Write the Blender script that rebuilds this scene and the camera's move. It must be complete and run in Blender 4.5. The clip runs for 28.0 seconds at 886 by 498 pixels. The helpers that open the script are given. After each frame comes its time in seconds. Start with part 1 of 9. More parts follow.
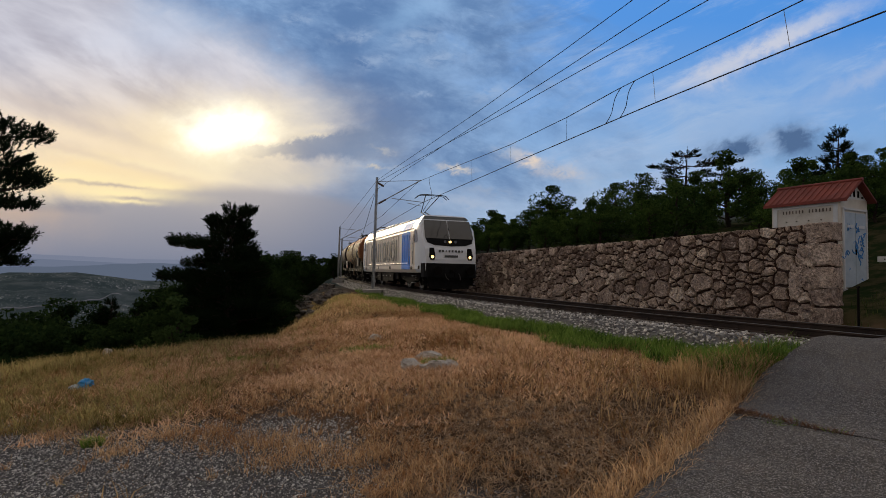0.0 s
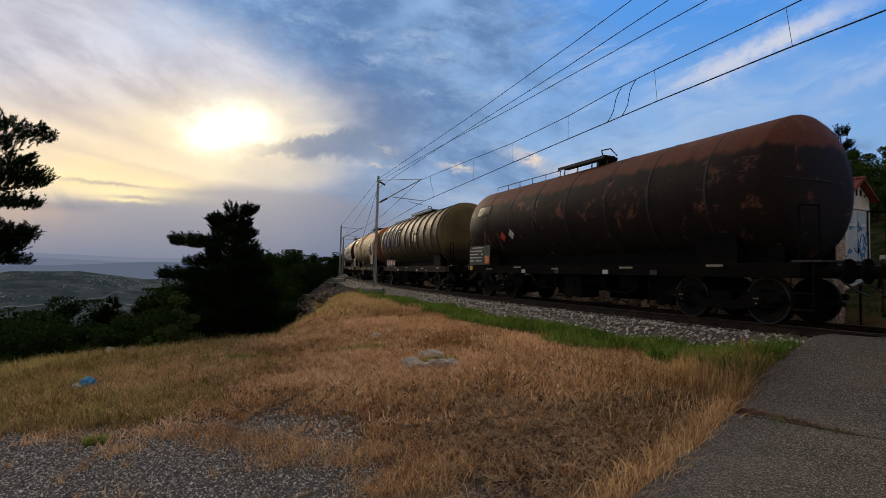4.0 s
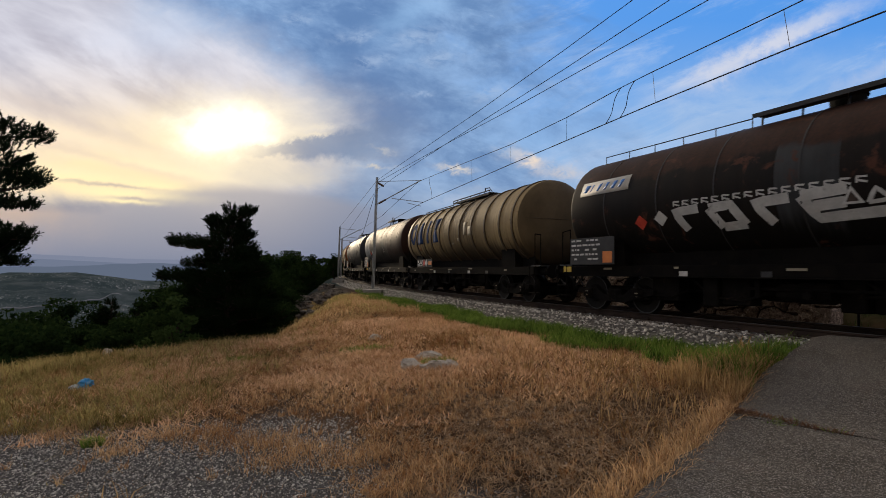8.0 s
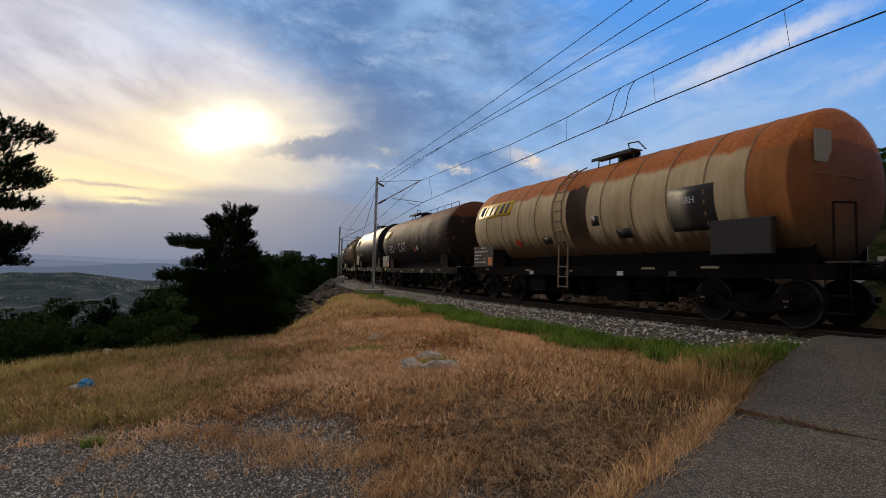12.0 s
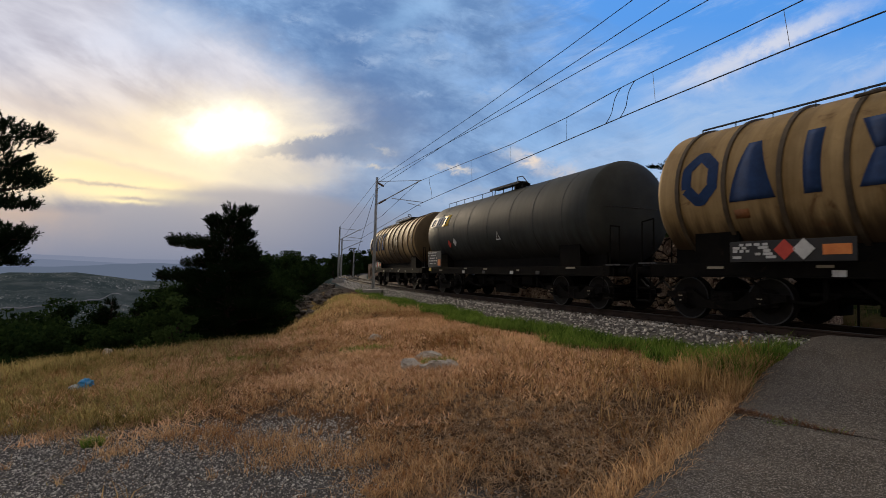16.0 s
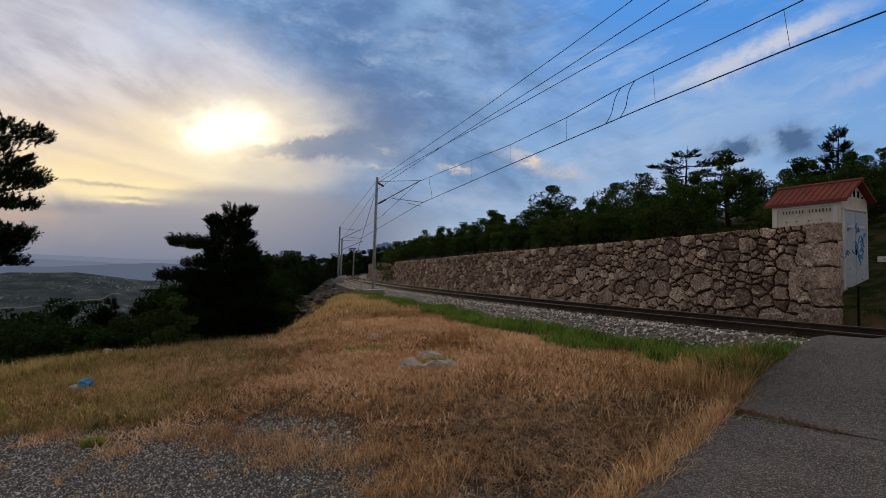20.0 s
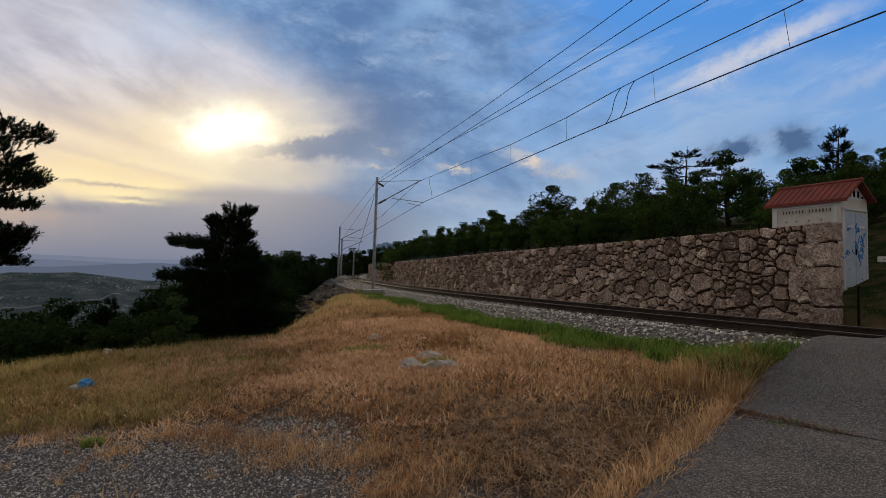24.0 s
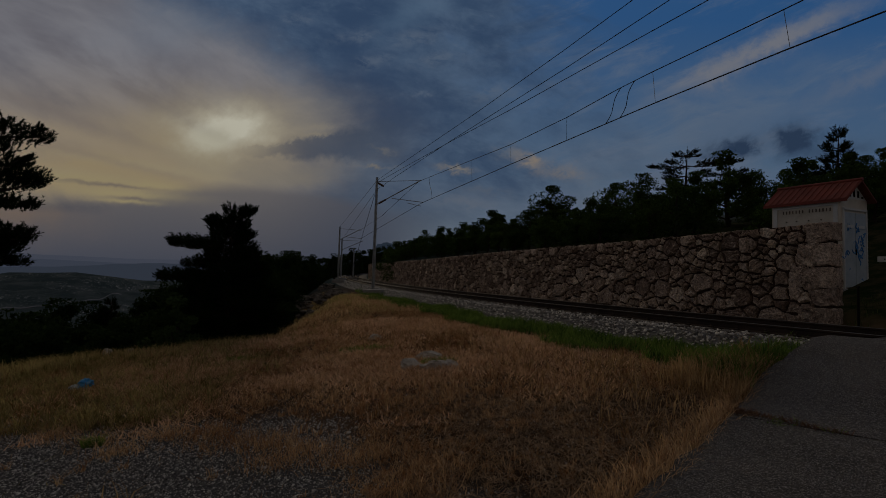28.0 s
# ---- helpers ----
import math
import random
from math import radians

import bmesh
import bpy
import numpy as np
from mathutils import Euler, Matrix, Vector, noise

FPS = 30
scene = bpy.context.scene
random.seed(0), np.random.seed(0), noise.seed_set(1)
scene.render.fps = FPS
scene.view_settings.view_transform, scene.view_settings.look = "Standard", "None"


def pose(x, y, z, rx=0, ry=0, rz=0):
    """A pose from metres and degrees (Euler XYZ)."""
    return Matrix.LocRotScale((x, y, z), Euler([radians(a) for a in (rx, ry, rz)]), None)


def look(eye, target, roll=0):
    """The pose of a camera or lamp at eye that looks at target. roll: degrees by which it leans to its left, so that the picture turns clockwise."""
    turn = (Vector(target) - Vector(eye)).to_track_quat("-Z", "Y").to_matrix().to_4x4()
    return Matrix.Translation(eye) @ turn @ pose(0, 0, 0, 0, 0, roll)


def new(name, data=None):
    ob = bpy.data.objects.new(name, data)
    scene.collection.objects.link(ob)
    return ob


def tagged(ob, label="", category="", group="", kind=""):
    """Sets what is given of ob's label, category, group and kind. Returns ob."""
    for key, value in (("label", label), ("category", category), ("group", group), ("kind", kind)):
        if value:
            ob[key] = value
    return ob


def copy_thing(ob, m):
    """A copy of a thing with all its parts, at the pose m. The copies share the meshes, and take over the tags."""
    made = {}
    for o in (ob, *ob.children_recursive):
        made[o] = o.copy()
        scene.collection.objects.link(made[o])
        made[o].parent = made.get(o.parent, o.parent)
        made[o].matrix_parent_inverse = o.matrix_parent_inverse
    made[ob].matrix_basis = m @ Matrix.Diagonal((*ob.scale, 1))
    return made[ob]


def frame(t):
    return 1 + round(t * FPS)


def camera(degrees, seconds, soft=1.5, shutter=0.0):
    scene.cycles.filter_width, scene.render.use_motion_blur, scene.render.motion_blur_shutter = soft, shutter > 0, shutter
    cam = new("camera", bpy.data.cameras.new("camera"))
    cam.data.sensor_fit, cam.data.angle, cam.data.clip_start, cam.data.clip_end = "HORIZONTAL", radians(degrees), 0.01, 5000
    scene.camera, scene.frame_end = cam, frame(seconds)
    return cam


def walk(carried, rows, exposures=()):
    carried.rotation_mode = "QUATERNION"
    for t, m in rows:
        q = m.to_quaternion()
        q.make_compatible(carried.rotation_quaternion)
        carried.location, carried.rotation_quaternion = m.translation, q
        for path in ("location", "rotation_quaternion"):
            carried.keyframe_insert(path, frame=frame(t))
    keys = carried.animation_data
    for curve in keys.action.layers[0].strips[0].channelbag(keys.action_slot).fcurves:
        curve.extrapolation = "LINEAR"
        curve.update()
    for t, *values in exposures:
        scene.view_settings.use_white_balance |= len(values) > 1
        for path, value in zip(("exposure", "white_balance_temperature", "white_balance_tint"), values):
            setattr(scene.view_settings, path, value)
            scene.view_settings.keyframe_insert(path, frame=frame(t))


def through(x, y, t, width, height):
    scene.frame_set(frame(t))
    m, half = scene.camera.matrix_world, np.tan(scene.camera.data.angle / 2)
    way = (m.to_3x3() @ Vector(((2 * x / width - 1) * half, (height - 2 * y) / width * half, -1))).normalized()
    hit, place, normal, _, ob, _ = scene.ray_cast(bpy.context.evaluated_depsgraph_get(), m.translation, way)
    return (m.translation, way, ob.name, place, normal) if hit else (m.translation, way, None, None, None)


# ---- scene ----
# camera: stands by the road, nudged a little while the engine passes
cam = camera(81.0, 28.0, 0.4, 0.08)
EYE = Vector((0.0, 0.0, 0.964))


def aim(k):
    up, side = 2.411 - 0.187 * k, -0.187 * k
    a, b = radians(up), radians(side)
    return look(EYE, EYE + Vector((math.sin(b) * math.cos(a), math.cos(b) * math.cos(a), math.sin(a))), 0.963)


walk(cam, [(0, aim(0)), (1.6, aim(0)), (2.1, aim(0.4)), (2.9, aim(0.97)), (3.5, aim(0.95)), (4.5, aim(0.5)), (5.4, aim(0.06)), (5.7, aim(0)), (28, aim(0))],
     [(0, -0.04), (2.4, -0.03), (3.5, 0.02), (6, 0.12), (18.4, 0.12), (19.4, 0.06), (20.2, -0.06), (27.35, -0.06), (27.6, -0.52), (27.8, -1.15), (28, -2.05)])


# ---- node helpers ----
class Nodes:
    def __init__(self, tree):
        self.t = tree
        self.n = tree.nodes
        self.n.clear()

    def node(self, kind, **values):
        made = self.n.new(kind)
        for key, value in values.items():
            if key in made.inputs:
                self.put(made.inputs[key], value)
        return made

    def put(self, socket, value):
        if isinstance(value, bpy.types.NodeSocket):
            self.t.links.new(value, socket)
        elif value is not None:
            socket.default_value = value

    def math(self, op, a, b=None, c=None, clamp=False):
        m = self.n.new("ShaderNodeMath")
        m.operation, m.use_clamp = op, clamp
        for i, v in enumerate((a, b, c)):
            self.put(m.inputs[i], v)
        return m.outputs[0]

    def mix(self, f, a, b, blend="MIX"):
        m = self.n.new("ShaderNodeMix")
        m.data_type, m.blend_type, m.clamp_factor = "RGBA", blend, True
        for i, v in ((0, f), (6, a), (7, b)):
            if isinstance(v, tuple) and len(v) == 3:
                v = (*v, 1)
            self.put(m.inputs[i], v)
        return m.outputs[2]

    def noise(self, vec, scale, detail=4.0, rough=0.55, warp=0.0):
        m = self.n.new("ShaderNodeTexNoise")
        self.put(m.inputs["Vector"], vec)
        m.inputs["Scale"].default_value, m.inputs["Detail"].default_value = scale, detail
        m.inputs["Roughness"].default_value, m.inputs["Distortion"].default_value = rough, warp
        return m.outputs[0]

    def ramp(self, f, lo, hi, smooth=True):
        m = self.n.new("ShaderNodeMapRange")
        m.interpolation_type = "SMOOTHSTEP" if smooth else "LINEAR"
        self.put(m.inputs[0], f)
        m.inputs[1].default_value, m.inputs[2].default_value = lo, hi
        return m.outputs[0]

    def scaled(self, vec, s, turn=(0, 0, 0)):
        m = self.n.new("ShaderNodeMapping")
        self.put(m.inputs[0], vec)
        m.inputs["Scale"].default_value = s
        m.inputs["Rotation"].default_value = turn
        return m.outputs[0]

    def xyz(self, vec):
        m = self.n.new("ShaderNodeSeparateXYZ")
        self.put(m.inputs[0], vec)
        return m.outputs

    def join(self, x, y, z):
        m = self.n.new("ShaderNodeCombineXYZ")
        for i, v in enumerate((x, y, z)):
            self.put(m.inputs[i], v)
        return m.outputs[0]


# ---- world: evening sky with a veiled sun and broken cloud ----
SUN_AZ, SUN_EL = -23.3, 13.5


def sky():
    """Evening sky: pale veil round the sun, a grey-blue bank, clear blue with wisps, haze low down.
    The pattern is laid out on a plane of 918 units' distance before the camera's usual direction."""
    world = bpy.data.worlds.new("evening_sky")
    scene.world = world
    world.use_nodes = True
    n = Nodes(world.node_tree)
    vec = n.node("ShaderNodeTexCoord").outputs["Generated"]
    x, y, z = n.xyz(vec)
    nishita = n.n.new("ShaderNodeTexSky")
    nishita.sky_type, nishita.sun_disc = "NISHITA", False
    nishita.sun_elevation, nishita.sun_rotation = radians(SUN_EL), radians(SUN_AZ)
    clear = n.mix(1.0, nishita.outputs[0], (0.09, 0.09, 0.09), "MULTIPLY")
    ahead = n.math("MAXIMUM", y, 0.18)
    P = n.math("ADD", n.math("DIVIDE", n.math("MULTIPLY", x, 918.0), ahead), 784.0)
    Q = n.math("SUBTRACT", 480.0, n.math("DIVIDE", n.math("MULTIPLY", z, 918.0), ahead))

    def cloud(sx, sy, turn, detail=6, rough=0.6, warp=0.3, seed=0.0, src=None):
        flat = n.join(*(src or (P, Q)), seed)
        return n.noise(n.scaled(n.scaled(flat, (1, 1, 1), (0, 0, radians(turn))), (1 / sx, 1 / sy, 1)), 1.0, detail, rough, warp)

    c1, c2, c3 = cloud(330, 210, 0, 4, 0.5, 0.0, 1.0), cloud(120, 80, 10, 6, 0.6, 0.2, 2.0), cloud(150, 110, -15, 6, 0.6, 0.2, 5.0)
    Pw = n.math("ADD", P, n.math("ADD", n.math("MULTIPLY", n.math("SUBTRACT", c1, 0.5), 150.0), n.math("MULTIPLY", n.math("SUBTRACT", c2, 0.5), 130.0)))
    Qw = n.math("ADD", Q, n.math("MULTIPLY", n.math("SUBTRACT", c3, 0.5), 90.0))

    def spot(p, q, rp, rq, tilt=0.0, src=None):
        c, s = math.cos(radians(tilt)), math.sin(radians(tilt))
        a, b = src or (Pw, Qw)
        da, db = n.math("SUBTRACT", a, p), n.math("SUBTRACT", b, q)
        u = n.math("DIVIDE", n.math("ADD", n.math("MULTIPLY", da, c), n.math("MULTIPLY", db, s)), rp)
        v = n.math("DIVIDE", n.math("SUBTRACT", n.math("MULTIPLY", db, c), n.math("MULTIPLY", da, s)), rq)
        return n.math("POWER", 2.71828, n.math("MULTIPLY", n.math("ADD", n.math("MULTIPLY", u, u), n.math("MULTIPLY", v, v)), -1.0))

    def times(*v):
        out = v[0]
        for q in v[1:]:
            out = n.math("MULTIPLY", out, q)
        return out

    # finer warps: torn edges for the small clouds
    f1, f2 = cloud(46, 34, 12, 7, 0.62, 0.3, 31.0), cloud(46, 34, 40, 7, 0.62, 0.3, 34.0)
    torn = (n.math("ADD", P, n.math("MULTIPLY", n.math("SUBTRACT", f1, 0.5), 90.0)), n.math("ADD", Q, n.math("MULTIPLY", n.math("SUBTRACT", f2, 0.5), 44.0)))
    mild = (n.math("ADD", P, n.math("MULTIPLY", n.math("SUBTRACT", f1, 0.5), 40.0)), n.math("ADD", Q, n.math("MULTIPLY", n.math("SUBTRACT", f2, 0.5), 12.0)))
    # clear blue, paler low down
    blue = n.mix(n.ramp(Q, 20, 400, False), (0.082, 0.315, 0.82), (0.32, 0.50, 0.72))
    col = n.mix(0.88, clear, blue)
    # wisps that climb to one side
    w1 = cloud(420, 60, 22, 8, 0.62, 0.5, 9.0)
    w2 = cloud(150, 46, 16, 8, 0.66, 0.6, 12.0)
    wisp = n.ramp(n.math("ADD", n.math("MULTIPLY", w1, 0.62), n.math("MULTIPLY", w2, 0.42)), 0.50, 0.70)
    col = n.mix(times(wisp, 0.70, n.ramp(P, 650, 1000)), col, (0.42, 0.55, 0.78))
    col = n.mix(times(spot(1240, 205, 330, 42, -20), n.ramp(w2, 0.25, 0.6), 0.55), col, (0.40, 0.54, 0.76))
    col = n.mix(times(spot(1370, 62, 165, 17, -26, torn), n.ramp(w2, 0.2, 0.5), 0.95), col, (0.60, 0.63, 0.74))
    col = n.mix(times(spot(1275, 118, 48, 20, -30, torn), 0.75), col, (0.62, 0.64, 0.73))
    col = n.mix(times(spot(1560, 110, 120, 16, -26, torn), 0.5), col, (0.46, 0.54, 0.72))
    col = n.mix(times(spot(1180, 300, 300, 75, -14), n.ramp(c3, 0.3, 0.6), 0.6), col, (0.36, 0.47, 0.66))
    col = n.mix(times(spot(1100, 365, 420, 55), 0.6), col, (0.42, 0.50, 0.67))
    # mottled grey-blue bank
    m1, m2 = cloud(170, 95, -12, 8, 0.62, 0.4, 15.0), cloud(60, 36, -10, 7, 0.62, 0.5, 18.0)
    m3 = cloud(30, 15, -8, 7, 0.6, 0.4, 41.0)
    bank = n.math("MULTIPLY", n.ramp(n.math("ADD", Pw, n.math("MULTIPLY", n.math("SUBTRACT", m1, 0.5), 520.0)), 1130, 800), n.ramp(n.math("ADD", Qw, n.math("MULTIPLY", n.math("SUBTRACT", m1, 0.5), 120.0)), 430, 290))
    grain = n.math("ADD", n.math("MULTIPLY", m1, 0.58), n.math("ADD", n.math("MULTIPLY", m2, 0.32), n.math("MULTIPLY", m3, 0.10)))
    deep = n.mix(n.ramp(grain, 0.38, 0.66), (0.118, 0.218, 0.42), (0.27, 0.42, 0.66))
    col = n.mix(times(bank, 0.93), col, deep)
    # pale breaks in the bank, and a lighter opening high up
    col = n.mix(times(bank, n.ramp(n.math("ADD", n.math("MULTIPLY", m3, 0.6), n.math("MULTIPLY", m2, 0.4)), 0.58, 0.74), 0.38), col, (0.44, 0.55, 0.72))
    col = n.mix(times(spot(735, 18, 70, 26, -30), 0.5), col, (0.30, 0.50, 0.78))
    col = n.mix(times(spot(640, 165, 125, 95, 30), n.ramp(c2, 0.2, 0.55), 0.85), col, (0.088, 0.180, 0.385))
    # two dark puffs and the grey shelf beside them
    for p, q, a, b, k in ((1410, 236, 34, 26, 0.95), (1310, 250, 30, 16, 0.85), (1270, 262, 34, 12, 0.55), (1480, 255, 70, 16, 0.35)):
        col = n.mix(n.math("MULTIPLY", spot(p, q, a, b, -8, torn), 1.5 * k, clamp=True), col, (0.085, 0.155, 0.30))
    # low part of the sky: pale blue on one side, flat grey-mauve haze on the other
    low = n.ramp(n.math("ADD", Qw, n.math("MULTIPLY", n.math("SUBTRACT", m1, 0.5), 60.0)), 290, 385)
    col = n.mix(times(low, n.ramp(P, 900, 560)), col, n.mix(n.ramp(P, 700, 520), (0.205, 0.265, 0.390), (0.170, 0.205, 0.305)))
    # small sunlit puffs, torn at the edge
    for p, q, a, b, t, k, c in ((935, 283, 26, 13, 30, 1.0, (0.78, 0.66, 0.56)), (905, 268, 24, 9, 10, 0.6, (0.52, 0.54, 0.60)), (1000, 300, 34, 12, 10, 0.7, (0.58, 0.55, 0.56)), (800, 298, 28, 5, 4, 0.9, (0.74, 0.66, 0.56)),
                               (672, 266, 22, 4, 14, 0.8, (0.56, 0.57, 0.58)), (660, 299, 26, 3, 2, 0.7, (0.60, 0.56, 0.50)), (852, 338, 40, 9, 8, 0.5, (0.34, 0.40, 0.52)), (820, 358, 60, 10, 4, 0.5, (0.44, 0.50, 0.62))):
        col = n.mix(times(spot(p, q, a, b, t, torn), n.ramp(m3, 0.30, 0.52), k), col, c)
    for p, q, a, b in ((620, 60, 30, 10), (655, 105, 34, 12), (730, 60, 40, 14), (870, 160, 44, 12), (735, 165, 16, 5), (510, 28, 26, 8), (770, 100, 50, 10)):
        col = n.mix(times(spot(p, q, a, b, -12, torn), n.ramp(m3, 0.34, 0.58), 0.6), col, (0.36, 0.48, 0.68))
    # pale veil round the sun, with mauve streaks fanning out of it
    s1, s2 = cloud(430, 130, -32, 5, 0.55, 0.4, 21.0), cloud(260, 100, -28, 6, 0.58, 0.4, 24.0)
    rim = n.math("ADD", 320.0, n.math("MULTIPLY", Q, n.math("SUBTRACT", 2.1, n.math("MULTIPLY", Q, 0.0040))))
    edge = n.math("SUBTRACT", n.math("ADD", Pw, n.math("MULTIPLY", n.math("SUBTRACT", m2, 0.5), 90.0)), rim)
    veil = times(n.ramp(edge, 70, -120), n.ramp(Qw, 400, 320))
    tone = n.math("ADD", n.math("MULTIPLY", s1, 0.55), n.math("MULTIPLY", s2, 0.45))
    veil_col = n.mix(n.ramp(tone, 0.36, 0.64), (0.42, 0.42, 0.505), (0.72, 0.715, 0.79))
    veil_col = n.mix(times(n.ramp(edge, -160, -10), n.ramp(Q, 200, 60), 0.8), veil_col, (0.36, 0.44, 0.60))
    veil_col = n.mix(times(spot(300, 30, 120, 60, -20), 0.6), veil_col, (0.52, 0.62, 0.80))
    veil_col = n.mix(times(spot(170, 130, 190, 34, 24), n.ramp(tone, 0.60, 0.42), 0.7), veil_col, (0.42, 0.39, 0.445))
    veil_col = n.mix(times(n.ramp(P, 520, 40), n.ramp(Q, 70, 290), 0.85), veil_col, n.mix(n.ramp(tone, 0.38, 0.60), (0.60, 0.50, 0.44), (0.95, 0.76, 0.55)))
    col = n.mix(veil, col, veil_col)
    # warm light, wide and then close to the sun
    wide = n.math("ADD", times(spot(350, 262, 215, 78, -4), 0.9), times(spot(190, 325, 175, 34, 8), 0.95), clamp=True)
    wide = n.math("ADD", wide, times(spot(-20, 350, 110, 60), 0.55), clamp=True)
    col = n.mix(times(wide, n.ramp(tone, 0.30, 0.52)), col, (1.0, 0.79, 0.48))
    col = n.mix(times(spot(470, 312, 130, 26, -2), 0.65), col, (0.72, 0.645, 0.52))
    col = n.mix(times(spot(535, 205, 90, 60, -10), 0.35), col, (0.62, 0.62, 0.62))
    near_sun = (n.math("ADD", P, n.math("MULTIPLY", n.math("SUBTRACT", c2, 0.5), 130.0)), n.math("ADD", Q, n.math("ADD", n.math("MULTIPLY", n.math("SUBTRACT", c3, 0.5), 60.0), n.math("MULTIPLY", n.math("SUBTRACT", f2, 0.5), 26.0))))
    col = n.mix(spot(385, 240, 108, 52, 0, near_sun), col, (1.04, 0.89, 0.62))
    col = n.mix(times(spot(350, 290, 60, 34, 30, near_sun), 0.7), col, (1.02, 0.88, 0.60))
    col = n.mix(n.math("MULTIPLY", spot(395, 232, 64, 32, 0, near_sun), 1.5, clamp=True), col, (1.75, 1.68, 1.36))
    col = n.mix(n.math("MULTIPLY", spot(366, 252, 38, 24, 20, near_sun), 1.3, clamp=True), col, (1.5, 1.42, 1.10))
    # bands of warm light and mauve shade that fan out below the sun
    for p, q, r, h, t, k, c in ((150, 258, 180, 13, 16, 0.6, (1.0, 0.82, 0.58)), (110, 216, 170, 11, 19, 0.5, (0.60, 0.51, 0.47)), (235, 300, 150, 9, 9, 0.65, (1.06, 0.90, 0.58)), (165, 288, 170, 7, 13, 0.5, (0.74, 0.59, 0.47)), (70, 312, 120, 12, 8, 0.6, (1.02, 0.84, 0.56)), (255, 190, 130, 12, 24, 0.35, (0.56, 0.50, 0.49))):
        col = n.mix(times(spot(p, q, r, h, t, mild), n.ramp(s2, 0.28, 0.5), k), col, c)
    # a grey wedge that cuts into the glow, with bright shreds over it
    centre = n.math("SUBTRACT", 279.0, n.math("MULTIPLY", n.math("SUBTRACT", P, 390.0), 0.10))
    thick = n.math("MAXIMUM", n.math("MULTIPLY", n.math("SUBTRACT", torn[0], 385.0), 0.155), 0.5)
    off = n.math("DIVIDE", n.math("ABSOLUTE", n.math("SUBTRACT", torn[1], centre)), thick)
    col = n.mix(times(n.ramp(off, 1.15, 0.45), n.ramp(P, 400, 540), n.ramp(P, 760, 600), 0.75), col, n.mix(n.ramp(P, 430, 600), (0.33, 0.335, 0.38), (0.160, 0.225, 0.36)))
    for p, q, r, h, k in ((545, 243, 34, 5, 0.8), (505, 250, 26, 5, 0.8), (560, 228, 24, 5, 0.5), (470, 262, 34, 3, 0.7)):
        col = n.mix(times(spot(p, q, r, h, -10, torn), k), col, (0.86, 0.76, 0.60))
    # the smooth grey dome under the glow, and bright bars at its side
    arch = n.math("ADD", 328.0, n.math("MULTIPLY", n.math("POWER", n.math("DIVIDE", n.math("SUBTRACT", P, 430.0), 190.0), 2.0), 24.0))
    under = n.math("SUBTRACT", n.math("ADD", Q, n.math("MULTIPLY", n.math("SUBTRACT", s2, 0.5), 26.0)), n.math("MINIMUM", arch, 372.0))
    grey = n.mix(n.ramp(Q, 350, 470, False), (0.44, 0.41, 0.42), (0.225, 0.245, 0.325))
    grey = n.mix(n.ramp(P, 430, 680), grey, n.mix(n.ramp(Q, 350, 470, False), (0.265, 0.290, 0.375), (0.165, 0.200, 0.300)))
    grey = n.mix(times(spot(20, 385, 110, 42), 0.75), grey, (0.62, 0.45, 0.34))
    col = n.mix(times(n.ramp(under, -6, 22), n.ramp(P, 820, 600), 0.95), col, grey)
    for p, q, r, h, k in ((205, 352, 105, 9, 1.0), (265, 338, 55, 6, 0.9), (215, 366, 55, 4, 0.9), (120, 326, 150, 12, 0.8)):
        col = n.mix(times(spot(p, q, r, h, 3, mild), k), col, (1.06, 0.88, 0.50))
    for p, q, r, h, k in ((190, 338, 80, 3, 0.75), (232, 361, 32, 2.5, 0.7), (130, 331, 40, 2.5, 0.5)):
        col = n.mix(times(spot(p, q, r, h, 4, mild), k), col, (0.50, 0.42, 0.38))
    # behind the camera the sky is dimmer, and under the horizon lies dark land
    col = n.mix(times(n.ramp(z, 0.46, 0.80), 0.9), col, (0.52, 0.475, 0.435))
    col = n.mix(times(n.ramp(y, 0.12, -0.5), 0.8), col, (0.43, 0.35, 0.275))
    col = n.mix(n.ramp(z, -0.004, -0.03), col, (0.05, 0.05, 0.045))
    back = n.node("ShaderNodeBackground")
    n.put(back.inputs[0], col)
    back.inputs[1].default_value = 1.0
    n.t.links.new(back.outputs[0], n.node("ShaderNodeOutputWorld").inputs[0])


sky()
sun_data = bpy.data.lights.new("sun", "SUN")
sun_data.energy, sun_data.angle, sun_data.color = 2.0, radians(14), (1.0, 0.80, 0.55)
sun = new("sun", sun_data)
sun.matrix_world = look((0, 0, 0), (-Vector((math.sin(radians(SUN_AZ)) * math.cos(radians(SUN_EL)), math.cos(radians(SUN_AZ)) * math.cos(radians(SUN_EL)), math.sin(radians(SUN_EL))))))


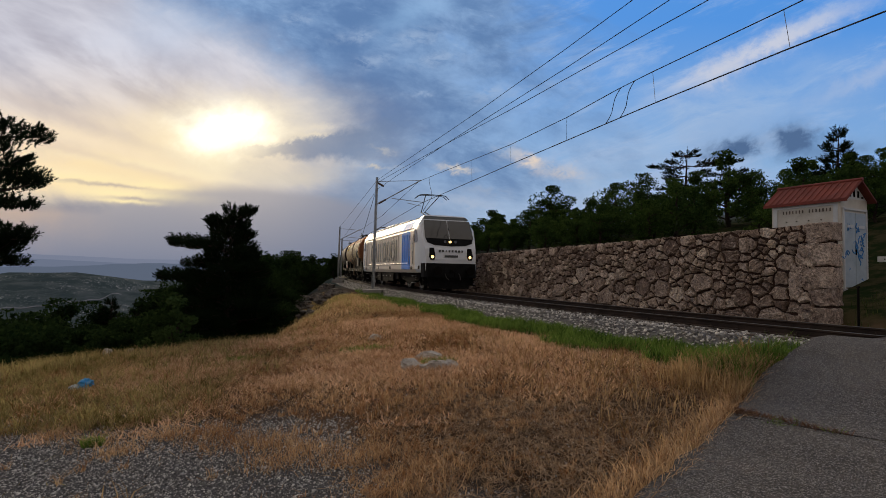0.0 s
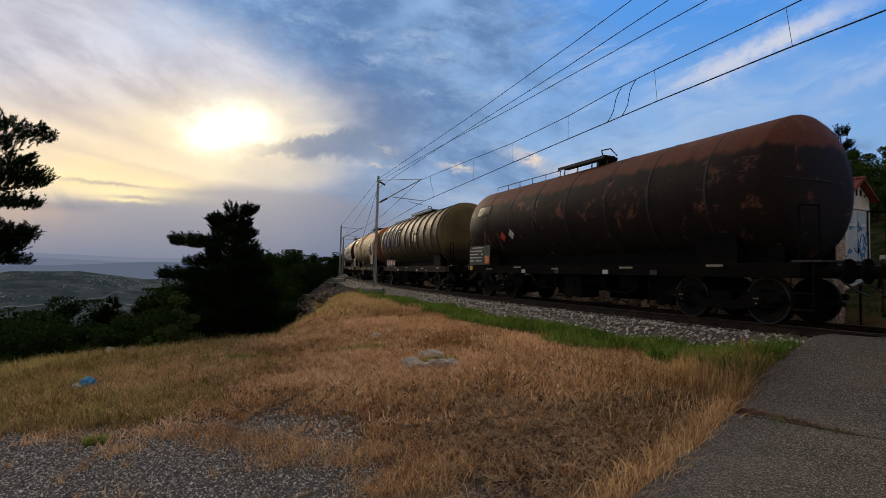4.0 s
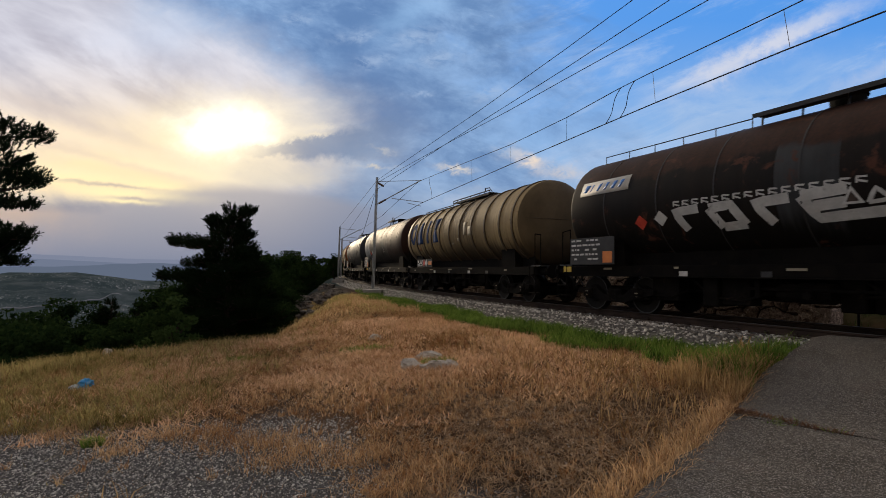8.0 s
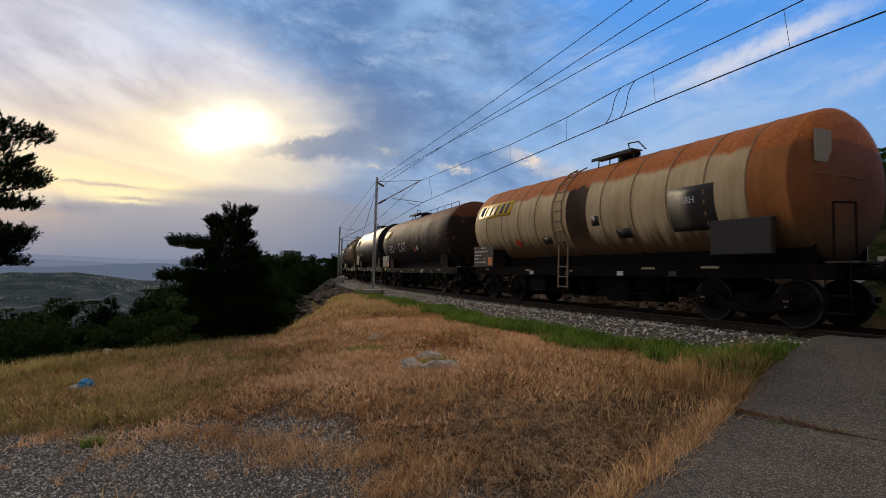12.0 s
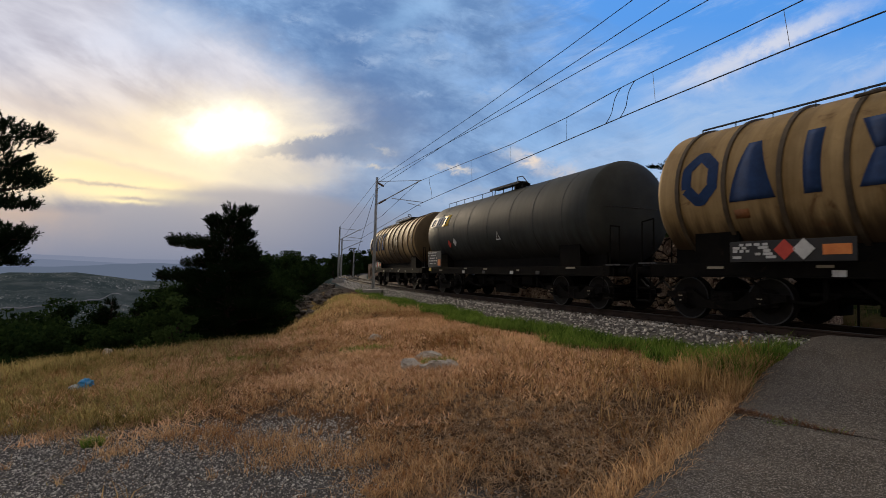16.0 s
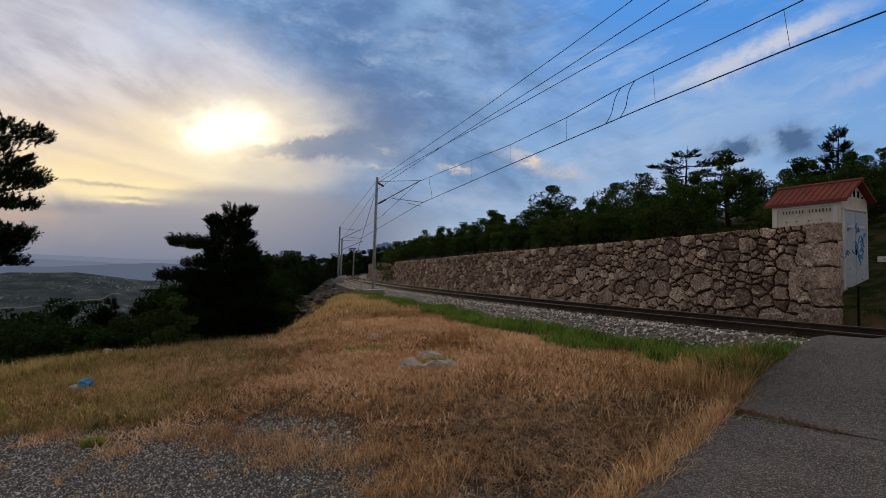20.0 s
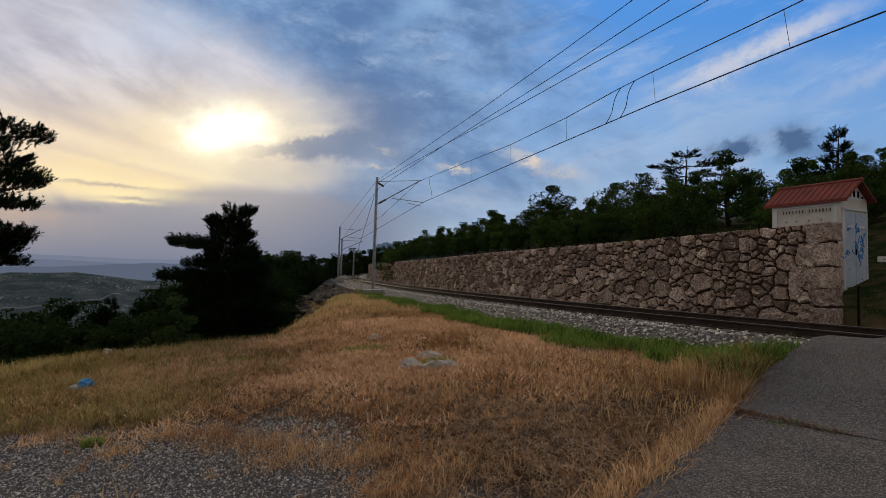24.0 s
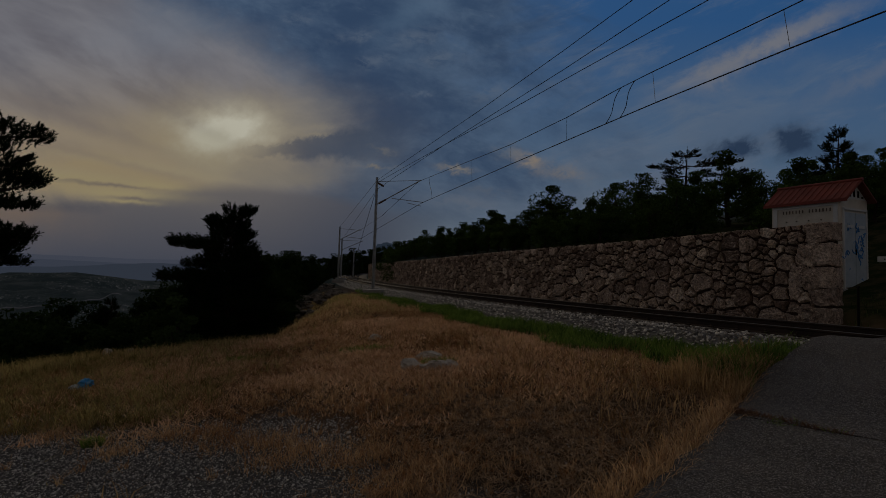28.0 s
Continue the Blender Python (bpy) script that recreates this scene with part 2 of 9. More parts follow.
# ---- materials ----
def material(name, a, b, rough=0.8, metal=0.0, scale=3.0, fine=40.0, bump=0.3, depth=0.01, speckle=0.25, vary=0.0, stretch=(1, 1, 1), stain=None, stain_at=(0.55, 0.7), stain_scale=0.8, coat=0.0, spec=0.4):
    m = bpy.data.materials.new(name)
    m.use_nodes = True
    n = Nodes(m.node_tree)
    vec = n.scaled(n.node("ShaderNodeTexCoord").outputs["Object"], stretch)
    big = n.noise(vec, scale, 5, 0.6)
    small = n.noise(vec, fine, 4, 0.65)
    col = n.mix(n.ramp(big, 0.3, 0.7), a, b)
    if stain:
        col = n.mix(n.ramp(n.noise(vec, stain_scale, 7, 0.68, 0.5), *stain_at), col, stain)
    col = n.mix(speckle, col, n.mix(small, (0.25, 0.25, 0.25), (1.0, 1.0, 1.0)), "MULTIPLY")
    if vary:
        info = n.node("ShaderNodeObjectInfo").outputs["Random"]
        col = n.mix(1.0, col, n.mix(info, (1 - vary, 1 - vary, 1 - vary), (1 + vary, 1 + vary * 0.9, 1 + vary * 0.8)), "MULTIPLY")
    shade = n.node("ShaderNodeBsdfPrincipled", Metallic=metal)
    n.put(shade.inputs["Base Color"], col)
    n.put(shade.inputs["Roughness"], n.math("ADD", rough, n.math("MULTIPLY", n.math("SUBTRACT", big, 0.5), 0.2), clamp=True))
    shade.inputs["Coat Weight"].default_value = coat
    shade.inputs["Specular IOR Level"].default_value = spec
    if bump:
        bm = n.node("ShaderNodeBump", Strength=bump, Distance=depth, Height=small)
        n.put(shade.inputs["Normal"], bm.outputs[0])
    n.t.links.new(shade.outputs[0], n.node("ShaderNodeOutputMaterial").inputs[0])
    return m


def leafy(name, a, b, through=0.25, patch=0.6, tuft=0.0, tuft_scale=7.0):
    m = bpy.data.materials.new(name)
    m.use_nodes = True
    n = Nodes(m.node_tree)
    island = n.node("ShaderNodeNewGeometry").outputs["Random Per Island"]
    big = n.noise(n.node("ShaderNodeTexCoord").outputs["Object"], patch, 3)
    info = n.node("ShaderNodeObjectInfo").outputs["Random"]
    f = n.math("ADD", n.math("MULTIPLY", island, 0.5), n.math("ADD", n.math("MULTIPLY", n.math("SUBTRACT", big, 0.35), 0.8), n.math("MULTIPLY", n.math("SUBTRACT", info, 0.5), 0.3)), clamp=True)
    if tuft:
        clumps = n.noise(n.node("ShaderNodeTexCoord").outputs["Object"], tuft_scale, 3, 0.6)
        f = n.math("ADD", f, n.math("MULTIPLY", n.math("SUBTRACT", clumps, 0.5), tuft), clamp=True)
    col = n.mix(f, a, b)
    diff = n.node("ShaderNodeBsdfDiffuse")
    lucid = n.node("ShaderNodeBsdfTranslucent")
    n.put(diff.inputs[0], col)
    n.put(lucid.inputs[0], col)
    mixed = n.node("ShaderNodeMixShader")
    mixed.inputs[0].default_value = through
    n.t.links.new(diff.outputs[0], mixed.inputs[1])
    n.t.links.new(lucid.outputs[0], mixed.inputs[2])
    n.t.links.new(mixed.outputs[0], n.node("ShaderNodeOutputMaterial").inputs[0])
    return m


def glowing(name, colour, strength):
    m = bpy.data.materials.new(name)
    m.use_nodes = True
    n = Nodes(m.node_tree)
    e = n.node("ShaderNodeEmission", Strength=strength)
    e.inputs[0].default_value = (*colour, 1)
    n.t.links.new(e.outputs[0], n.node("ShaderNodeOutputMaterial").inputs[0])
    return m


def asphalt_material():
    """Worn lane: pale and dark chips in grey binder, stains, a reddish cast in places."""
    m = bpy.data.materials.new("asphalt")
    m.use_nodes = True
    n = Nodes(m.node_tree)
    vec = n.node("ShaderNodeTexCoord").outputs["Object"]
    chips = n.node("ShaderNodeTexVoronoi", Vector=vec, Scale=105.0)
    tone = n.xyz(chips.outputs["Color"])[0]
    grain = n.noise(vec, 80, 4, 0.75)
    col = n.mix(n.ramp(n.noise(vec, 0.8, 6, 0.65), 0.35, 0.65), (0.066, 0.057, 0.047), (0.110, 0.096, 0.080))
    col = n.mix(n.math("MULTIPLY", n.ramp(n.noise(vec, 1.9, 4, 0.6), 0.52, 0.72), 0.5), col, (0.14, 0.105, 0.09))
    col = n.mix(n.ramp(n.noise(vec, 3.1, 6, 0.7, 0.4), 0.60, 0.74), col, (0.050, 0.046, 0.044))
    col = n.mix(n.ramp(tone, 0.62, 0.95), col, (0.30, 0.275, 0.25))
    col = n.mix(n.ramp(tone, 0.34, 0.05), col, (0.030, 0.028, 0.027))
    col = n.mix(n.ramp(grain, 0.50, 0.30), col, (0.025, 0.023, 0.022))
    shade = n.node("ShaderNodeBsdfPrincipled", Roughness=0.92)
    shade.inputs["Specular IOR Level"].default_value = 0.25
    n.put(shade.inputs["Base Color"], col)
    bump = n.node("ShaderNodeBump", Strength=0.9, Distance=0.008, Height=n.math("ADD", grain, n.math("MULTIPLY", tone, 0.5)))
    n.put(shade.inputs["Normal"], bump.outputs[0])
    n.t.links.new(shade.outputs[0], n.node("ShaderNodeOutputMaterial").inputs[0])
    return m


def rubble_material(name, joined):
    """Weathered limestone: pale worn faces, brown stains, dark pits, strong relief with painted-in shading."""
    m = bpy.data.materials.new(name)
    m.use_nodes = True
    n = Nodes(m.node_tree)
    vec = n.node("ShaderNodeTexCoord").outputs["Object"]
    one = n.node("ShaderNodeNewGeometry").outputs["Random Per Island"] if joined else n.node("ShaderNodeObjectInfo").outputs["Random"]
    shift = n.node("ShaderNodeVectorMath")
    n.put(shift.inputs[0], vec)
    n.put(shift.inputs[1], n.join(n.math("MULTIPLY", one, 37.0), n.math("MULTIPLY", one, 11.0), 0.0))
    vec = shift.outputs[0]
    big, mid, fine = n.noise(vec, 4.5, 5, 0.65, 0.4), n.noise(vec, 7.5, 7, 0.68, 0.5), n.noise(vec, 30, 5, 0.7)
    tint = n.math("FRACT", n.math("MULTIPLY", one, 7.3))
    col = n.mix(one, (0.165, 0.116, 0.092), (0.49, 0.39, 0.32))
    col = n.mix(n.ramp(tint, 0.82, 0.95), col, (0.60, 0.50, 0.41))
    # light and dark sides of the rough relief, put into the colour by noise
    col = n.mix(n.math("MULTIPLY", n.ramp(mid, 0.52, 0.64), 0.55), col, (0.64, 0.53, 0.43))
    col = n.mix(n.math("MULTIPLY", n.ramp(big, 0.52, 0.70), 0.6), col, (0.19, 0.130, 0.105))
    col = n.mix(n.ramp(mid, 0.44, 0.34), col, (0.075, 0.052, 0.042))
    col = n.mix(n.ramp(fine, 0.41, 0.30), col, (0.07, 0.050, 0.040))
    rough = n.noise(vec, 17, 6, 0.72, 0.3)
    col = n.mix(0.75, col, n.mix(n.ramp(rough, 0.34, 0.64), (0.50, 0.48, 0.46), (1.85, 1.82, 1.76)), "MULTIPLY")
    shade = n.node("ShaderNodeBsdfPrincipled", Roughness=0.95)
    shade.inputs["Specular IOR Level"].default_value = 0.15
    n.put(shade.inputs["Base Color"], col)
    bump = n.node("ShaderNodeBump", Strength=1.0, Distance=0.07, Height=n.math("ADD", mid, n.math("ADD", n.math("MULTIPLY", rough, 0.6), n.math("MULTIPLY", fine, 0.35))))
    n.put(shade.inputs["Normal"], bump.outputs[0])
    n.t.links.new(shade.outputs[0], n.node("ShaderNodeOutputMaterial").inputs[0])
    return m


M = {}
M["asphalt"] = asphalt_material()
M["ballast"] = material("ballast", (0.055, 0.050, 0.046), (0.15, 0.14, 0.13), 0.95, 0, 8, 60, 0.6, 0.02, 0.6)
M["stones"] = material("ballast_stone", (0.24, 0.235, 0.23), (0.46, 0.45, 0.44), 0.9, 0, 3, 50, 0.4, 0.01, 0.35)
M["gravel"] = material("gravel_stone", (0.15, 0.15, 0.155), (0.34, 0.34, 0.35), 0.9, 0, 6, 60, 0.4, 0.004, 0.3)
M["steel_rust"] = material("rail_steel", (0.032, 0.023, 0.019), (0.065, 0.044, 0.033), 0.85, 0.0, 2, 50, 0.3, 0.004, 0.5, spec=0.15)
M["rail_top"] = material("rail_head", (0.05, 0.045, 0.042), (0.085, 0.078, 0.07), 0.85, 0.0, 2, 60, 0.05, 0.001, 0.2)
M["sleeper"] = material("sleeper_wood", (0.055, 0.045, 0.038), (0.11, 0.09, 0.075), 0.9, 0, 4, 40, 0.6, 0.01, 0.5, vary=0.25)
M["mortar"] = material("wall_mortar", (0.042, 0.025, 0.019), (0.105, 0.064, 0.048), 0.95, 0, 2.5, 30, 0.8, 0.03, 0.5, spec=0.1)
M["wall_stone"] = rubble_material("wall_stone", False)
M["soil"] = material("dry_soil", (0.17, 0.115, 0.065), (0.26, 0.175, 0.095), 0.95, 0, 0.5, 12, 0.8, 0.05, 0.55)
M["concrete"] = material("concrete", (0.27, 0.26, 0.25), (0.38, 0.37, 0.35), 0.9, 0, 3, 40, 0.5, 0.01, 0.4)
M["galvanised"] = material("galvanised_steel", (0.30, 0.32, 0.34), (0.42, 0.44, 0.46), 0.45, 0.7, 4, 50, 0.1, 0.003, 0.25)
M["wire"] = material("wire", (0.04, 0.04, 0.042), (0.07, 0.07, 0.07), 0.6, 0.5, 3, 30, 0, 0.01, 0.1)
M["insulator"] = material("brown_insulator", (0.07, 0.035, 0.02), (0.10, 0.05, 0.03), 0.3, 0, 5, 30, 0, 0.01, 0.1)
M["white_paint"] = material("white_paint", (0.62, 0.62, 0.61), (0.74, 0.74, 0.72), 0.6, 0, 1.2, 25, 0.15, 0.004, 0.25, stain=(0.42, 0.39, 0.35), stain_at=(0.6, 0.8))
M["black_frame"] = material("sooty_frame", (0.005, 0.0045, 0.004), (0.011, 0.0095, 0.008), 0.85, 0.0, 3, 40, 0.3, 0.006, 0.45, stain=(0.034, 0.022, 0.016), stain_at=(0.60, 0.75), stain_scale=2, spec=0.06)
M["bark"] = material("bark", (0.03, 0.022, 0.017), (0.06, 0.045, 0.035), 0.95, 0, 3, 18, 0.9, 0.03, 0.5, spec=0.1)
M["leaf_oak"] = leafy("oak_leaves", (0.014, 0.034, 0.008), (0.105, 0.160, 0.036), 0.3, 0.6, 1.2, 1.5)
M["leaf_dark"] = leafy("shrub_leaves", (0.011, 0.028, 0.008), (0.080, 0.128, 0.032), 0.3, 0.6, 1.2, 1.5)
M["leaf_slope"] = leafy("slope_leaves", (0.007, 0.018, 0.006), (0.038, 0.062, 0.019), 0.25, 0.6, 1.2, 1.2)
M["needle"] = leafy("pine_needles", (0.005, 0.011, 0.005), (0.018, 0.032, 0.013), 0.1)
M["grass_dry"] = leafy("dry_grass", (0.22, 0.092, 0.034), (0.98, 0.71, 0.41), 0.5, 0.5, 1.2, 9.0)
M["grass_seed"] = leafy("seed_haze", (0.44, 0.225, 0.120), (1.0, 0.72, 0.47), 0.5, 0.8, 0.9, 6.0)
M["grass_thatch"] = leafy("grass_thatch", (0.025, 0.014, 0.009), (0.62, 0.44, 0.28), 0.25, 1.8, 1.4, 11.0)
M["grass_tan"] = leafy("tan_grass", (0.090, 0.072, 0.018), (0.76, 0.62, 0.27), 0.45, 0.7, 1.4, 6.0)
M["grass_straw"] = leafy("straw_grass", (0.15, 0.080, 0.028), (0.84, 0.60, 0.31), 0.45, 0.5, 1.0, 7.0)
M["grass_weed"] = leafy("bank_weed", (0.016, 0.034, 0.009), (0.16, 0.18, 0.055), 0.35, 1.0, 1.2, 4.0)
M["grass_green"] = leafy("green_grass", (0.020, 0.055, 0.010), (0.30, 0.43, 0.085), 0.4, 1.5, 1.3, 5.0)


# ---- helpers for meshes ----
def mesh_of(name, verts, faces, mats, smooth=False, index=None):
    me = bpy.data.meshes.new(name)
    me.from_pydata([tuple(v) for v in verts], [], [tuple(int(i) for i in f) for f in faces])
    for m in mats if isinstance(mats, (list, tuple)) else [mats]:
        me.materials.append(m)
    if smooth:
        me.polygons.foreach_set("use_smooth", [True] * len(me.polygons))
    if index is not None:
        me.polygons.foreach_set("material_index", index)
    me.update()
    return me


def many(name, verts, faces, mat, corners):
    """A mesh from arrays; every face has the same number of corners."""
    verts = np.asarray(verts, dtype=np.float32).reshape(-1, 3)
    faces = np.asarray(faces, dtype=np.int32).reshape(-1, corners)
    me = bpy.data.meshes.new(name)
    me.vertices.add(len(verts))
    me.vertices.foreach_set("co", verts.ravel())
    me.loops.add(faces.size)
    me.loops.foreach_set("vertex_index", faces.ravel())
    me.polygons.add(len(faces))
    me.polygons.foreach_set("loop_start", np.arange(0, faces.size, corners, dtype=np.int32))
    me.update(calc_edges=True)
    me.materials.append(mat)
    return me


def thing(name, label, category, m=None, group="", kind=""):
    ob = new(name)
    ob.empty_display_size = 0.2
    if m is not None:
        ob.matrix_world = m
    return tagged(ob, label, category, group, kind)


def part(name, data, mat, parent, label="", m=None, smooth=False):
    """Links a bmesh or a mesh as one mesh object under a thing or a part."""
    if isinstance(data, bmesh.types.BMesh):
        me = bpy.data.meshes.new(name)
        data.to_mesh(me)
        data.free()
        me.materials.append(mat)
        if smooth:
            me.polygons.foreach_set("use_smooth", [True] * len(me.polygons))
    else:
        me = data
    ob = new(name, me)
    ob.parent = parent
    if m is not None:
        ob.matrix_basis = m
    return tagged(ob, label)


def box(bm, c, s, bevel=0.0, m=None):
    """Adds a box with centre c and sizes s."""
    made = bmesh.ops.create_cube(bm, size=1.0)["verts"]
    bmesh.ops.scale(bm, vec=s, verts=made)
    if bevel:
        edges = list({e for v in made for e in v.link_edges})
        out = bmesh.ops.bevel(bm, geom=edges, offset=bevel, segments=1, affect="EDGES", profile=0.5)
        made = list({v for f in out["faces"] for v in f.verts} | {v for v in made if v.is_valid})
    bmesh.ops.translate(bm, vec=c, verts=made)
    if m is not None:
        bmesh.ops.transform(bm, matrix=m, verts=made)
    return bm


def rod(bm, a, b, r, r2=None, n=8, caps=True):
    """Adds a round bar from a to b."""
    a, b = Vector(a), Vector(b)
    made = bmesh.ops.create_cone(bm, cap_ends=caps, segments=n, radius1=r, radius2=r if r2 is None else r2, depth=(b - a).length)["verts"]
    m = Matrix.Translation((a + b) / 2) @ (b - a).to_track_quat("Z", "Y").to_matrix().to_4x4()
    bmesh.ops.transform(bm, matrix=m, verts=made)
    return bm


def bent(bm, points, r, n=6):
    for a, b in zip(points, points[1:]):
        rod(bm, a, b, r, n=n)
    return bm


def slab(bm, outline, d0, d1, axis="y"):
    """Adds a flat plate: outline of (u, v) pairs, thick from d0 to d1 along the axis."""
    def at(u, v, d):
        return {"y": (u, d, v), "x": (d, u, v), "z": (u, v, d)}[axis]
    lo = [bm.verts.new(at(u, v, d0)) for u, v in outline]
    hi = [bm.verts.new(at(u, v, d1)) for u, v in outline]
    k = len(outline)
    bm.faces.new(lo[::-1])
    bm.faces.new(hi)
    for i in range(k):
        bm.faces.new((lo[i], lo[(i + 1) % k], hi[(i + 1) % k], hi[i]))
    bmesh.ops.recalc_face_normals(bm, faces=bm.faces[:])
    return bm


# ---- the line: arc length s grows the way the train runs, lat is the offset towards the road side ----
S = np.linspace(-330, 380, 2841)
BEND = np.interp(S, [-130, -95, -60, -30, 0, 14, 30], [0.006, 0.006, 0.0027, 0.0033, 0.0067, 0.005, 0.0])
HEAD = np.cumsum(BEND) * 0.25
HEAD += -1.0989 - np.interp(0, S, HEAD)
LX = np.concatenate([[0], np.cumsum(0.125 * (np.cos(HEAD[1:]) + np.cos(HEAD[:-1])))])
LY = np.concatenate([[0], np.cumsum(0.125 * (np.sin(HEAD[1:]) + np.sin(HEAD[:-1])))])
LX += 8.4307 - np.interp(0, S, LX)
LY += 8.5335 - np.interp(0, S, LY)
SC = np.clip(S, -110, 20)
LZ = 0.0061 * SC + 0.0000706 * SC * SC


def on_line(s, lat=0.0, z=0.0):
    h = np.interp(s, S, HEAD)
    return Vector((float(np.interp(s, S, LX) + lat * np.sin(h)), float(np.interp(s, S, LY) - lat * np.cos(h)), float(np.interp(s, S, LZ) + z)))


def frame_at(s, lat=0.0, z=0.0):
    """A pose on the line: x along the way of the train, y to its left (away from the road), z up."""
    return Matrix.Translation(on_line(s, lat, z)) @ Matrix.Rotation(float(np.interp(s, S, HEAD)), 4, "Z")


def line_of(x, y):
    """Arc length, offset and rail height next to points of the plan."""
    x, y = np.atleast_1d(np.asarray(x, float)), np.atleast_1d(np.asarray(y, float))
    idx = np.empty(len(x), int)
    for i in range(0, len(x), 2000):
        q = (x[i:i + 2000, None] - LX[None, ::4]) ** 2 + (y[i:i + 2000, None] - LY[None, ::4]) ** 2
        idx[i:i + 2000] = np.argmin(q, 1) * 4
    h = HEAD[idx]
    dx, dy = x - LX[idx], y - LY[idx]
    return S[idx] + dx * np.cos(h) + dy * np.sin(h), dx * np.sin(h) - dy * np.cos(h), LZ[idx]


def step(v, lo, hi):
    t = np.clip((v - lo) / (hi - lo), 0, 1)
    return t * t * (3 - 2 * t)


WALL_END = -3.3


def gravel_edge(x):
    """How far from the road's side the bare gravel reaches into the field."""
    return 6.15 - 2.6 * step(x, -1.9, 0.6) + 0.9 * step(x, -4.0, -5.6)


def ground_z(x, y):
    x, y = np.atleast_1d(np.asarray(x, float)), np.atleast_1d(np.asarray(y, float))
    s, lat, zr = line_of(x, y)
    # road side: a gently falling field with a mound, then the brow and the valley
    field = -0.87 + 0.078 * np.clip(x, -30, 6) + 0.02 * np.clip(y, -10, 30)
    field = field + 0.50 * np.exp(-((x + 2.0) ** 2 / 16 + (y - 23) ** 2 / 60))
    bx = np.interp(y, [-40, 0, 10, 12.6, 15, 300], [-30, -22, -15, -12.6, -12.0, -12.0])
    mound = np.interp(y, [10, 14, 17.5, 20, 25, 30, 35, 50, 70, 100, 150, 300], [-4.4, -4.5, -4.8, -4.7, -4.9, -5.8, -7.2, -11.5, -17, -24, -30, -30])
    over = np.maximum(bx - x, np.minimum(mound - x, y - 14.5 - 0.25 * np.sin(x * 0.9) + 0.95 * np.clip(-9.0 - x, 0, 6)))
    field = field - 0.62 * (np.sqrt(over ** 2 + 0.8) + over) * 0.5 * np.exp(-np.maximum(over, 0) / 60)
    shoulder = zr - 0.5
    near = shoulder + (field - shoulder) * step(lat, 2.9, 7.5)
    # the road rises to the crossing
    u = (x - 6.6) * 0.66 + (y - 8.6) * 0.75
    ramp = np.interp(u, [-9, -5, -3.2, -1.6, -0.5, 0.2], [-0.8, -0.74, -0.60, -0.30, -0.09, -0.03])
    side = (x - 6.6) * 0.75 - (y - 8.6) * 0.66
    w_road = step(side, -2.2, -0.75) * np.maximum(step(x, -4, 1), step(y, 1.0, -3.0))
    near = near + (np.minimum(ramp, 0) - 0.05 - near) * w_road * (lat > 1.2)
    # far side: the cut behind the wall, the crossing and the hut's bank
    bank = zr + 2.05 + 0.16 * np.clip(-lat - 3.6, 0, 60)
    flat = zr - 0.05 + 0.25 * np.clip(-lat - 3.0, 0, 40)
    w = step(s, -11.5, -8.8) * (1 - 0.8 * step(-lat, 8, 16))
    w = np.where(lat > -3.35, np.where(s < WALL_END + 0.4, 1.0, w), w)
    far = bank + (flat - bank) * w
    far = np.where(lat > -3.35, zr - 0.35 + np.clip(-lat - 2.4, 0, 1) * 0.25, far)
    z = np.where(lat > 0, near, far)
    bed = np.abs(lat) < 2.9
    return np.where(bed, np.minimum(z, zr - 0.5), z)


def gz(x, y):
    return float(ground_z(x, y)[0])


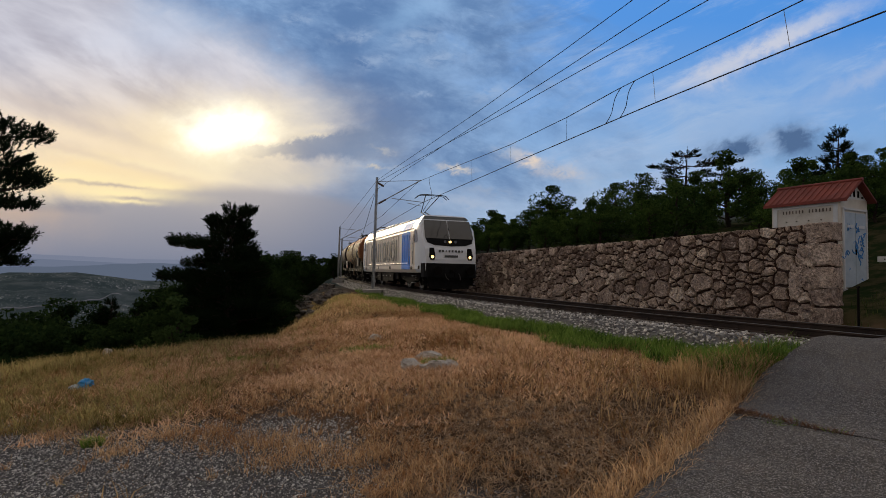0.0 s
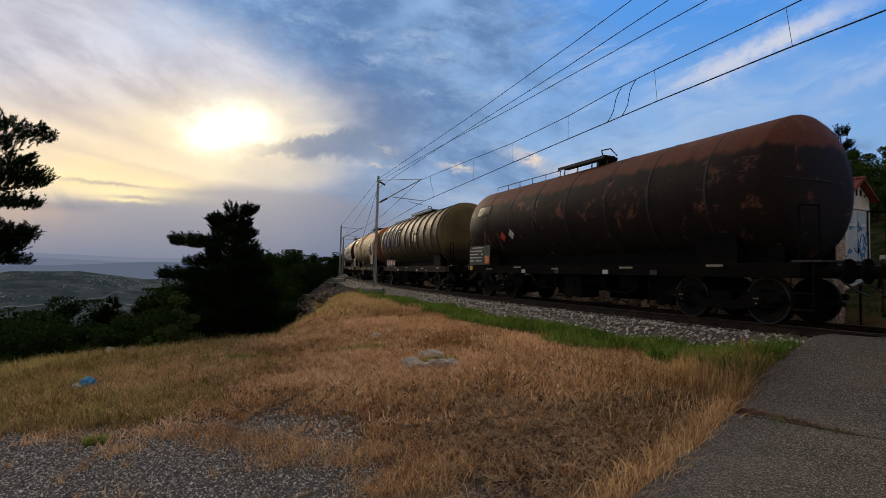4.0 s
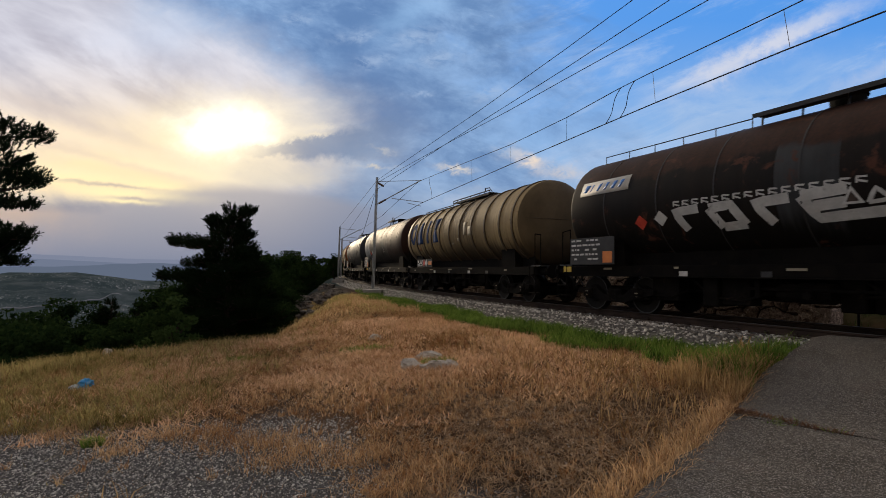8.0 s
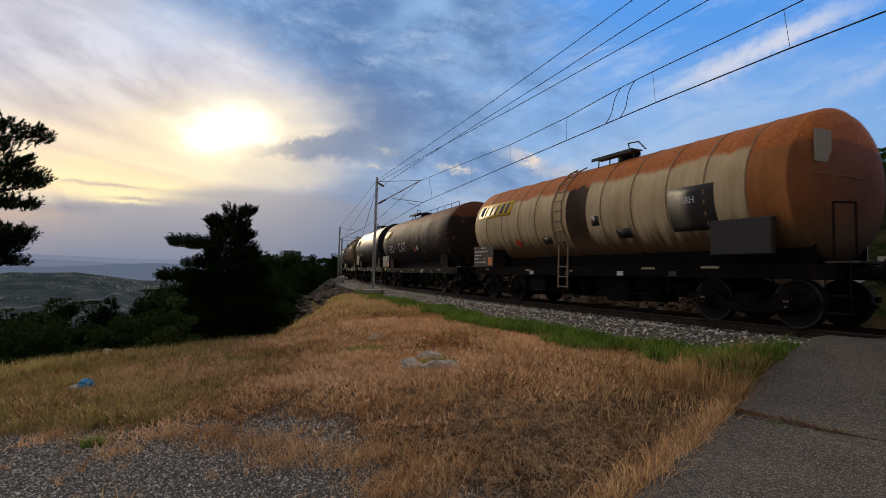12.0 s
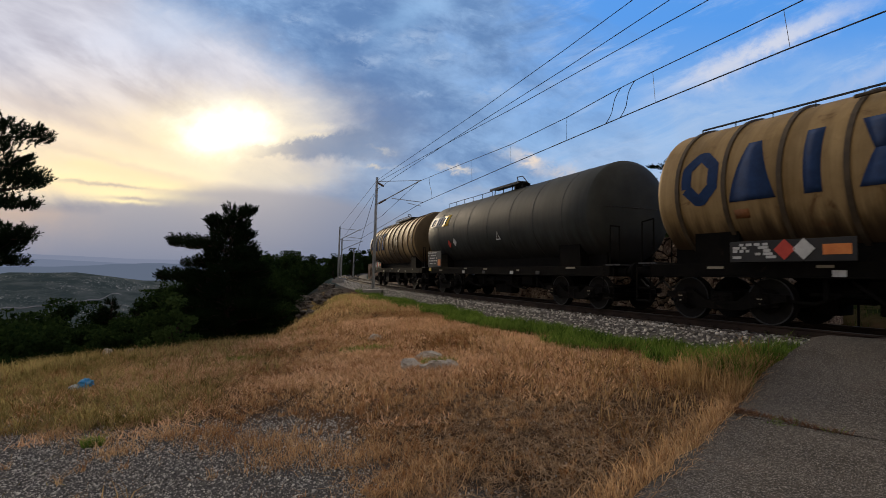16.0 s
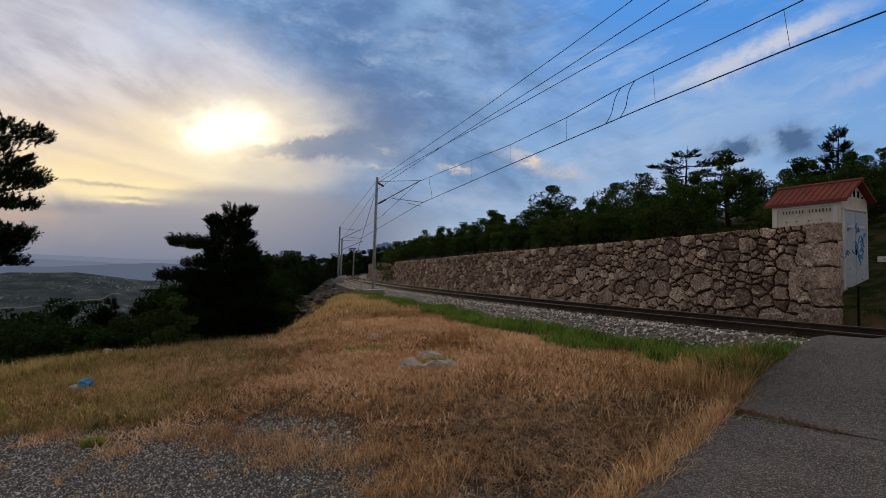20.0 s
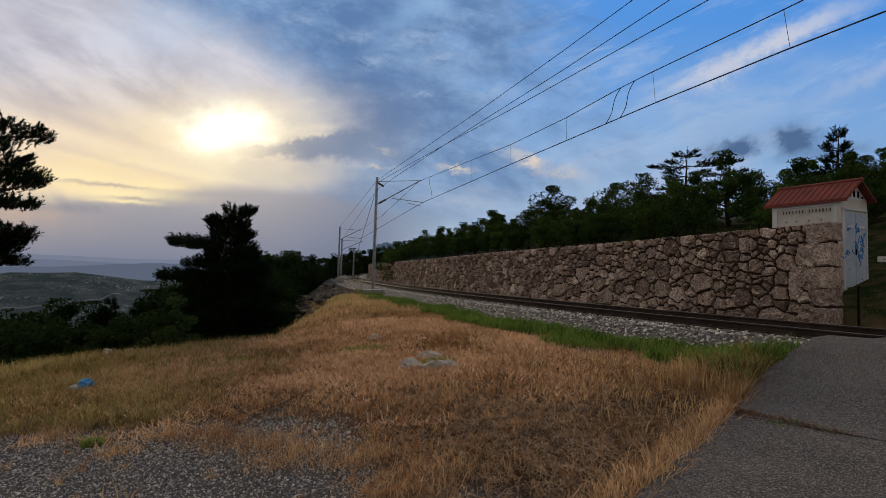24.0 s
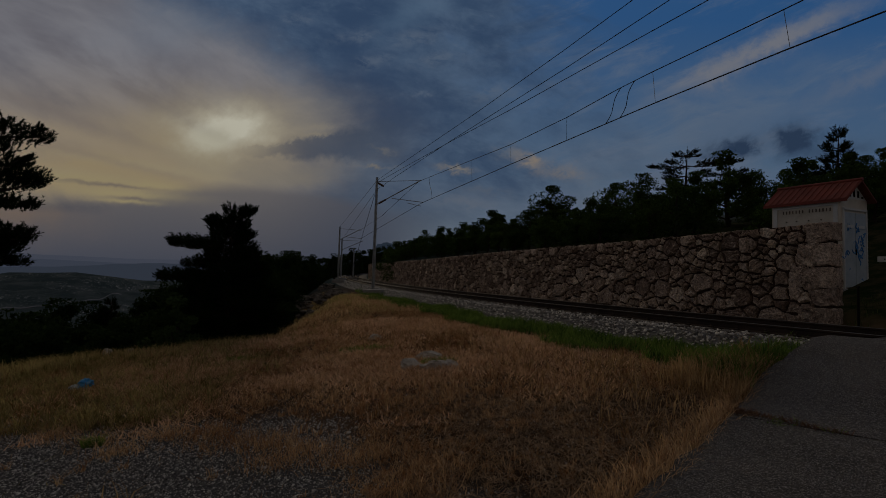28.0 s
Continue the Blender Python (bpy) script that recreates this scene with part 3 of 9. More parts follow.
# ---- ground ----
def ground_material():
    m = bpy.data.materials.new("hillside")
    m.use_nodes = True
    n = Nodes(m.node_tree)
    pos = n.node("ShaderNodeNewGeometry").outputs["Position"]
    px, py, pz = n.xyz(pos)
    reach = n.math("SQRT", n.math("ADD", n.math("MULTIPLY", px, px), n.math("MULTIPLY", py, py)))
    # soil set dark, standing in for shade between the grass tufts
    soil = n.mix(n.ramp(n.noise(pos, 0.55, 6, 0.65), 0.35, 0.65), (0.045, 0.027, 0.017), (0.13, 0.076, 0.044))
    soil = n.mix(n.ramp(n.noise(pos, 9, 5, 0.7), 0.45, 0.7), soil, (0.12, 0.085, 0.055))
    grit = n.noise(pos, 70, 3, 0.7)
    gravel = n.mix(n.ramp(grit, 0.35, 0.7), (0.050, 0.048, 0.047), (0.17, 0.165, 0.160))
    reach_in = n.math("ADD", n.math("MULTIPLY", n.ramp(px, -1.9, 0.6), -2.6), n.math("MULTIPLY", n.ramp(px, -4.0, -5.6), 0.9))
    edge = n.math("ADD", n.math("SUBTRACT", py, reach_in), n.math("MULTIPLY", n.math("SUBTRACT", n.noise(pos, 1.1, 5, 0.65), 0.5), 2.2))
    bare = n.ramp(edge, 6.9, 6.2)
    near = n.mix(bare, soil, gravel)
    # haze over the valley is put into the far scrub's blue-grey colour
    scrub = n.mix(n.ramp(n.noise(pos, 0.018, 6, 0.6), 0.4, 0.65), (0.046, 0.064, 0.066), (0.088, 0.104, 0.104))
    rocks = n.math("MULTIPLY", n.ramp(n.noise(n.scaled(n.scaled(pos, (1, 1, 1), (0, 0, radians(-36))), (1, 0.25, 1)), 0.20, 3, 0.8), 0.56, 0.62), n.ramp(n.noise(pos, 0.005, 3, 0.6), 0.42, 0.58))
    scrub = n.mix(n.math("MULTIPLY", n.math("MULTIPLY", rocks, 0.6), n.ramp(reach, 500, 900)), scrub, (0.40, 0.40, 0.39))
    along = n.math("ADD", n.math("MULTIPLY", n.math("SUBTRACT", px, 8.43), 0.45), n.math("MULTIPLY", n.math("SUBTRACT", py, 8.53), -0.89))
    across = n.math("ADD", n.math("MULTIPLY", n.math("SUBTRACT", px, 8.43), -0.89), n.math("MULTIPLY", n.math("SUBTRACT", py, 8.53), -0.45))
    uphill = n.ramp(n.math("ADD", across, n.math("MULTIPLY", n.math("MULTIPLY", along, along), 0.0025)), -2.6, -3.6)
    verge = n.mix(n.ramp(n.noise(pos, 1.3, 6, 0.65), 0.42, 0.62), (0.016, 0.026, 0.010), (0.058, 0.050, 0.026))
    near = n.mix(uphill, near, verge)
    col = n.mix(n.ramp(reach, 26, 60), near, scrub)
    shade = n.node("ShaderNodeBsdfPrincipled", Roughness=0.95)
    shade.inputs["Specular IOR Level"].default_value = 0.0
    n.put(shade.inputs["Base Color"], col)
    bump = n.node("ShaderNodeBump", Strength=0.7, Distance=0.02, Height=n.math("ADD", grit, n.noise(pos, 12, 4)))
    n.put(shade.inputs["Normal"], bump.outputs[0])
    n.t.links.new(shade.outputs[0], n.node("ShaderNodeOutputMaterial").inputs[0])
    return m


def far_z(x, y):
    """Valley, the stony ridge beyond it and the plain behind."""
    r = np.hypot(x, y)
    a = np.degrees(np.arctan2(x, y))
    ridge = 1.0 + 0.18 * np.sin(a * 0.33 + 1.0) + 0.06 * np.sin(a * 1.7) + 0.05 * np.sin(a * 3.1 + r * 0.01)
    z = -120 + (84 * ridge) * np.exp(-((r - 1750) / 520) ** 2) + 14 * np.exp(-((r - 900) / 200) ** 2) * np.sin(a * 0.5)
    return np.where(r > 1750, np.maximum(z, -85), z)


def ground():
    k = 150
    u = np.linspace(-1, 1, 2 * k + 1)
    ax = 30 * u + 250 * np.sign(u) * np.abs(u) ** 4 + 4200 * np.sign(u) * np.abs(u) ** 13
    gx, gy = np.meshgrid(ax - 1.0, ax + 12.0, indexing="ij")
    fx, fy = gx.ravel(), gy.ravel()
    z = ground_z(fx, fy)
    r, a = np.hypot(fx, fy), np.degrees(np.arctan2(fx, fy))
    z = z + 0.035 * np.array([noise.fractal(Vector((x * 0.7, y * 0.7, 0)), 1.0, 2.0, 4) if q < 40 else 0.0 for x, y, q in zip(fx, fy, r)]) * step(r, 9.0, 16.0)
    w = step(r, 90, 420) * step(a, 14, -4)
    z = z + (far_z(fx, fy) - z) * w
    side = 2 * k + 1
    i = np.arange(side * side).reshape(side, side)
    quads = np.stack([i[:-1, :-1], i[1:, :-1], i[1:, 1:], i[:-1, 1:]], -1).reshape(-1, 4)
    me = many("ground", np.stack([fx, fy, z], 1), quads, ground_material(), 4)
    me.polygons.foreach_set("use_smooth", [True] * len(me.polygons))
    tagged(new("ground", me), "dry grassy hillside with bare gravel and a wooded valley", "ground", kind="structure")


ground()


def mountains():
    # distance haze painted as flat emitted colour; these backdrop strips are no lamps
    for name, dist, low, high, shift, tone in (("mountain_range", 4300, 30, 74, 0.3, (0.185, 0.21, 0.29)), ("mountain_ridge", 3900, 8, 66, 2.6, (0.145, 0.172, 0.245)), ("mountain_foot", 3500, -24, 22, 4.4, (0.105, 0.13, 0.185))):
        verts, faces = [], []
        for i in range(321):
            a = radians(-62 + i * 0.25)
            k = 0.5 + 0.32 * math.sin(a * 7 + shift) + 0.16 * math.sin(a * 15 + shift * 2) + 0.16 * noise.fractal(Vector((a * 14, shift, 0)), 1.0, 2.0, 4)
            h = (low + (high - low) * k) * float(step(np.degrees(a), 2, -18)) - 60 * float(step(np.degrees(a), -4, 8))
            x, y = dist * math.sin(a), dist * math.cos(a)
            verts += [(x, y, -160), (x, y, h), (x * 1.05, y * 1.05, h - 20)]
            if i:
                b = 3 * i
                faces += [(b - 3, b, b + 1, b - 2), (b - 2, b + 1, b + 2, b - 1)]
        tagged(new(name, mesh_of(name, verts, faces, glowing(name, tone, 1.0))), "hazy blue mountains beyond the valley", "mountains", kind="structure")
    verts, faces = [], []
    for i in range(121):
        d = -14 + i * 0.2
        a = radians(d)
        h = float(np.interp(d, [-14, -10.5, -8.4, -7.2, -6.2, -4.5, 0, 10], [-60, -8, 34, 74, 82, 60, 66, 30])) + 5 * noise.fractal(Vector((d * 1.7, 3, 0)), 1.0, 2.0, 4)
        x, y = 1500 * math.sin(a), 1500 * math.cos(a)
        verts += [(x, y, -160), (x, y, h), (x * 1.05, y * 1.05, h - 20)]
        if i:
            b = 3 * i
            faces += [(b - 3, b, b + 1, b - 2), (b - 2, b + 1, b + 2, b - 1)]
    # the hill's haze likewise sits in its emitted colour
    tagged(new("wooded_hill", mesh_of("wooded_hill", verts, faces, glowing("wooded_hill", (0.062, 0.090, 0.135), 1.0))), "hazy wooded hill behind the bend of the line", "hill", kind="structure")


mountains()


def valley_road():
    """A pale road that climbs the far side of the valley."""
    verts, faces = [], []
    for i in range(41):
        q = i / 40
        a = radians(np.interp(q, [0, 0.2, 0.45, 0.7, 1], [-41.5, -38.1, -35.7, -33.2, -29.5]))
        r = float(np.interp(q, [0, 0.2, 0.45, 0.7, 1], [1240, 1252, 1268, 1330, 1480]))
        for d in (0, 4.5):
            x, y = (r + d) * math.sin(a), (r + d) * math.cos(a)
            verts.append((x, y, float(far_z(x, y)) + 2.0 + d * 0.16))
        if i:
            faces.append((2 * i - 2, 2 * i, 2 * i + 1, 2 * i - 1))
    tagged(new("valley_road", mesh_of("valley_road", verts, faces, material("pale_road", (0.14, 0.14, 0.15), (0.26, 0.26, 0.27), 0.9, 0, 0.05, 0.4, 0, 0.01, 0.4))), "pale road climbing the far side of the valley", "road", kind="structure")


valley_road()


# ---- ballast, rails and sleepers ----
def swept(profile, s0, s1, ds, closed=True):
    """Sweeps a profile of (lat, z) along the line."""
    ss = np.arange(s0, s1 + ds * 0.5, ds)
    k = len(profile)
    verts = [on_line(s, lat, z) for s in ss for lat, z in profile]
    faces = []
    for i in range(len(ss) - 1):
        for j in range(k if closed else k - 1):
            a, b = i * k + j, i * k + (j + 1) % k
            faces.append((a, a + k, b + k, b))
    if closed:
        faces += [tuple(range(k)), tuple(reversed(range(len(verts) - k, len(verts))))]
    return verts, faces


def track():
    bed = [(-3.1, -0.62), (-2.5, -0.36), (-1.8, -0.20), (-0.7, -0.20), (0.7, -0.20), (1.75, -0.20), (2.75, -0.60), (3.1, -0.75)]
    v, f = swept(bed, -300, 120, 1.0, False)
    f = [tuple(reversed(q)) for q in f]
    tagged(new("ballast_bed", mesh_of("ballast_bed", v, f, M["ballast"], True)), "grey crushed-stone ballast bed under the railway track", "ballast", kind="structure")
    line = thing("railway_track", "single curved railway track with rusty rails on dark sleepers", "railway track", kind="structure")
    for side in (-0.7535, 0.7535):
        foot = [(-0.075, -0.172), (0.075, -0.172), (0.075, -0.160), (0.012, -0.140), (0.010, -0.05), (0.036, -0.036), (0.036, -0.006), (0.028, 0), (-0.028, 0), (-0.036, -0.006), (-0.036, -0.036), (-0.010, -0.05), (-0.012, -0.140), (-0.075, -0.160)]
        v, f = swept([(side + a, b) for a, b in foot], -300, 120, 1.5)
        idx = [1 if i % 14 in (6, 7, 8) and i < len(f) - 2 else 0 for i in range(len(f))]
        rail = part("rail", mesh_of("rail", v, f, [M["steel_rust"], M["rail_top"]], False, idx), None, line, "rusty steel rail with a worn bright head")
    bm = bmesh.new()
    box(bm, (0, 0, -0.24), (0.25, 2.6, 0.15), 0.015)
    me = bpy.data.meshes.new("sleeper")
    bm.to_mesh(me)
    bm.free()
    me.materials.append(M["sleeper"])
    bm = bmesh.new()
    for side in (-0.7535, 0.7535):
        for e in (-1, 1):
            box(bm, (0, side + e * 0.10, -0.150), (0.12, 0.07, 0.045), 0.008)
            rod(bm, (0, side + e * 0.10, -0.14), (0, side + e * 0.10, -0.09), 0.014, n=6)
    clip = bpy.data.meshes.new("rail_fastening")
    bm.to_mesh(clip)
    bm.free()
    clip.materials.append(M["steel_rust"])
    s = -92.0
    while s < 14:
        if not -0.9 < s - 0.0 < 4.6:
            m = frame_at(s)
            ob = new("sleeper", me)
            ob.parent, ob.matrix_basis = line, m @ Matrix.Rotation(random.uniform(-0.01, 0.01), 4, "Z")
            if s > -30:
                c = new("rail_fastening", clip)
                c.parent, c.matrix_basis = line, m
        s += 0.6


track()


def pebbles(name, places, sizes, mat, label):
    """One mesh of many small stones: places (n, 3), sizes (n,)."""
    n = len(places)
    base = np.array([(1, 0, 0), (-1, 0, 0), (0, 1, 0), (0, -1, 0), (0, 0, 1), (0, 0, -1)], float)
    tri = np.array([(0, 2, 4), (2, 1, 4), (1, 3, 4), (3, 0, 4), (2, 0, 5), (1, 2, 5), (3, 1, 5), (0, 3, 5)])
    rng = np.random.default_rng(len(places))
    v = base[None] * rng.uniform(0.55, 1.15, (n, 6, 1)) + rng.normal(0, 0.16, (n, 6, 3))
    q = rng.normal(size=(n, 4))
    q /= np.linalg.norm(q, axis=1)[:, None]
    a, b, c, d = q.T
    rot = np.stack([1 - 2 * (c * c + d * d), 2 * (b * c - a * d), 2 * (b * d + a * c), 2 * (b * c + a * d), 1 - 2 * (b * b + d * d), 2 * (c * d - a * b), 2 * (b * d - a * c), 2 * (c * d + a * b), 1 - 2 * (b * b + c * c)], 1).reshape(n, 3, 3)
    v = np.einsum("nij,nkj->nki", rot, v) * np.asarray(sizes)[:, None, None]
    v[:, :, 2] *= 0.8
    v += np.asarray(places)[:, None, :]
    f = tri[None] + 6 * np.arange(n)[:, None, None]
    return tagged(new(name, many(name, v, f, mat, 3)), label, "stones", kind="stuff")


def stone_material(name, a, b):
    m = bpy.data.materials.new(name)
    m.use_nodes = True
    n = Nodes(m.node_tree)
    isl = n.node("ShaderNodeNewGeometry").outputs["Random Per Island"]
    col = n.mix(n.math("POWER", isl, 1.35), a, b)
    shade = n.node("ShaderNodeBsdfPrincipled", Roughness=0.9)
    n.put(shade.inputs["Base Color"], n.mix(0.4, col, n.noise(n.node("ShaderNodeTexCoord").outputs["Object"], 45, 4), "MULTIPLY"))
    n.t.links.new(shade.outputs[0], n.node("ShaderNodeOutputMaterial").inputs[0])
    return m


M["ballast_bits"] = stone_material("ballast_bits", (0.10, 0.092, 0.083), (0.84, 0.80, 0.73))
M["gravel_bits"] = stone_material("gravel_bits", (0.045, 0.043, 0.039), (0.80, 0.76, 0.69))


def ballast_stones():
    rng = np.random.default_rng(5)
    n = 36000
    s = -62 + 66 * rng.random(n) ** 0.62
    lat = rng.uniform(-2.3, 3.0, n)
    z = np.interp(lat, [-3.1, -2.5, -1.8, 1.75, 2.75, 3.1], [-0.62, -0.36, -0.20, -0.20, -0.60, -0.75])
    keep = ~((s > -0.7) & (s < 4.6) & (np.abs(lat) < 2.6))
    s, lat, z = s[keep], lat[keep], z[keep]
    h = np.interp(s, S, HEAD)
    p = np.stack([np.interp(s, S, LX) + lat * np.sin(h), np.interp(s, S, LY) - lat * np.cos(h), np.interp(s, S, LZ) + z + 0.005], 1)
    pebbles("ballast_stones", p, rng.uniform(0.026, 0.062, len(p)), M["ballast_bits"], "loose grey limestone ballast along the rails")


ballast_stones()


# ---- road and crossing ----
def road_point(u, w, z=0.0):
    x, y = 6.6 + 0.66 * u + 0.75 * w, 8.6 + 0.75 * u - 0.66 * w
    h = float(np.interp(u, [-14, -9, -5, -3.2, -1.6, -0.5, 0.2, 3], [-0.8, -0.8, -0.74, -0.60, -0.30, -0.09, -0.03, -0.03]))
    return Vector((x, y, h + z))


def road():
    road_ob = thing("road", "worn grey asphalt lane with a cracked joint, rising to the crossing", "road", kind="structure")
    def left(u):
        return float(np.interp(u, [-14, -9, -3.6, -2.3, -1.25, -0.25, 0.3], [-0.95, -0.88, -0.76, -0.75, -0.55, -0.35, -0.1])) + 0.05 * noise.noise(Vector((u * 2.2, 0, 0))) + 0.03 * noise.noise(Vector((u * 9, 4, 0)))
    for u0, u1, rows in ((-44, -4.06, 240), (-4.03, 0.1, 74)):
        us = np.linspace(u0, u1, rows)
        verts, faces = [], []
        for iu, u in enumerate(us):
            l = left(u)
            for j in range(13):
                w = l + (5.6 - l) * j / 12
                jog = 0.03 * noise.noise(Vector((w * 2.5, 7, 0))) if (abs(u + 4.045) < 0.1) else 0.0
                verts.append(road_point(u + jog, w, 0.03))
            verts.append(road_point(u, l - 0.05, -0.10))
            if iu:
                a, b = (iu - 1) * 14, iu * 14
                faces += [(a + j, b + j, b + j + 1, a + j + 1) for j in range(12)]
                faces.append((a + 13, b + 13, b, a))
        k = len(verts)
        for row in (0, rows - 1):
            base = row * 14
            low = [len(verts) + j for j in range(13)]
            verts += [Vector(verts[base + j]) - Vector((0, 0, 0.12)) for j in range(13)]
            faces += [(base + j, base + j + 1, low[j + 1], low[j]) for j in range(12)]
        me = mesh_of("asphalt_slab", verts, faces, M["asphalt"])
        part("asphalt_slab", me, None, road_ob)
    # boards between and beside the rails
    board = material("crossing_board", (0.045, 0.030, 0.025), (0.075, 0.050, 0.040), 0.8, 0, 3, 40, 0.4, 0.01, 0.4, vary=0.2)
    for lat0, n in ((-0.66, 4), (0.84, 2), (-1.44, 2)):
        for i in range(n):
            a, b = lat0 + i * (1.32 / 4 if n == 4 else 0.30), lat0 + (i + 1) * (1.32 / 4 if n == 4 else 0.30) - 0.02
            v, f = swept([(a, -0.15), (b, -0.15), (b, -0.012), (a, -0.012)], -0.6, 4.4, 0.5)
            part("crossing_board", mesh_of("crossing_board", v, f, board), None, road_ob)


road()


# ---- retaining wall of rough stones ----
def cells(width, height, sizes, seed):
    """Irregular stones that fill a strip: a weighted division of the plane, trimmed to polygons."""
    rng = random.Random(seed)
    pts, tries = [], 0
    while tries < 7000 * width / 10:
        tries += 1
        x, y = rng.uniform(0, width), rng.uniform(0, height)
        r = rng.choice(sizes) * rng.uniform(0.8, 1.2) * (1.15 - 0.35 * y / height)
        if all((x - a) ** 2 + ((y - b) * 1.15) ** 2 > (0.80 * (r + c)) ** 2 for a, b, c in pts if abs(a - x) < 1.5):
            pts.append((x, y, r))
    out = []
    for i, (x, y, r) in enumerate(pts):
        poly = [(max(0, x - 0.8), max(0, y - 0.7)), (min(width, x + 0.8), max(0, y - 0.7)), (min(width, x + 0.8), min(height, y + 0.7)), (max(0, x - 0.8), min(height, y + 0.7))]
        for j, (a, b, c) in enumerate(pts):
            if i == j or abs(a - x) > 2 or abs(b - y) > 2:
                continue
            nx, ny = a - x, b - y
            dist2 = nx * nx + ny * ny
            k = 0.5 * (dist2 + r * r - c * c)
            cut, prev = [], poly[-1]
            dp = (prev[0] - x) * nx + (prev[1] - y) * ny - k
            for q in poly:
                dq = (q[0] - x) * nx + (q[1] - y) * ny - k
                if (dp < 0) != (dq < 0):
                    t = dp / (dp - dq)
                    cut.append((prev[0] + t * (q[0] - prev[0]), prev[1] + t * (q[1] - prev[1])))
                if dq < 0:
                    cut.append(q)
                prev, dp = q, dq
            poly = cut
            if not poly:
                break
        if len(poly) > 2:
            out.append(poly)
    return out


def stone_shape(poly, rng, joint=0.022):
    """A worn block from a polygon of the wall's face: rim, bulging face, rough middle."""
    cx = sum(p[0] for p in poly) / len(poly)
    cy = sum(p[1] for p in poly) / len(poly)
    ring = []
    for i, p in enumerate(poly):
        q = poly[(i + 1) % len(poly)]
        ln = math.hypot(q[0] - p[0], q[1] - p[1])
        if ln < 0.015:
            continue
        nx, ny = (q[1] - p[1]) / ln, -(q[0] - p[0]) / ln
        for t in (0.06, 0.35, 0.65, 0.94) if ln > 0.16 else (0.1, 0.6):
            k = min(0.030, 0.14 * ln) * rng.uniform(-1.0, 0.6)
            ring.append((p[0] + t * (q[0] - p[0]) + nx * k, p[1] + t * (q[1] - p[1]) + ny * k))
    if len(ring) < 4:
        return None
    size = min(0.6, max(math.hypot(p[0] - cx, p[1] - cy) for p in ring))
    if size < 0.05:
        return None
    proud = rng.uniform(0.055, 0.12)
    verts, faces = [], []
    levels = ((1.0, -0.06), (0.985, proud * 0.45), (0.93, proud), (0.66, proud * rng.uniform(0.9, 1.35)))
    tx, ty = rng.uniform(-0.09, 0.09), rng.uniform(-0.12, 0.06)
    for k, h in levels:
        for x, y in ring:
            d = math.hypot(x - cx, y - cy)
            f = k * max(0.3, (d - joint * rng.uniform(0.7, 1.5)) / max(d, 0.01))
            px, py = cx + (x - cx) * f, cy + (y - cy) * f
            verts.append((px, py, h + (tx * (px - cx) + ty * (py - cy) + rng.uniform(-0.022, 0.022) if h > 0 else 0)))
    n = len(ring)
    for i in range(3 * n, 4 * n):
        x, y, h = verts[i]
        verts[i] = (x, y, h + rng.uniform(-0.016, 0.016))
    for lv in range(3):
        for i in range(n):
            faces.append((lv * n + i, lv * n + (i + 1) % n, (lv + 1) * n + (i + 1) % n, (lv + 1) * n + i))
    # the worn face: uneven strips across the middle
    first = rng.randrange(n)
    order = [3 * n + (first + i) % n for i in range(n)]
    lo, hi = 0, n - 1
    while hi - lo > 2:
        faces.append((order[lo], order[lo + 1], order[hi - 1], order[hi]))
        lo, hi = lo + 1, hi - 1
    if hi - lo == 2:
        faces.append((order[lo], order[lo + 1], order[hi]))
    return verts, faces


WALL_LAT = -2.8


def wall_top(s):
    return float(np.interp(s, [-75, -55, -35, -19, -10, -3], [1.9, 1.92, 1.98, 2.18, 2.24, 2.38]))


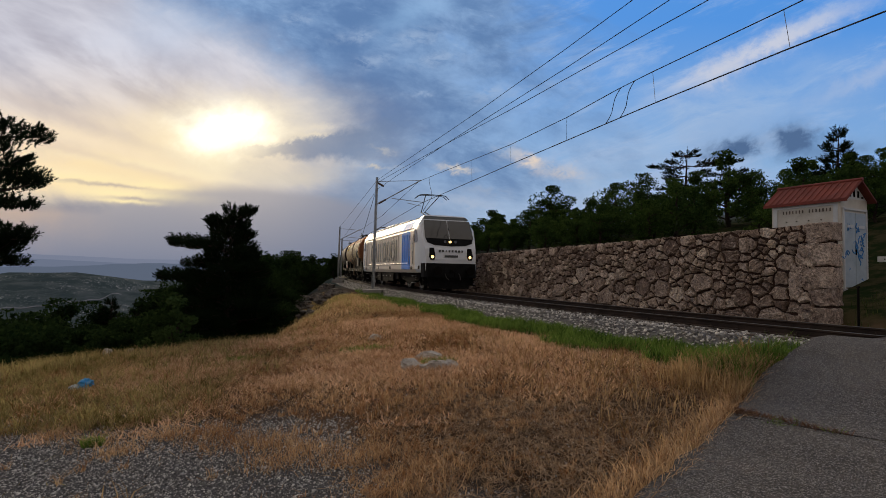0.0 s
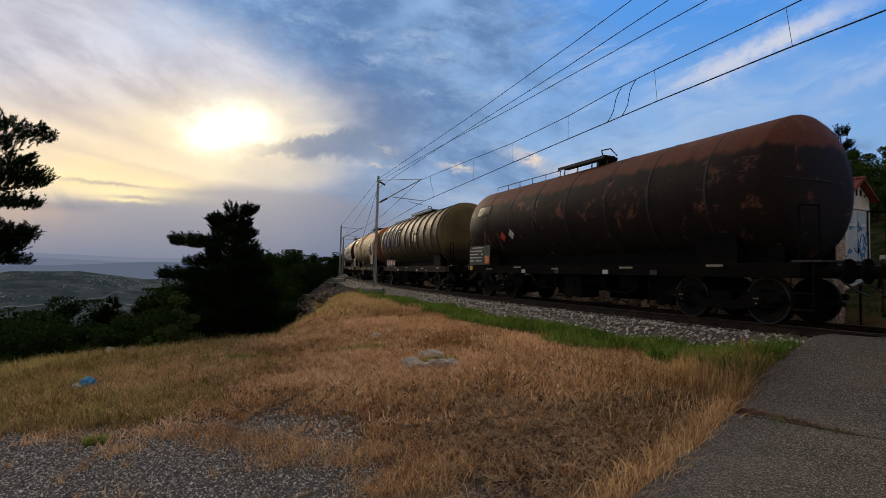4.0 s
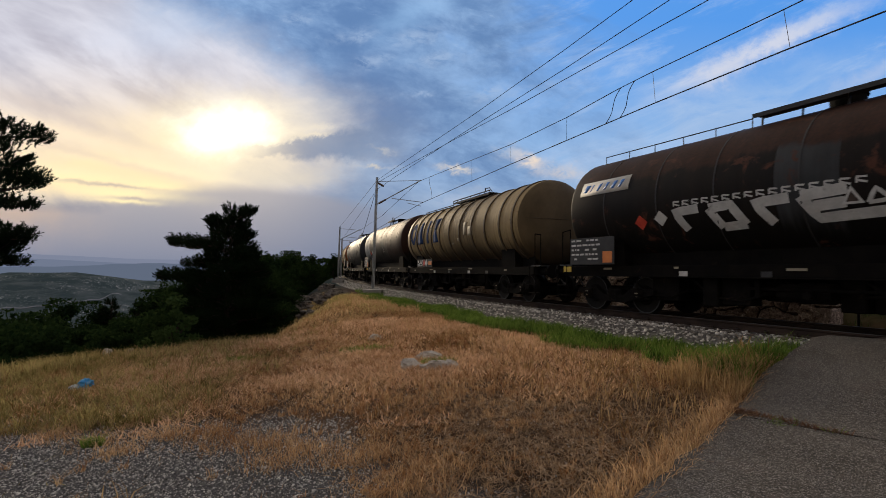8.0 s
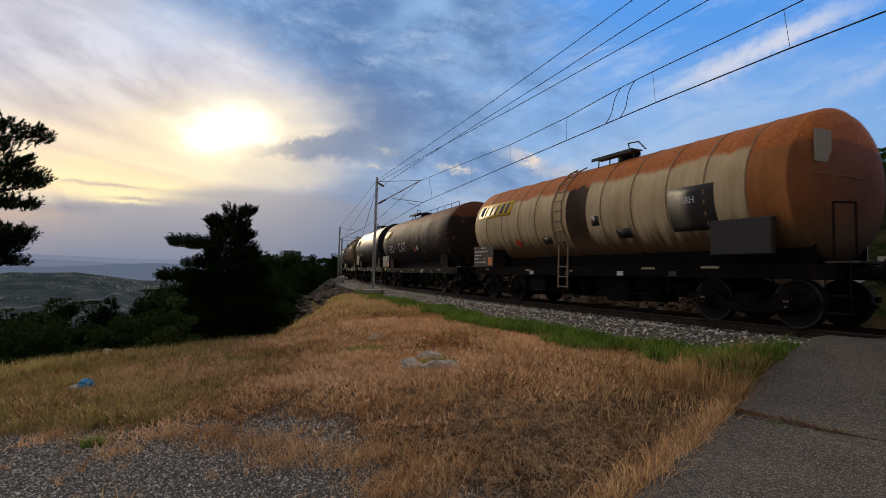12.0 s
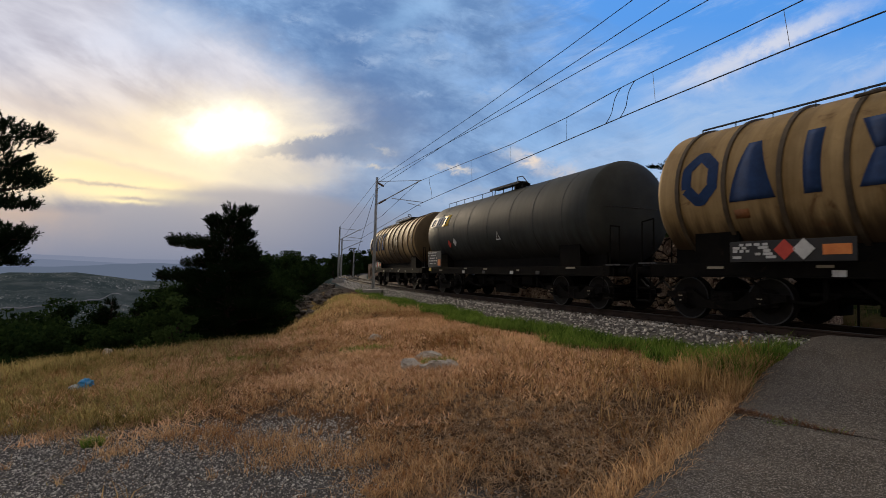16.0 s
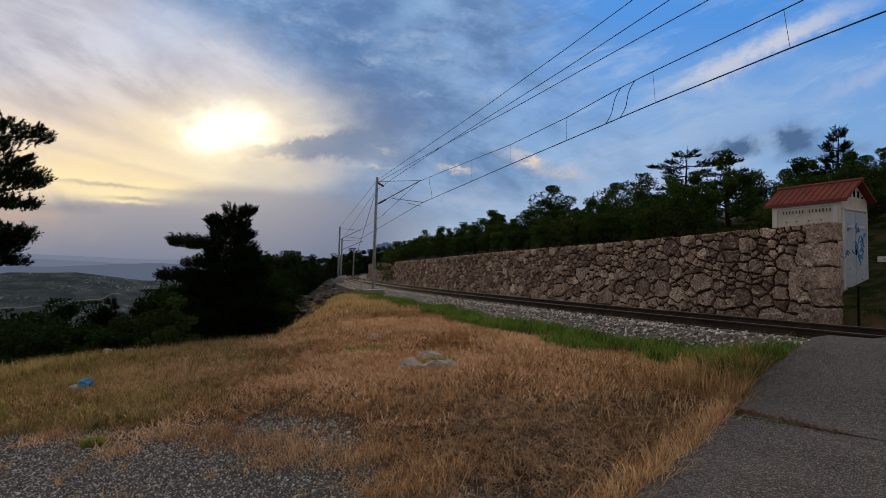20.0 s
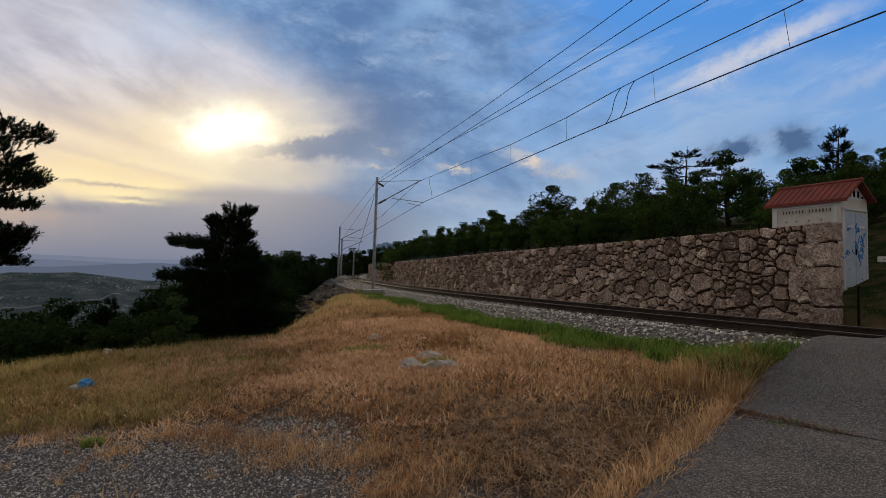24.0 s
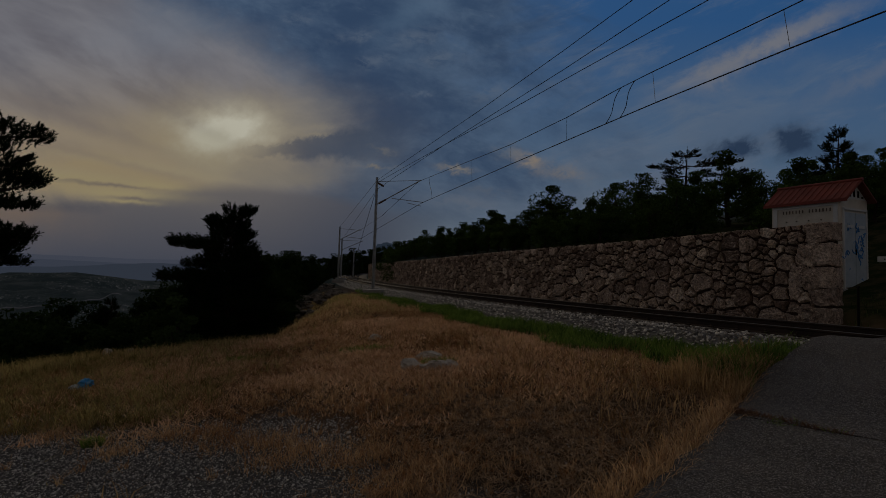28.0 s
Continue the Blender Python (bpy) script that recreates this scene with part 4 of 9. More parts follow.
def stone_wall():
    wall = thing("wall_retaining", "rough rubble-stone retaining wall with recessed dark mortar", "wall", kind="structure")
    # mortar core, with a thickness and an end
    ss = np.arange(-78, WALL_END + 0.01, 0.747)
    verts, faces = [], []
    for s in ss:
        t = wall_top(s) - 0.05
        verts += [on_line(s, WALL_LAT, -0.5), on_line(s, WALL_LAT - 0.02, t), on_line(s, WALL_LAT - 0.34, t), on_line(s, WALL_LAT - 0.46, -0.5)]
    for i in range(len(ss) - 1):
        for j in range(4):
            a, b = i * 4 + j, i * 4 + (j + 1) % 4
            faces.append((a, b, b + 4, a + 4))
    k = len(verts)
    faces += [(3, 2, 1, 0), (k - 4, k - 3, k - 2, k - 1)]
    part("mortar_core", mesh_of("mortar_core", verts, faces, M["mortar"]), None, wall, "dark crumbling mortar")
    rng = random.Random(11)
    length, span = 72.0, 2.62
    rest_v, rest_f, count = [], [], 0
    near_cells = sorted([[(x * 1.1, y) for x, y in p] for p in cells(17.45, span, (0.12, 0.17, 0.23, 0.31), 3)], key=lambda p: p[0][0])
    far_cells = [[(x * 1.15 + 19.2, y) for x, y in p] for p in cells(46.0, span, (0.12, 0.17, 0.24), 4)]
    for poly in near_cells + far_cells:
        made = stone_shape(poly, rng, 0.026 if poly[0][0] < 19.0 else 0.034)
        if not made or max(p[0] for p in poly) < 0.52:
            continue
        v, f = made
        cx = sum(p[0] for p in poly) / len(poly)
        s = WALL_END - cx
        top = wall_top(s) + 0.30
        base = frame_at(s, WALL_LAT, -0.32)
        origin = Vector((cx, 0, 0))
        out = []
        for x, y, h in v:
            yy = y * (top + 0.0) / span
            out.append(Vector((-(x - cx), -h + 0.02 * yy, yy)))
        if count < 300 and cx < 19.2:
            count += 1
            ob = part("stone", mesh_of("stone", out, f, M["wall_stone"]), None, wall, "", base)
        else:
            k = len(rest_v)
            rest_v += [base @ q for q in out]
            rest_f += [tuple(i + k for i in q) for q in f]
    rest = part("stone_facing", mesh_of("stone_facing", rest_v, rest_f, rubble_material("rubble_facing", True)), None, wall)
    rest["kind"] = "stuff"
    # squared blocks at the end of the wall
    z, i = -0.36, 0
    top = wall_top(WALL_END) - 0.02
    while z < top - 0.1:
        tall = min(rng.uniform(0.38, 0.62), top - z)
        if top - z - tall < 0.2:
            tall = top - z
        long = (0.82, 0.50, 0.95)[i % 3] + rng.uniform(-0.06, 0.06)
        bm = bmesh.new()
        bmesh.ops.create_cube(bm, size=1.0)
        bmesh.ops.bevel(bm, geom=bm.edges[:], offset=0.06, segments=2, affect="EDGES", profile=0.6)
        bmesh.ops.subdivide_edges(bm, edges=bm.edges[:], cuts=3, use_grid_fill=True)
        for v in bm.verts:
            k = Vector((v.co.x * long * 4, v.co.y * 2, v.co.z * tall * 4)) + Vector((i * 7.0, 0, 0))
            v.co = Vector((v.co.x * long, v.co.y * 0.52, v.co.z * (tall - 0.03))) + 0.05 * noise.noise_vector(k) + 0.022 * noise.noise_vector(k * 3.1)
        part("quoin", bm, M["wall_stone"], wall, "", frame_at(WALL_END, WALL_LAT, 0) @ Matrix.Translation((-long / 2 + 0.05, 0.20, z + tall / 2)) @ Matrix.Rotation(rng.uniform(-0.05, 0.05), 4, "Z") @ Matrix.Rotation(rng.uniform(-0.07, 0.07), 4, "Y"))
        z += tall
        i += 1


# ---- overhead line ----
def mast(x, y, z0, top, lean, arms, label):
    m = thing("catenary_mast", label, "mast", pose(x, y, z0), "catenary masts")
    h = top - z0
    bm = bmesh.new()
    for sx in (-0.085, 0.085):
        verts = [(sx - 0.012, -0.07, 0), (sx + 0.012, -0.07, 0), (sx + 0.012, 0.07, 0), (sx - 0.012, 0.07, 0)]
        lo = [bm.verts.new(v) for v in verts]
        hi = [bm.verts.new((v[0] * 0.75 + lean, v[1] * 0.7, h)) for v in verts]
        for i in range(4):
            bm.faces.new((lo[i], lo[(i + 1) % 4], hi[(i + 1) % 4], hi[i]))
        bm.faces.new(hi)
    for i in range(14):
        z = h * (i + 0.5) / 14
        box(bm, (lean * z / h, 0, z), (0.15, 0.05, 0.06))
    rod(bm, (0.0, 0, 0), (lean, 0, h), 0.055, 0.045, 8)
    part("pole", bm, M["galvanised"], m, "galvanised steel pole")
    bm = bmesh.new()
    box(bm, (0, 0, -0.22), (1.15, 0.9, 0.34), 0.03)
    part("footing", bm, M["concrete"], m, "concrete footing")
    for name, pts, r, mat in arms:
        bm = bmesh.new()
        bent(bm, [Vector(p) - Vector((x, y, z0)) for p in pts], r)
        part(name, bm, mat, m)
    return m


def catenary():
    g, w, ins = M["galvanised"], M["wire"], M["insulator"]
    mast(-4.28, 32.1, -0.2, 6.72, 0.10, [
        ("top_tie", [(-4.2, 32.1, 6.45), (-1.5, 32.2, 6.58)], 0.018, g), ("bracket_tube", [(-4.2, 32.1, 5.0), (-1.45, 32.2, 6.60)], 0.032, g),
        ("insulator", [(-4.05, 32.1, 5.08), (-3.6, 32.12, 5.34)], 0.06, ins), ("insulator", [(-4.1, 32.1, 6.36), (-3.75, 32.12, 6.16)], 0.06, ins),
        ("registration_tube", [(-3.25, 32.15, 5.42), (-1.3, 32.25, 5.22)], 0.022, g), ("steady_arm", [(-2.3, 32.2, 5.16), (-1.4, 32.3, 4.98)], 0.016, g),
        ("stay_wire", [(-4.2, 32.1, 6.0), (-6.3, 36.5, 1.2)], 0.012, w)], "grey steel catenary mast with bracket arm on a concrete footing")
    mast(-10.85, 54.0, -0.1, 5.4, 0.06, [
        ("top_tie", [(-10.85, 54, 5.2), (-8.6, 54.2, 5.05)], 0.02, g), ("bracket_tube", [(-10.85, 54, 4.0), (-8.6, 54.2, 5.2)], 0.035, g),
        ("registration_tube", [(-10.2, 54, 4.35), (-8.6, 54.2, 4.2)], 0.025, g)], "grey steel catenary mast beside the curve")
    mast(-11.75, 60.0, 0.0, 4.55, 0.05, [
        ("top_tie", [(-11.7, 60, 4.3), (-9.3, 60.2, 4.25)], 0.02, g), ("bracket_tube", [(-11.7, 60, 3.2), (-9.3, 60.2, 4.3)], 0.035, g)], "grey steel catenary mast beside the curve")
    mast(-12.05, 70.0, 0.0, 3.8, 0.04, [], "dark slender line-side post beyond the curve")
    # wires
    contact = [(-10.8 + 2.2, 54.2, 4.2), (-1.42, 32.25, 5.16), (2.74, 21.24, 5.41), (5.6, 13.66, 5.54), (6.88, 10.3, 5.55), (7.49, 8.67, 5.52), (11.5, -2.0, 5.45)]
    mess = [(-8.6, 54.2, 5.15), (-5.0, 42.0, 5.35), (-1.58, 32.65, 6.61), (1.33, 24.98, 6.36), (2.73, 21.26, 6.23), (4.15, 17.51, 6.27), (5.09, 15.03, 6.40), (5.57, 13.76, 6.42), (6.86, 10.35, 6.40), (11.5, -2.0, 6.5)]
    feeders = [[(-10.85, 54, 5.3), (-4.15, 32.0, 6.52), (-2.73, 28.78, 6.68), (1.35, 19.84, 7.21), (3.52, 15.1, 7.58), (4.63, 12.66, 7.8), (9.5, 2.0, 8.8)],
               [(-11.7, 60, 4.4), (-4.15, 32.0, 5.95), (-2.72, 28.75, 6.17), (0.31, 22.12, 6.6), (3.52, 15.1, 7.0), (5.1, 11.64, 7.26), (9.5, 2.0, 8.0)],
               [(-4.15, 32.0, 6.35), (-2.72, 28.77, 6.43), (0.31, 22.12, 6.57), (2.22, 17.95, 6.61), (3.52, 15.1, 6.68), (4.86, 12.17, 6.75), (5.53, 10.71, 6.78), (9.0, 3.0, 6.95)]]
    def wire(name, pts, r, label, sag=0.0):
        bm = bmesh.new()
        bent(bm, pts, r, 5)
        me = bpy.data.meshes.new(name)
        bm.to_mesh(me)
        bm.free()
        me.materials.append(w)
        return tagged(new(name, me), label, "cable")
    wire("contact_wire", contact, 0.016, "dark copper contact wire over the track")
    mw = wire("messenger_wire", mess, 0.013, "dark messenger wire above the contact wire")
    for f in feeders:
        tagged(wire("feeder_wire", f, 0.011, "dark feeder wire strung between the masts"), group="feeder wires")
    drops = [((1.33, 24.98, 6.36), (1.34, 24.94, 5.33)), ((2.73, 21.26, 6.23), (2.74, 21.24, 5.41)), ((4.15, 17.51, 6.27), (4.15, 17.5, 5.46)), ((5.57, 13.76, 6.42), (5.6, 13.66, 5.54)), ((6.86, 10.35, 6.40), (6.9, 10.23, 5.55))]
    for a, b in drops:
        tagged(wire("dropper", [a, b], 0.006, "thin dropper wire between messenger and contact wire"), group="droppers")
    for a, b, k in (((5.12, 14.95, 6.40), (4.88, 15.58, 5.51), 0.12), ((5.32, 14.4, 6.41), (5.11, 14.98, 5.52), 0.12), ((-0.9, 30.8, 6.5), (-0.7, 30.3, 5.2), 0.1)):
        pts = [Vector(a).lerp(Vector(b), t) + Vector((-0.25, 0.5, 0.0)) * k * math.sin(t * 2 * math.pi) for t in (0, 0.15, 0.3, 0.5, 0.7, 0.85, 1)]
        tagged(wire("jumper_wire", pts, 0.011, "curved jumper wire joining the overhead wires"), group="jumper wires")


catenary()


def pylon():
    p = thing("lattice_pylon", "slender grey lattice pylon far behind the trees", "pylon", pose(-21.7, 60, -2.0))
    bm = bmesh.new()
    for sx in (-1, 1):
        for sy in (-1, 1):
            rod(bm, (sx * 0.35, sy * 0.35, 0), (sx * 0.12, sy * 0.12, 6.2), 0.03, n=5)
    part("leg", bm, M["galvanised"], p)
    for i in range(9):
        z, q = i * 0.68, 0.35 - 0.23 * i * 0.68 / 6.2
        bm = bmesh.new()
        bent(bm, [(-q, -q, z), (q, -q, z + 0.34), (-q, -q, z + 0.68)], 0.018, 4)
        part("brace", bm, M["galvanised"], p)
    for z in (5.2, 5.9):
        bm = bmesh.new()
        rod(bm, (-0.6, 0, z), (0.6, 0, z), 0.03, n=5)
        part("cross_arm", bm, M["galvanised"], p)


pylon()


# ---- hut beside the crossing ----
def hut():
    h = thing("relay_hut", "small white relay hut with a red sheet-metal gable roof", "hut", pose(11.54, 15.02, 0.62, 0, 0, math.degrees(math.atan2(0.89, -0.45))))
    # x runs back along the long side, y to the track side is 0, the gable runs along -y
    L, G, H, ridge = 1.96, 1.49, 2.68, 3.22
    plaster = material("hut_plaster", (0.66, 0.60, 0.50), (0.76, 0.71, 0.62), 0.85, 0, 2, 30, 0.3, 0.008, 0.3, stain=(0.44, 0.38, 0.30), stain_at=(0.58, 0.8), stain_scale=1.2)
    bm = bmesh.new()
    box(bm, (L / 2, -G / 2, H / 2), (L, G, H), 0.01)
    part("wall", bm, plaster, h, "cream plaster walls, stained")
    bm = bmesh.new()
    box(bm, (L / 2, -G / 2, -0.45), (L + 0.16, G + 0.16, 0.94), 0.02)
    part("plinth", bm, M["concrete"], h, "grey concrete plinth")
    bm = bmesh.new()
    box(bm, (L / 2, 0.012, H - 0.16), (L - 0.1, 0.024, 0.10), 0.004)
    box(bm, (0.12, 0.012, H / 2), (0.12, 0.024, H - 0.4), 0.004)
    box(bm, (L - 0.12, 0.012, H / 2), (0.12, 0.024, H - 0.4), 0.004)
    part("pilaster", bm, M["white_paint"], h)
    bm = bmesh.new()
    slab(bm, [(0, H), (-G, H), (-G / 2, ridge - 0.05)], 0.0, 0.05, "x")
    part("gable", bm, M["white_paint"], h, "white boarded gable")
    for i in range(5):
        y = -0.28 - i * 0.23
        top = (ridge - 0.12) - abs(y + G / 2) * (ridge - H) / (G / 2)
        bm = bmesh.new()
        box(bm, (-0.012, y, (H + 0.06 + top) / 2), (0.024, 0.06, max(0.05, top - H - 0.06)))
        part("gable_slat", bm, M["black_frame"], h)
    bm = bmesh.new()
    slab(bm, [(0, H), (-G, H), (-G / 2, ridge - 0.05)], L - 0.05, L, "x")
    part("gable", bm, M["white_paint"], h)
    red = material("red_roof_sheet", (0.15, 0.030, 0.020), (0.24, 0.050, 0.032), 0.75, 0, 2, 30, 0.2, 0.005, 0.3, stain=(0.13, 0.035, 0.025), stain_at=(0.58, 0.75))
    drop = (ridge - H) / (G / 2)
    for side in (1, -1):
        bm = bmesh.new()
        y0, y1 = -G / 2, (0.08 if side > 0 else -G - 0.08)
        z0, z1 = ridge + 0.02, ridge + 0.02 - drop * (G / 2 + 0.08)
        slab(bm, [(y0, z0 - 0.05), (y1, z1 - 0.05), (y1, z1), (y0, z0)], -0.22, L + 0.22, "x")
        roof = part("roof", bm, red, h, "red metal roof sheet with seams")
        for i in range(14):
            x = -0.18 + i * (L + 0.36) / 13
            bm = bmesh.new()
            rod(bm, (x, y0, z0 + 0.012), (x, y1, z1 + 0.012), 0.017, n=6)
            part("roof_seam", bm, red, roof)
    bm = bmesh.new()
    rod(bm, (-0.24, -G / 2, ridge + 0.03), (L + 0.24, -G / 2, ridge + 0.03), 0.05, n=8)
    part("ridge_cap", bm, red, h)
    bm = bmesh.new()
    box(bm, (L / 2, 0.09, ridge - drop * (G / 2 + 0.08) - 0.05), (L + 0.44, 0.02, 0.05))
    part("eaves_board", bm, red, h)
    # the scrawled steel double door in the gable wall
    steel = material("pale_blue_door", (0.42, 0.50, 0.56), (0.54, 0.61, 0.66), 0.5, 0, 3, 30, 0.1, 0.004, 0.25, stain=(0.10, 0.25, 0.52), stain_at=(0.62, 0.66), stain_scale=3.2)
    for i, y in enumerate((-0.42, -1.03)):
        bm = bmesh.new()
        box(bm, (-0.02, y, 1.16), (0.04, 0.58, 2.2), 0.01)
        leaf = part("door", bm, steel, h, "pale blue steel door leaf with blue scrawls")
        bm = bmesh.new()
        box(bm, (-0.05, y, 1.85), (0.02, 0.34, 0.09), 0.004)
        part("vent", bm, M["white_paint"], leaf)
    bm = bmesh.new()
    for y in (-0.1, -1.36):
        box(bm, (-0.025, y, 1.2), (0.05, 0.06, 2.35))
    box(bm, (-0.025, -0.73, 2.36), (0.05, 1.32, 0.06))
    part("door_frame", bm, M["white_paint"], h)
    bm = bmesh.new()
    box(bm, (-0.06, -0.70, 1.1), (0.03, 0.03, 0.16), 0.005)
    part("door_handle", bm, M["black_frame"], h)
    scrawl = material("blue_scrawl", (0.03, 0.17, 0.45), (0.05, 0.24, 0.55), 0.5, 0, 4, 30, 0, 0.01, 0.1)
    rng = random.Random(4)
    for i in range(20):
        y, z = rng.uniform(-1.2, -0.25), rng.uniform(0.9, 2.2)
        bm = bmesh.new()
        pts = [Vector((-0.046, y, z))]
        for j in range(4):
            pts.append(pts[-1] + Vector((0, rng.uniform(-0.1, 0.1), rng.uniform(-0.13, 0.13))))
        for p, q in zip(pts, pts[1:]):
            rod(bm, p, q, 0.016, n=5)
        part("scrawl", bm, scrawl, h)
    # faded inscription bars on the long wall
    dark = material("faded_lettering", (0.10, 0.08, 0.06), (0.18, 0.14, 0.11), 0.8)
    x = 0.25
    for wid in (0.07, 0.05, 0.08, 0.06, 0.07, 0.05, 0.06, 0, 0.07, 0.06, 0.05, 0.05, 0.07, 0.06, 0.07):
        if wid:
            bm = bmesh.new()
            box(bm, (x, 0.03, H - 0.33), (wid * 0.55, 0.008, 0.10))
            part("inscription_bar", bm, dark, h)
        x += 0.095
    for x in (0.5, 0.85, 1.2, 1.5):
        bm = bmesh.new()
        rod(bm, (x, 0.0, H - 0.62), (x, 0.03, H - 0.62), 0.02, n=8)
        part("vent_hole", bm, dark, h)
    # cable hoop fixed to the corner
    bm = bmesh.new()
    pts = [(0.06 + 0.0 * i, 0.05 + 0.26 * math.sin(i * 0.45), 1.55 + 0.34 * math.cos(i * 0.45)) for i in range(0, 12)]
    bent(bm, pts, 0.018)
    part("cable_hoop", bm, M["black_frame"], h)


hut()


def crossing_bits():
    p = thing("line_post", "thin dark steel post beside the crossing", "post", pose(9.2, 11.5, gz(9.2, 11.5)))
    bm = bmesh.new()
    rod(bm, (0, 0, -0.1), (0, 0, 1.25), 0.025, n=8)
    part("post", bm, M["black_frame"], p)
    bm = bmesh.new()
    box(bm, (0, 0, 1.27), (0.06, 0.06, 0.04), 0.005)
    part("cap", bm, M["black_frame"], p)
    z = gz(11.1, 12.9)
    s = thing("crossing_sign", "small white sign plate with dark dots on a post", "sign", pose(11.15, 12.9, z, 0, 0, -35))
    bm = bmesh.new()
    rod(bm, (0.05, 0.03, -0.1), (0.05, 0.03, 1.52 - z), 0.02, n=8)
    part("post", bm, M["galvanised"], s)
    bm = bmesh.new()
    box(bm, (0.05, 0, 1.44 - z), (0.62, 0.015, 0.14), 0.01)
    part("plate", bm, M["white_paint"], s)
    for x in (-0.12, -0.02):
        bm = bmesh.new()
        rod(bm, (x, -0.012, 1.44 - z), (x, -0.006, 1.44 - z), 0.015, n=8)
        part("dot", bm, M["black_frame"], s)


crossing_bits()


# ---- trees ----
def leaves_mesh(name, centres, size, mat, rng, flat=0.0, aspect=0.55):
    n = len(centres)
    a = rng.normal(size=(n, 3))
    a[:, 2] *= 1 - flat
    a /= np.linalg.norm(a, axis=1)[:, None]
    b = np.cross(a, rng.normal(size=(n, 3)))
    b /= np.linalg.norm(b, axis=1)[:, None] + 1e-9
    s = size * rng.uniform(0.6, 1.3, (n, 1))
    v = np.stack([centres - a * s * 0.5 - b * s * aspect * 0.5, centres - a * s * 0.3 + b * s * aspect * 0.6, centres + a * s * 0.62], 1)
    return many(name, v, np.arange(3 * n).reshape(n, 3), mat, 3)


def limb(bm, a, b, r0, r1, rng, bends=3):
    pts = [a.lerp(b, i / bends) for i in range(bends + 1)]
    for i in range(1, bends):
        pts[i] = pts[i] + Vector([rng.uniform(-1, 1) * (b - a).length * 0.06 for _ in range(3)])
    for i in range(bends):
        rod(bm, pts[i], pts[i + 1], r0 + (r1 - r0) * i / bends, r0 + (r1 - r0) * (i + 1) / bends, 6, False)
    return pts


def broad_tree(seed, height, spread, leaves, size, mat, label, name="tree"):
    """Trunk with limbs and an uneven crown of leaf clumps. Unit: stands at its base."""
    rng, rnd = np.random.default_rng(seed), random.Random(seed)
    t = thing(name, label, "tree")
    bm = bmesh.new()
    top = Vector((rnd.uniform(-0.1, 0.1) * height, rnd.uniform(-0.1, 0.1) * height, height * 0.72))
    limb(bm, Vector((0, 0, -0.6)), top, 0.035 * height, 0.010 * height, rnd, 4)
    clumps = []
    for i in range(11):
        a = i * 2.4 + rnd.uniform(-0.4, 0.4)
        k = 0.10 + 0.8 * i / 11
        root = Vector((0, 0, -0.0)).lerp(top, k)
        reach = spread * rnd.uniform(0.55, 1.0) * (1.05 - 0.55 * k)
        tip = root + Vector((math.cos(a) * reach, math.sin(a) * reach, height * rnd.uniform(0.05, 0.24)))
        pts = limb(bm, root, tip, 0.014 * height, 0.004 * height, rnd, 3)
        clumps += [(tip, 1.0), (pts[2], 0.8), (pts[1] + Vector((0, 0, height * 0.08)), 0.7)]
    clumps += [(top + Vector((rnd.uniform(-0.3, 0.3), rnd.uniform(-0.3, 0.3), height * rnd.uniform(0.08, 0.26))), 0.85) for _ in range(4)]
    part("trunk", bm, M["bark"], t, "dark rough trunk with limbs")
    pts = []
    for c, w in clumps:
        n = int(leaves / len(clumps) * w * rnd.uniform(0.6, 1.3))
        r = spread * rnd.uniform(0.18, 0.34) * w
        d = rng.normal(size=(n, 3))
        d /= np.linalg.norm(d, axis=1)[:, None]
        pts.append(np.array(c) + d * r * rng.uniform(0.35, 1.1, (n, 1)) ** 0.6 * np.array([1, 1, 0.75]))
    pts = np.concatenate(pts)
    pts[:, 2] = np.minimum(pts[:, 2], height)
    part("crown", leaves_mesh("crown", pts, size, mat, rng), None, t, "dense uneven green crown")
    return t


def bent_bar(bm, pts, r, n=6):
    """One unbroken round bar bent in a plane across the x axis."""
    rings = []
    for i, p in enumerate(pts):
        way = (pts[min(i + 1, len(pts) - 1)] - pts[max(i - 1, 0)]).normalized()
        one = Vector((1, 0, 0))
        two = way.cross(one).normalized()
        rings.append([bm.verts.new(p + (one * math.cos(6.2832 * j / n) + two * math.sin(6.2832 * j / n)) * r) for j in range(n)])
    for lo, hi in zip(rings, rings[1:]):
        for j in range(n):
            bm.faces.new((lo[j], lo[(j + 1) % n], hi[(j + 1) % n], hi[j]))
    bm.faces.new(rings[0][::-1])
    bm.faces.new(rings[-1])
    bmesh.ops.recalc_face_normals(bm, faces=bm.faces[:])


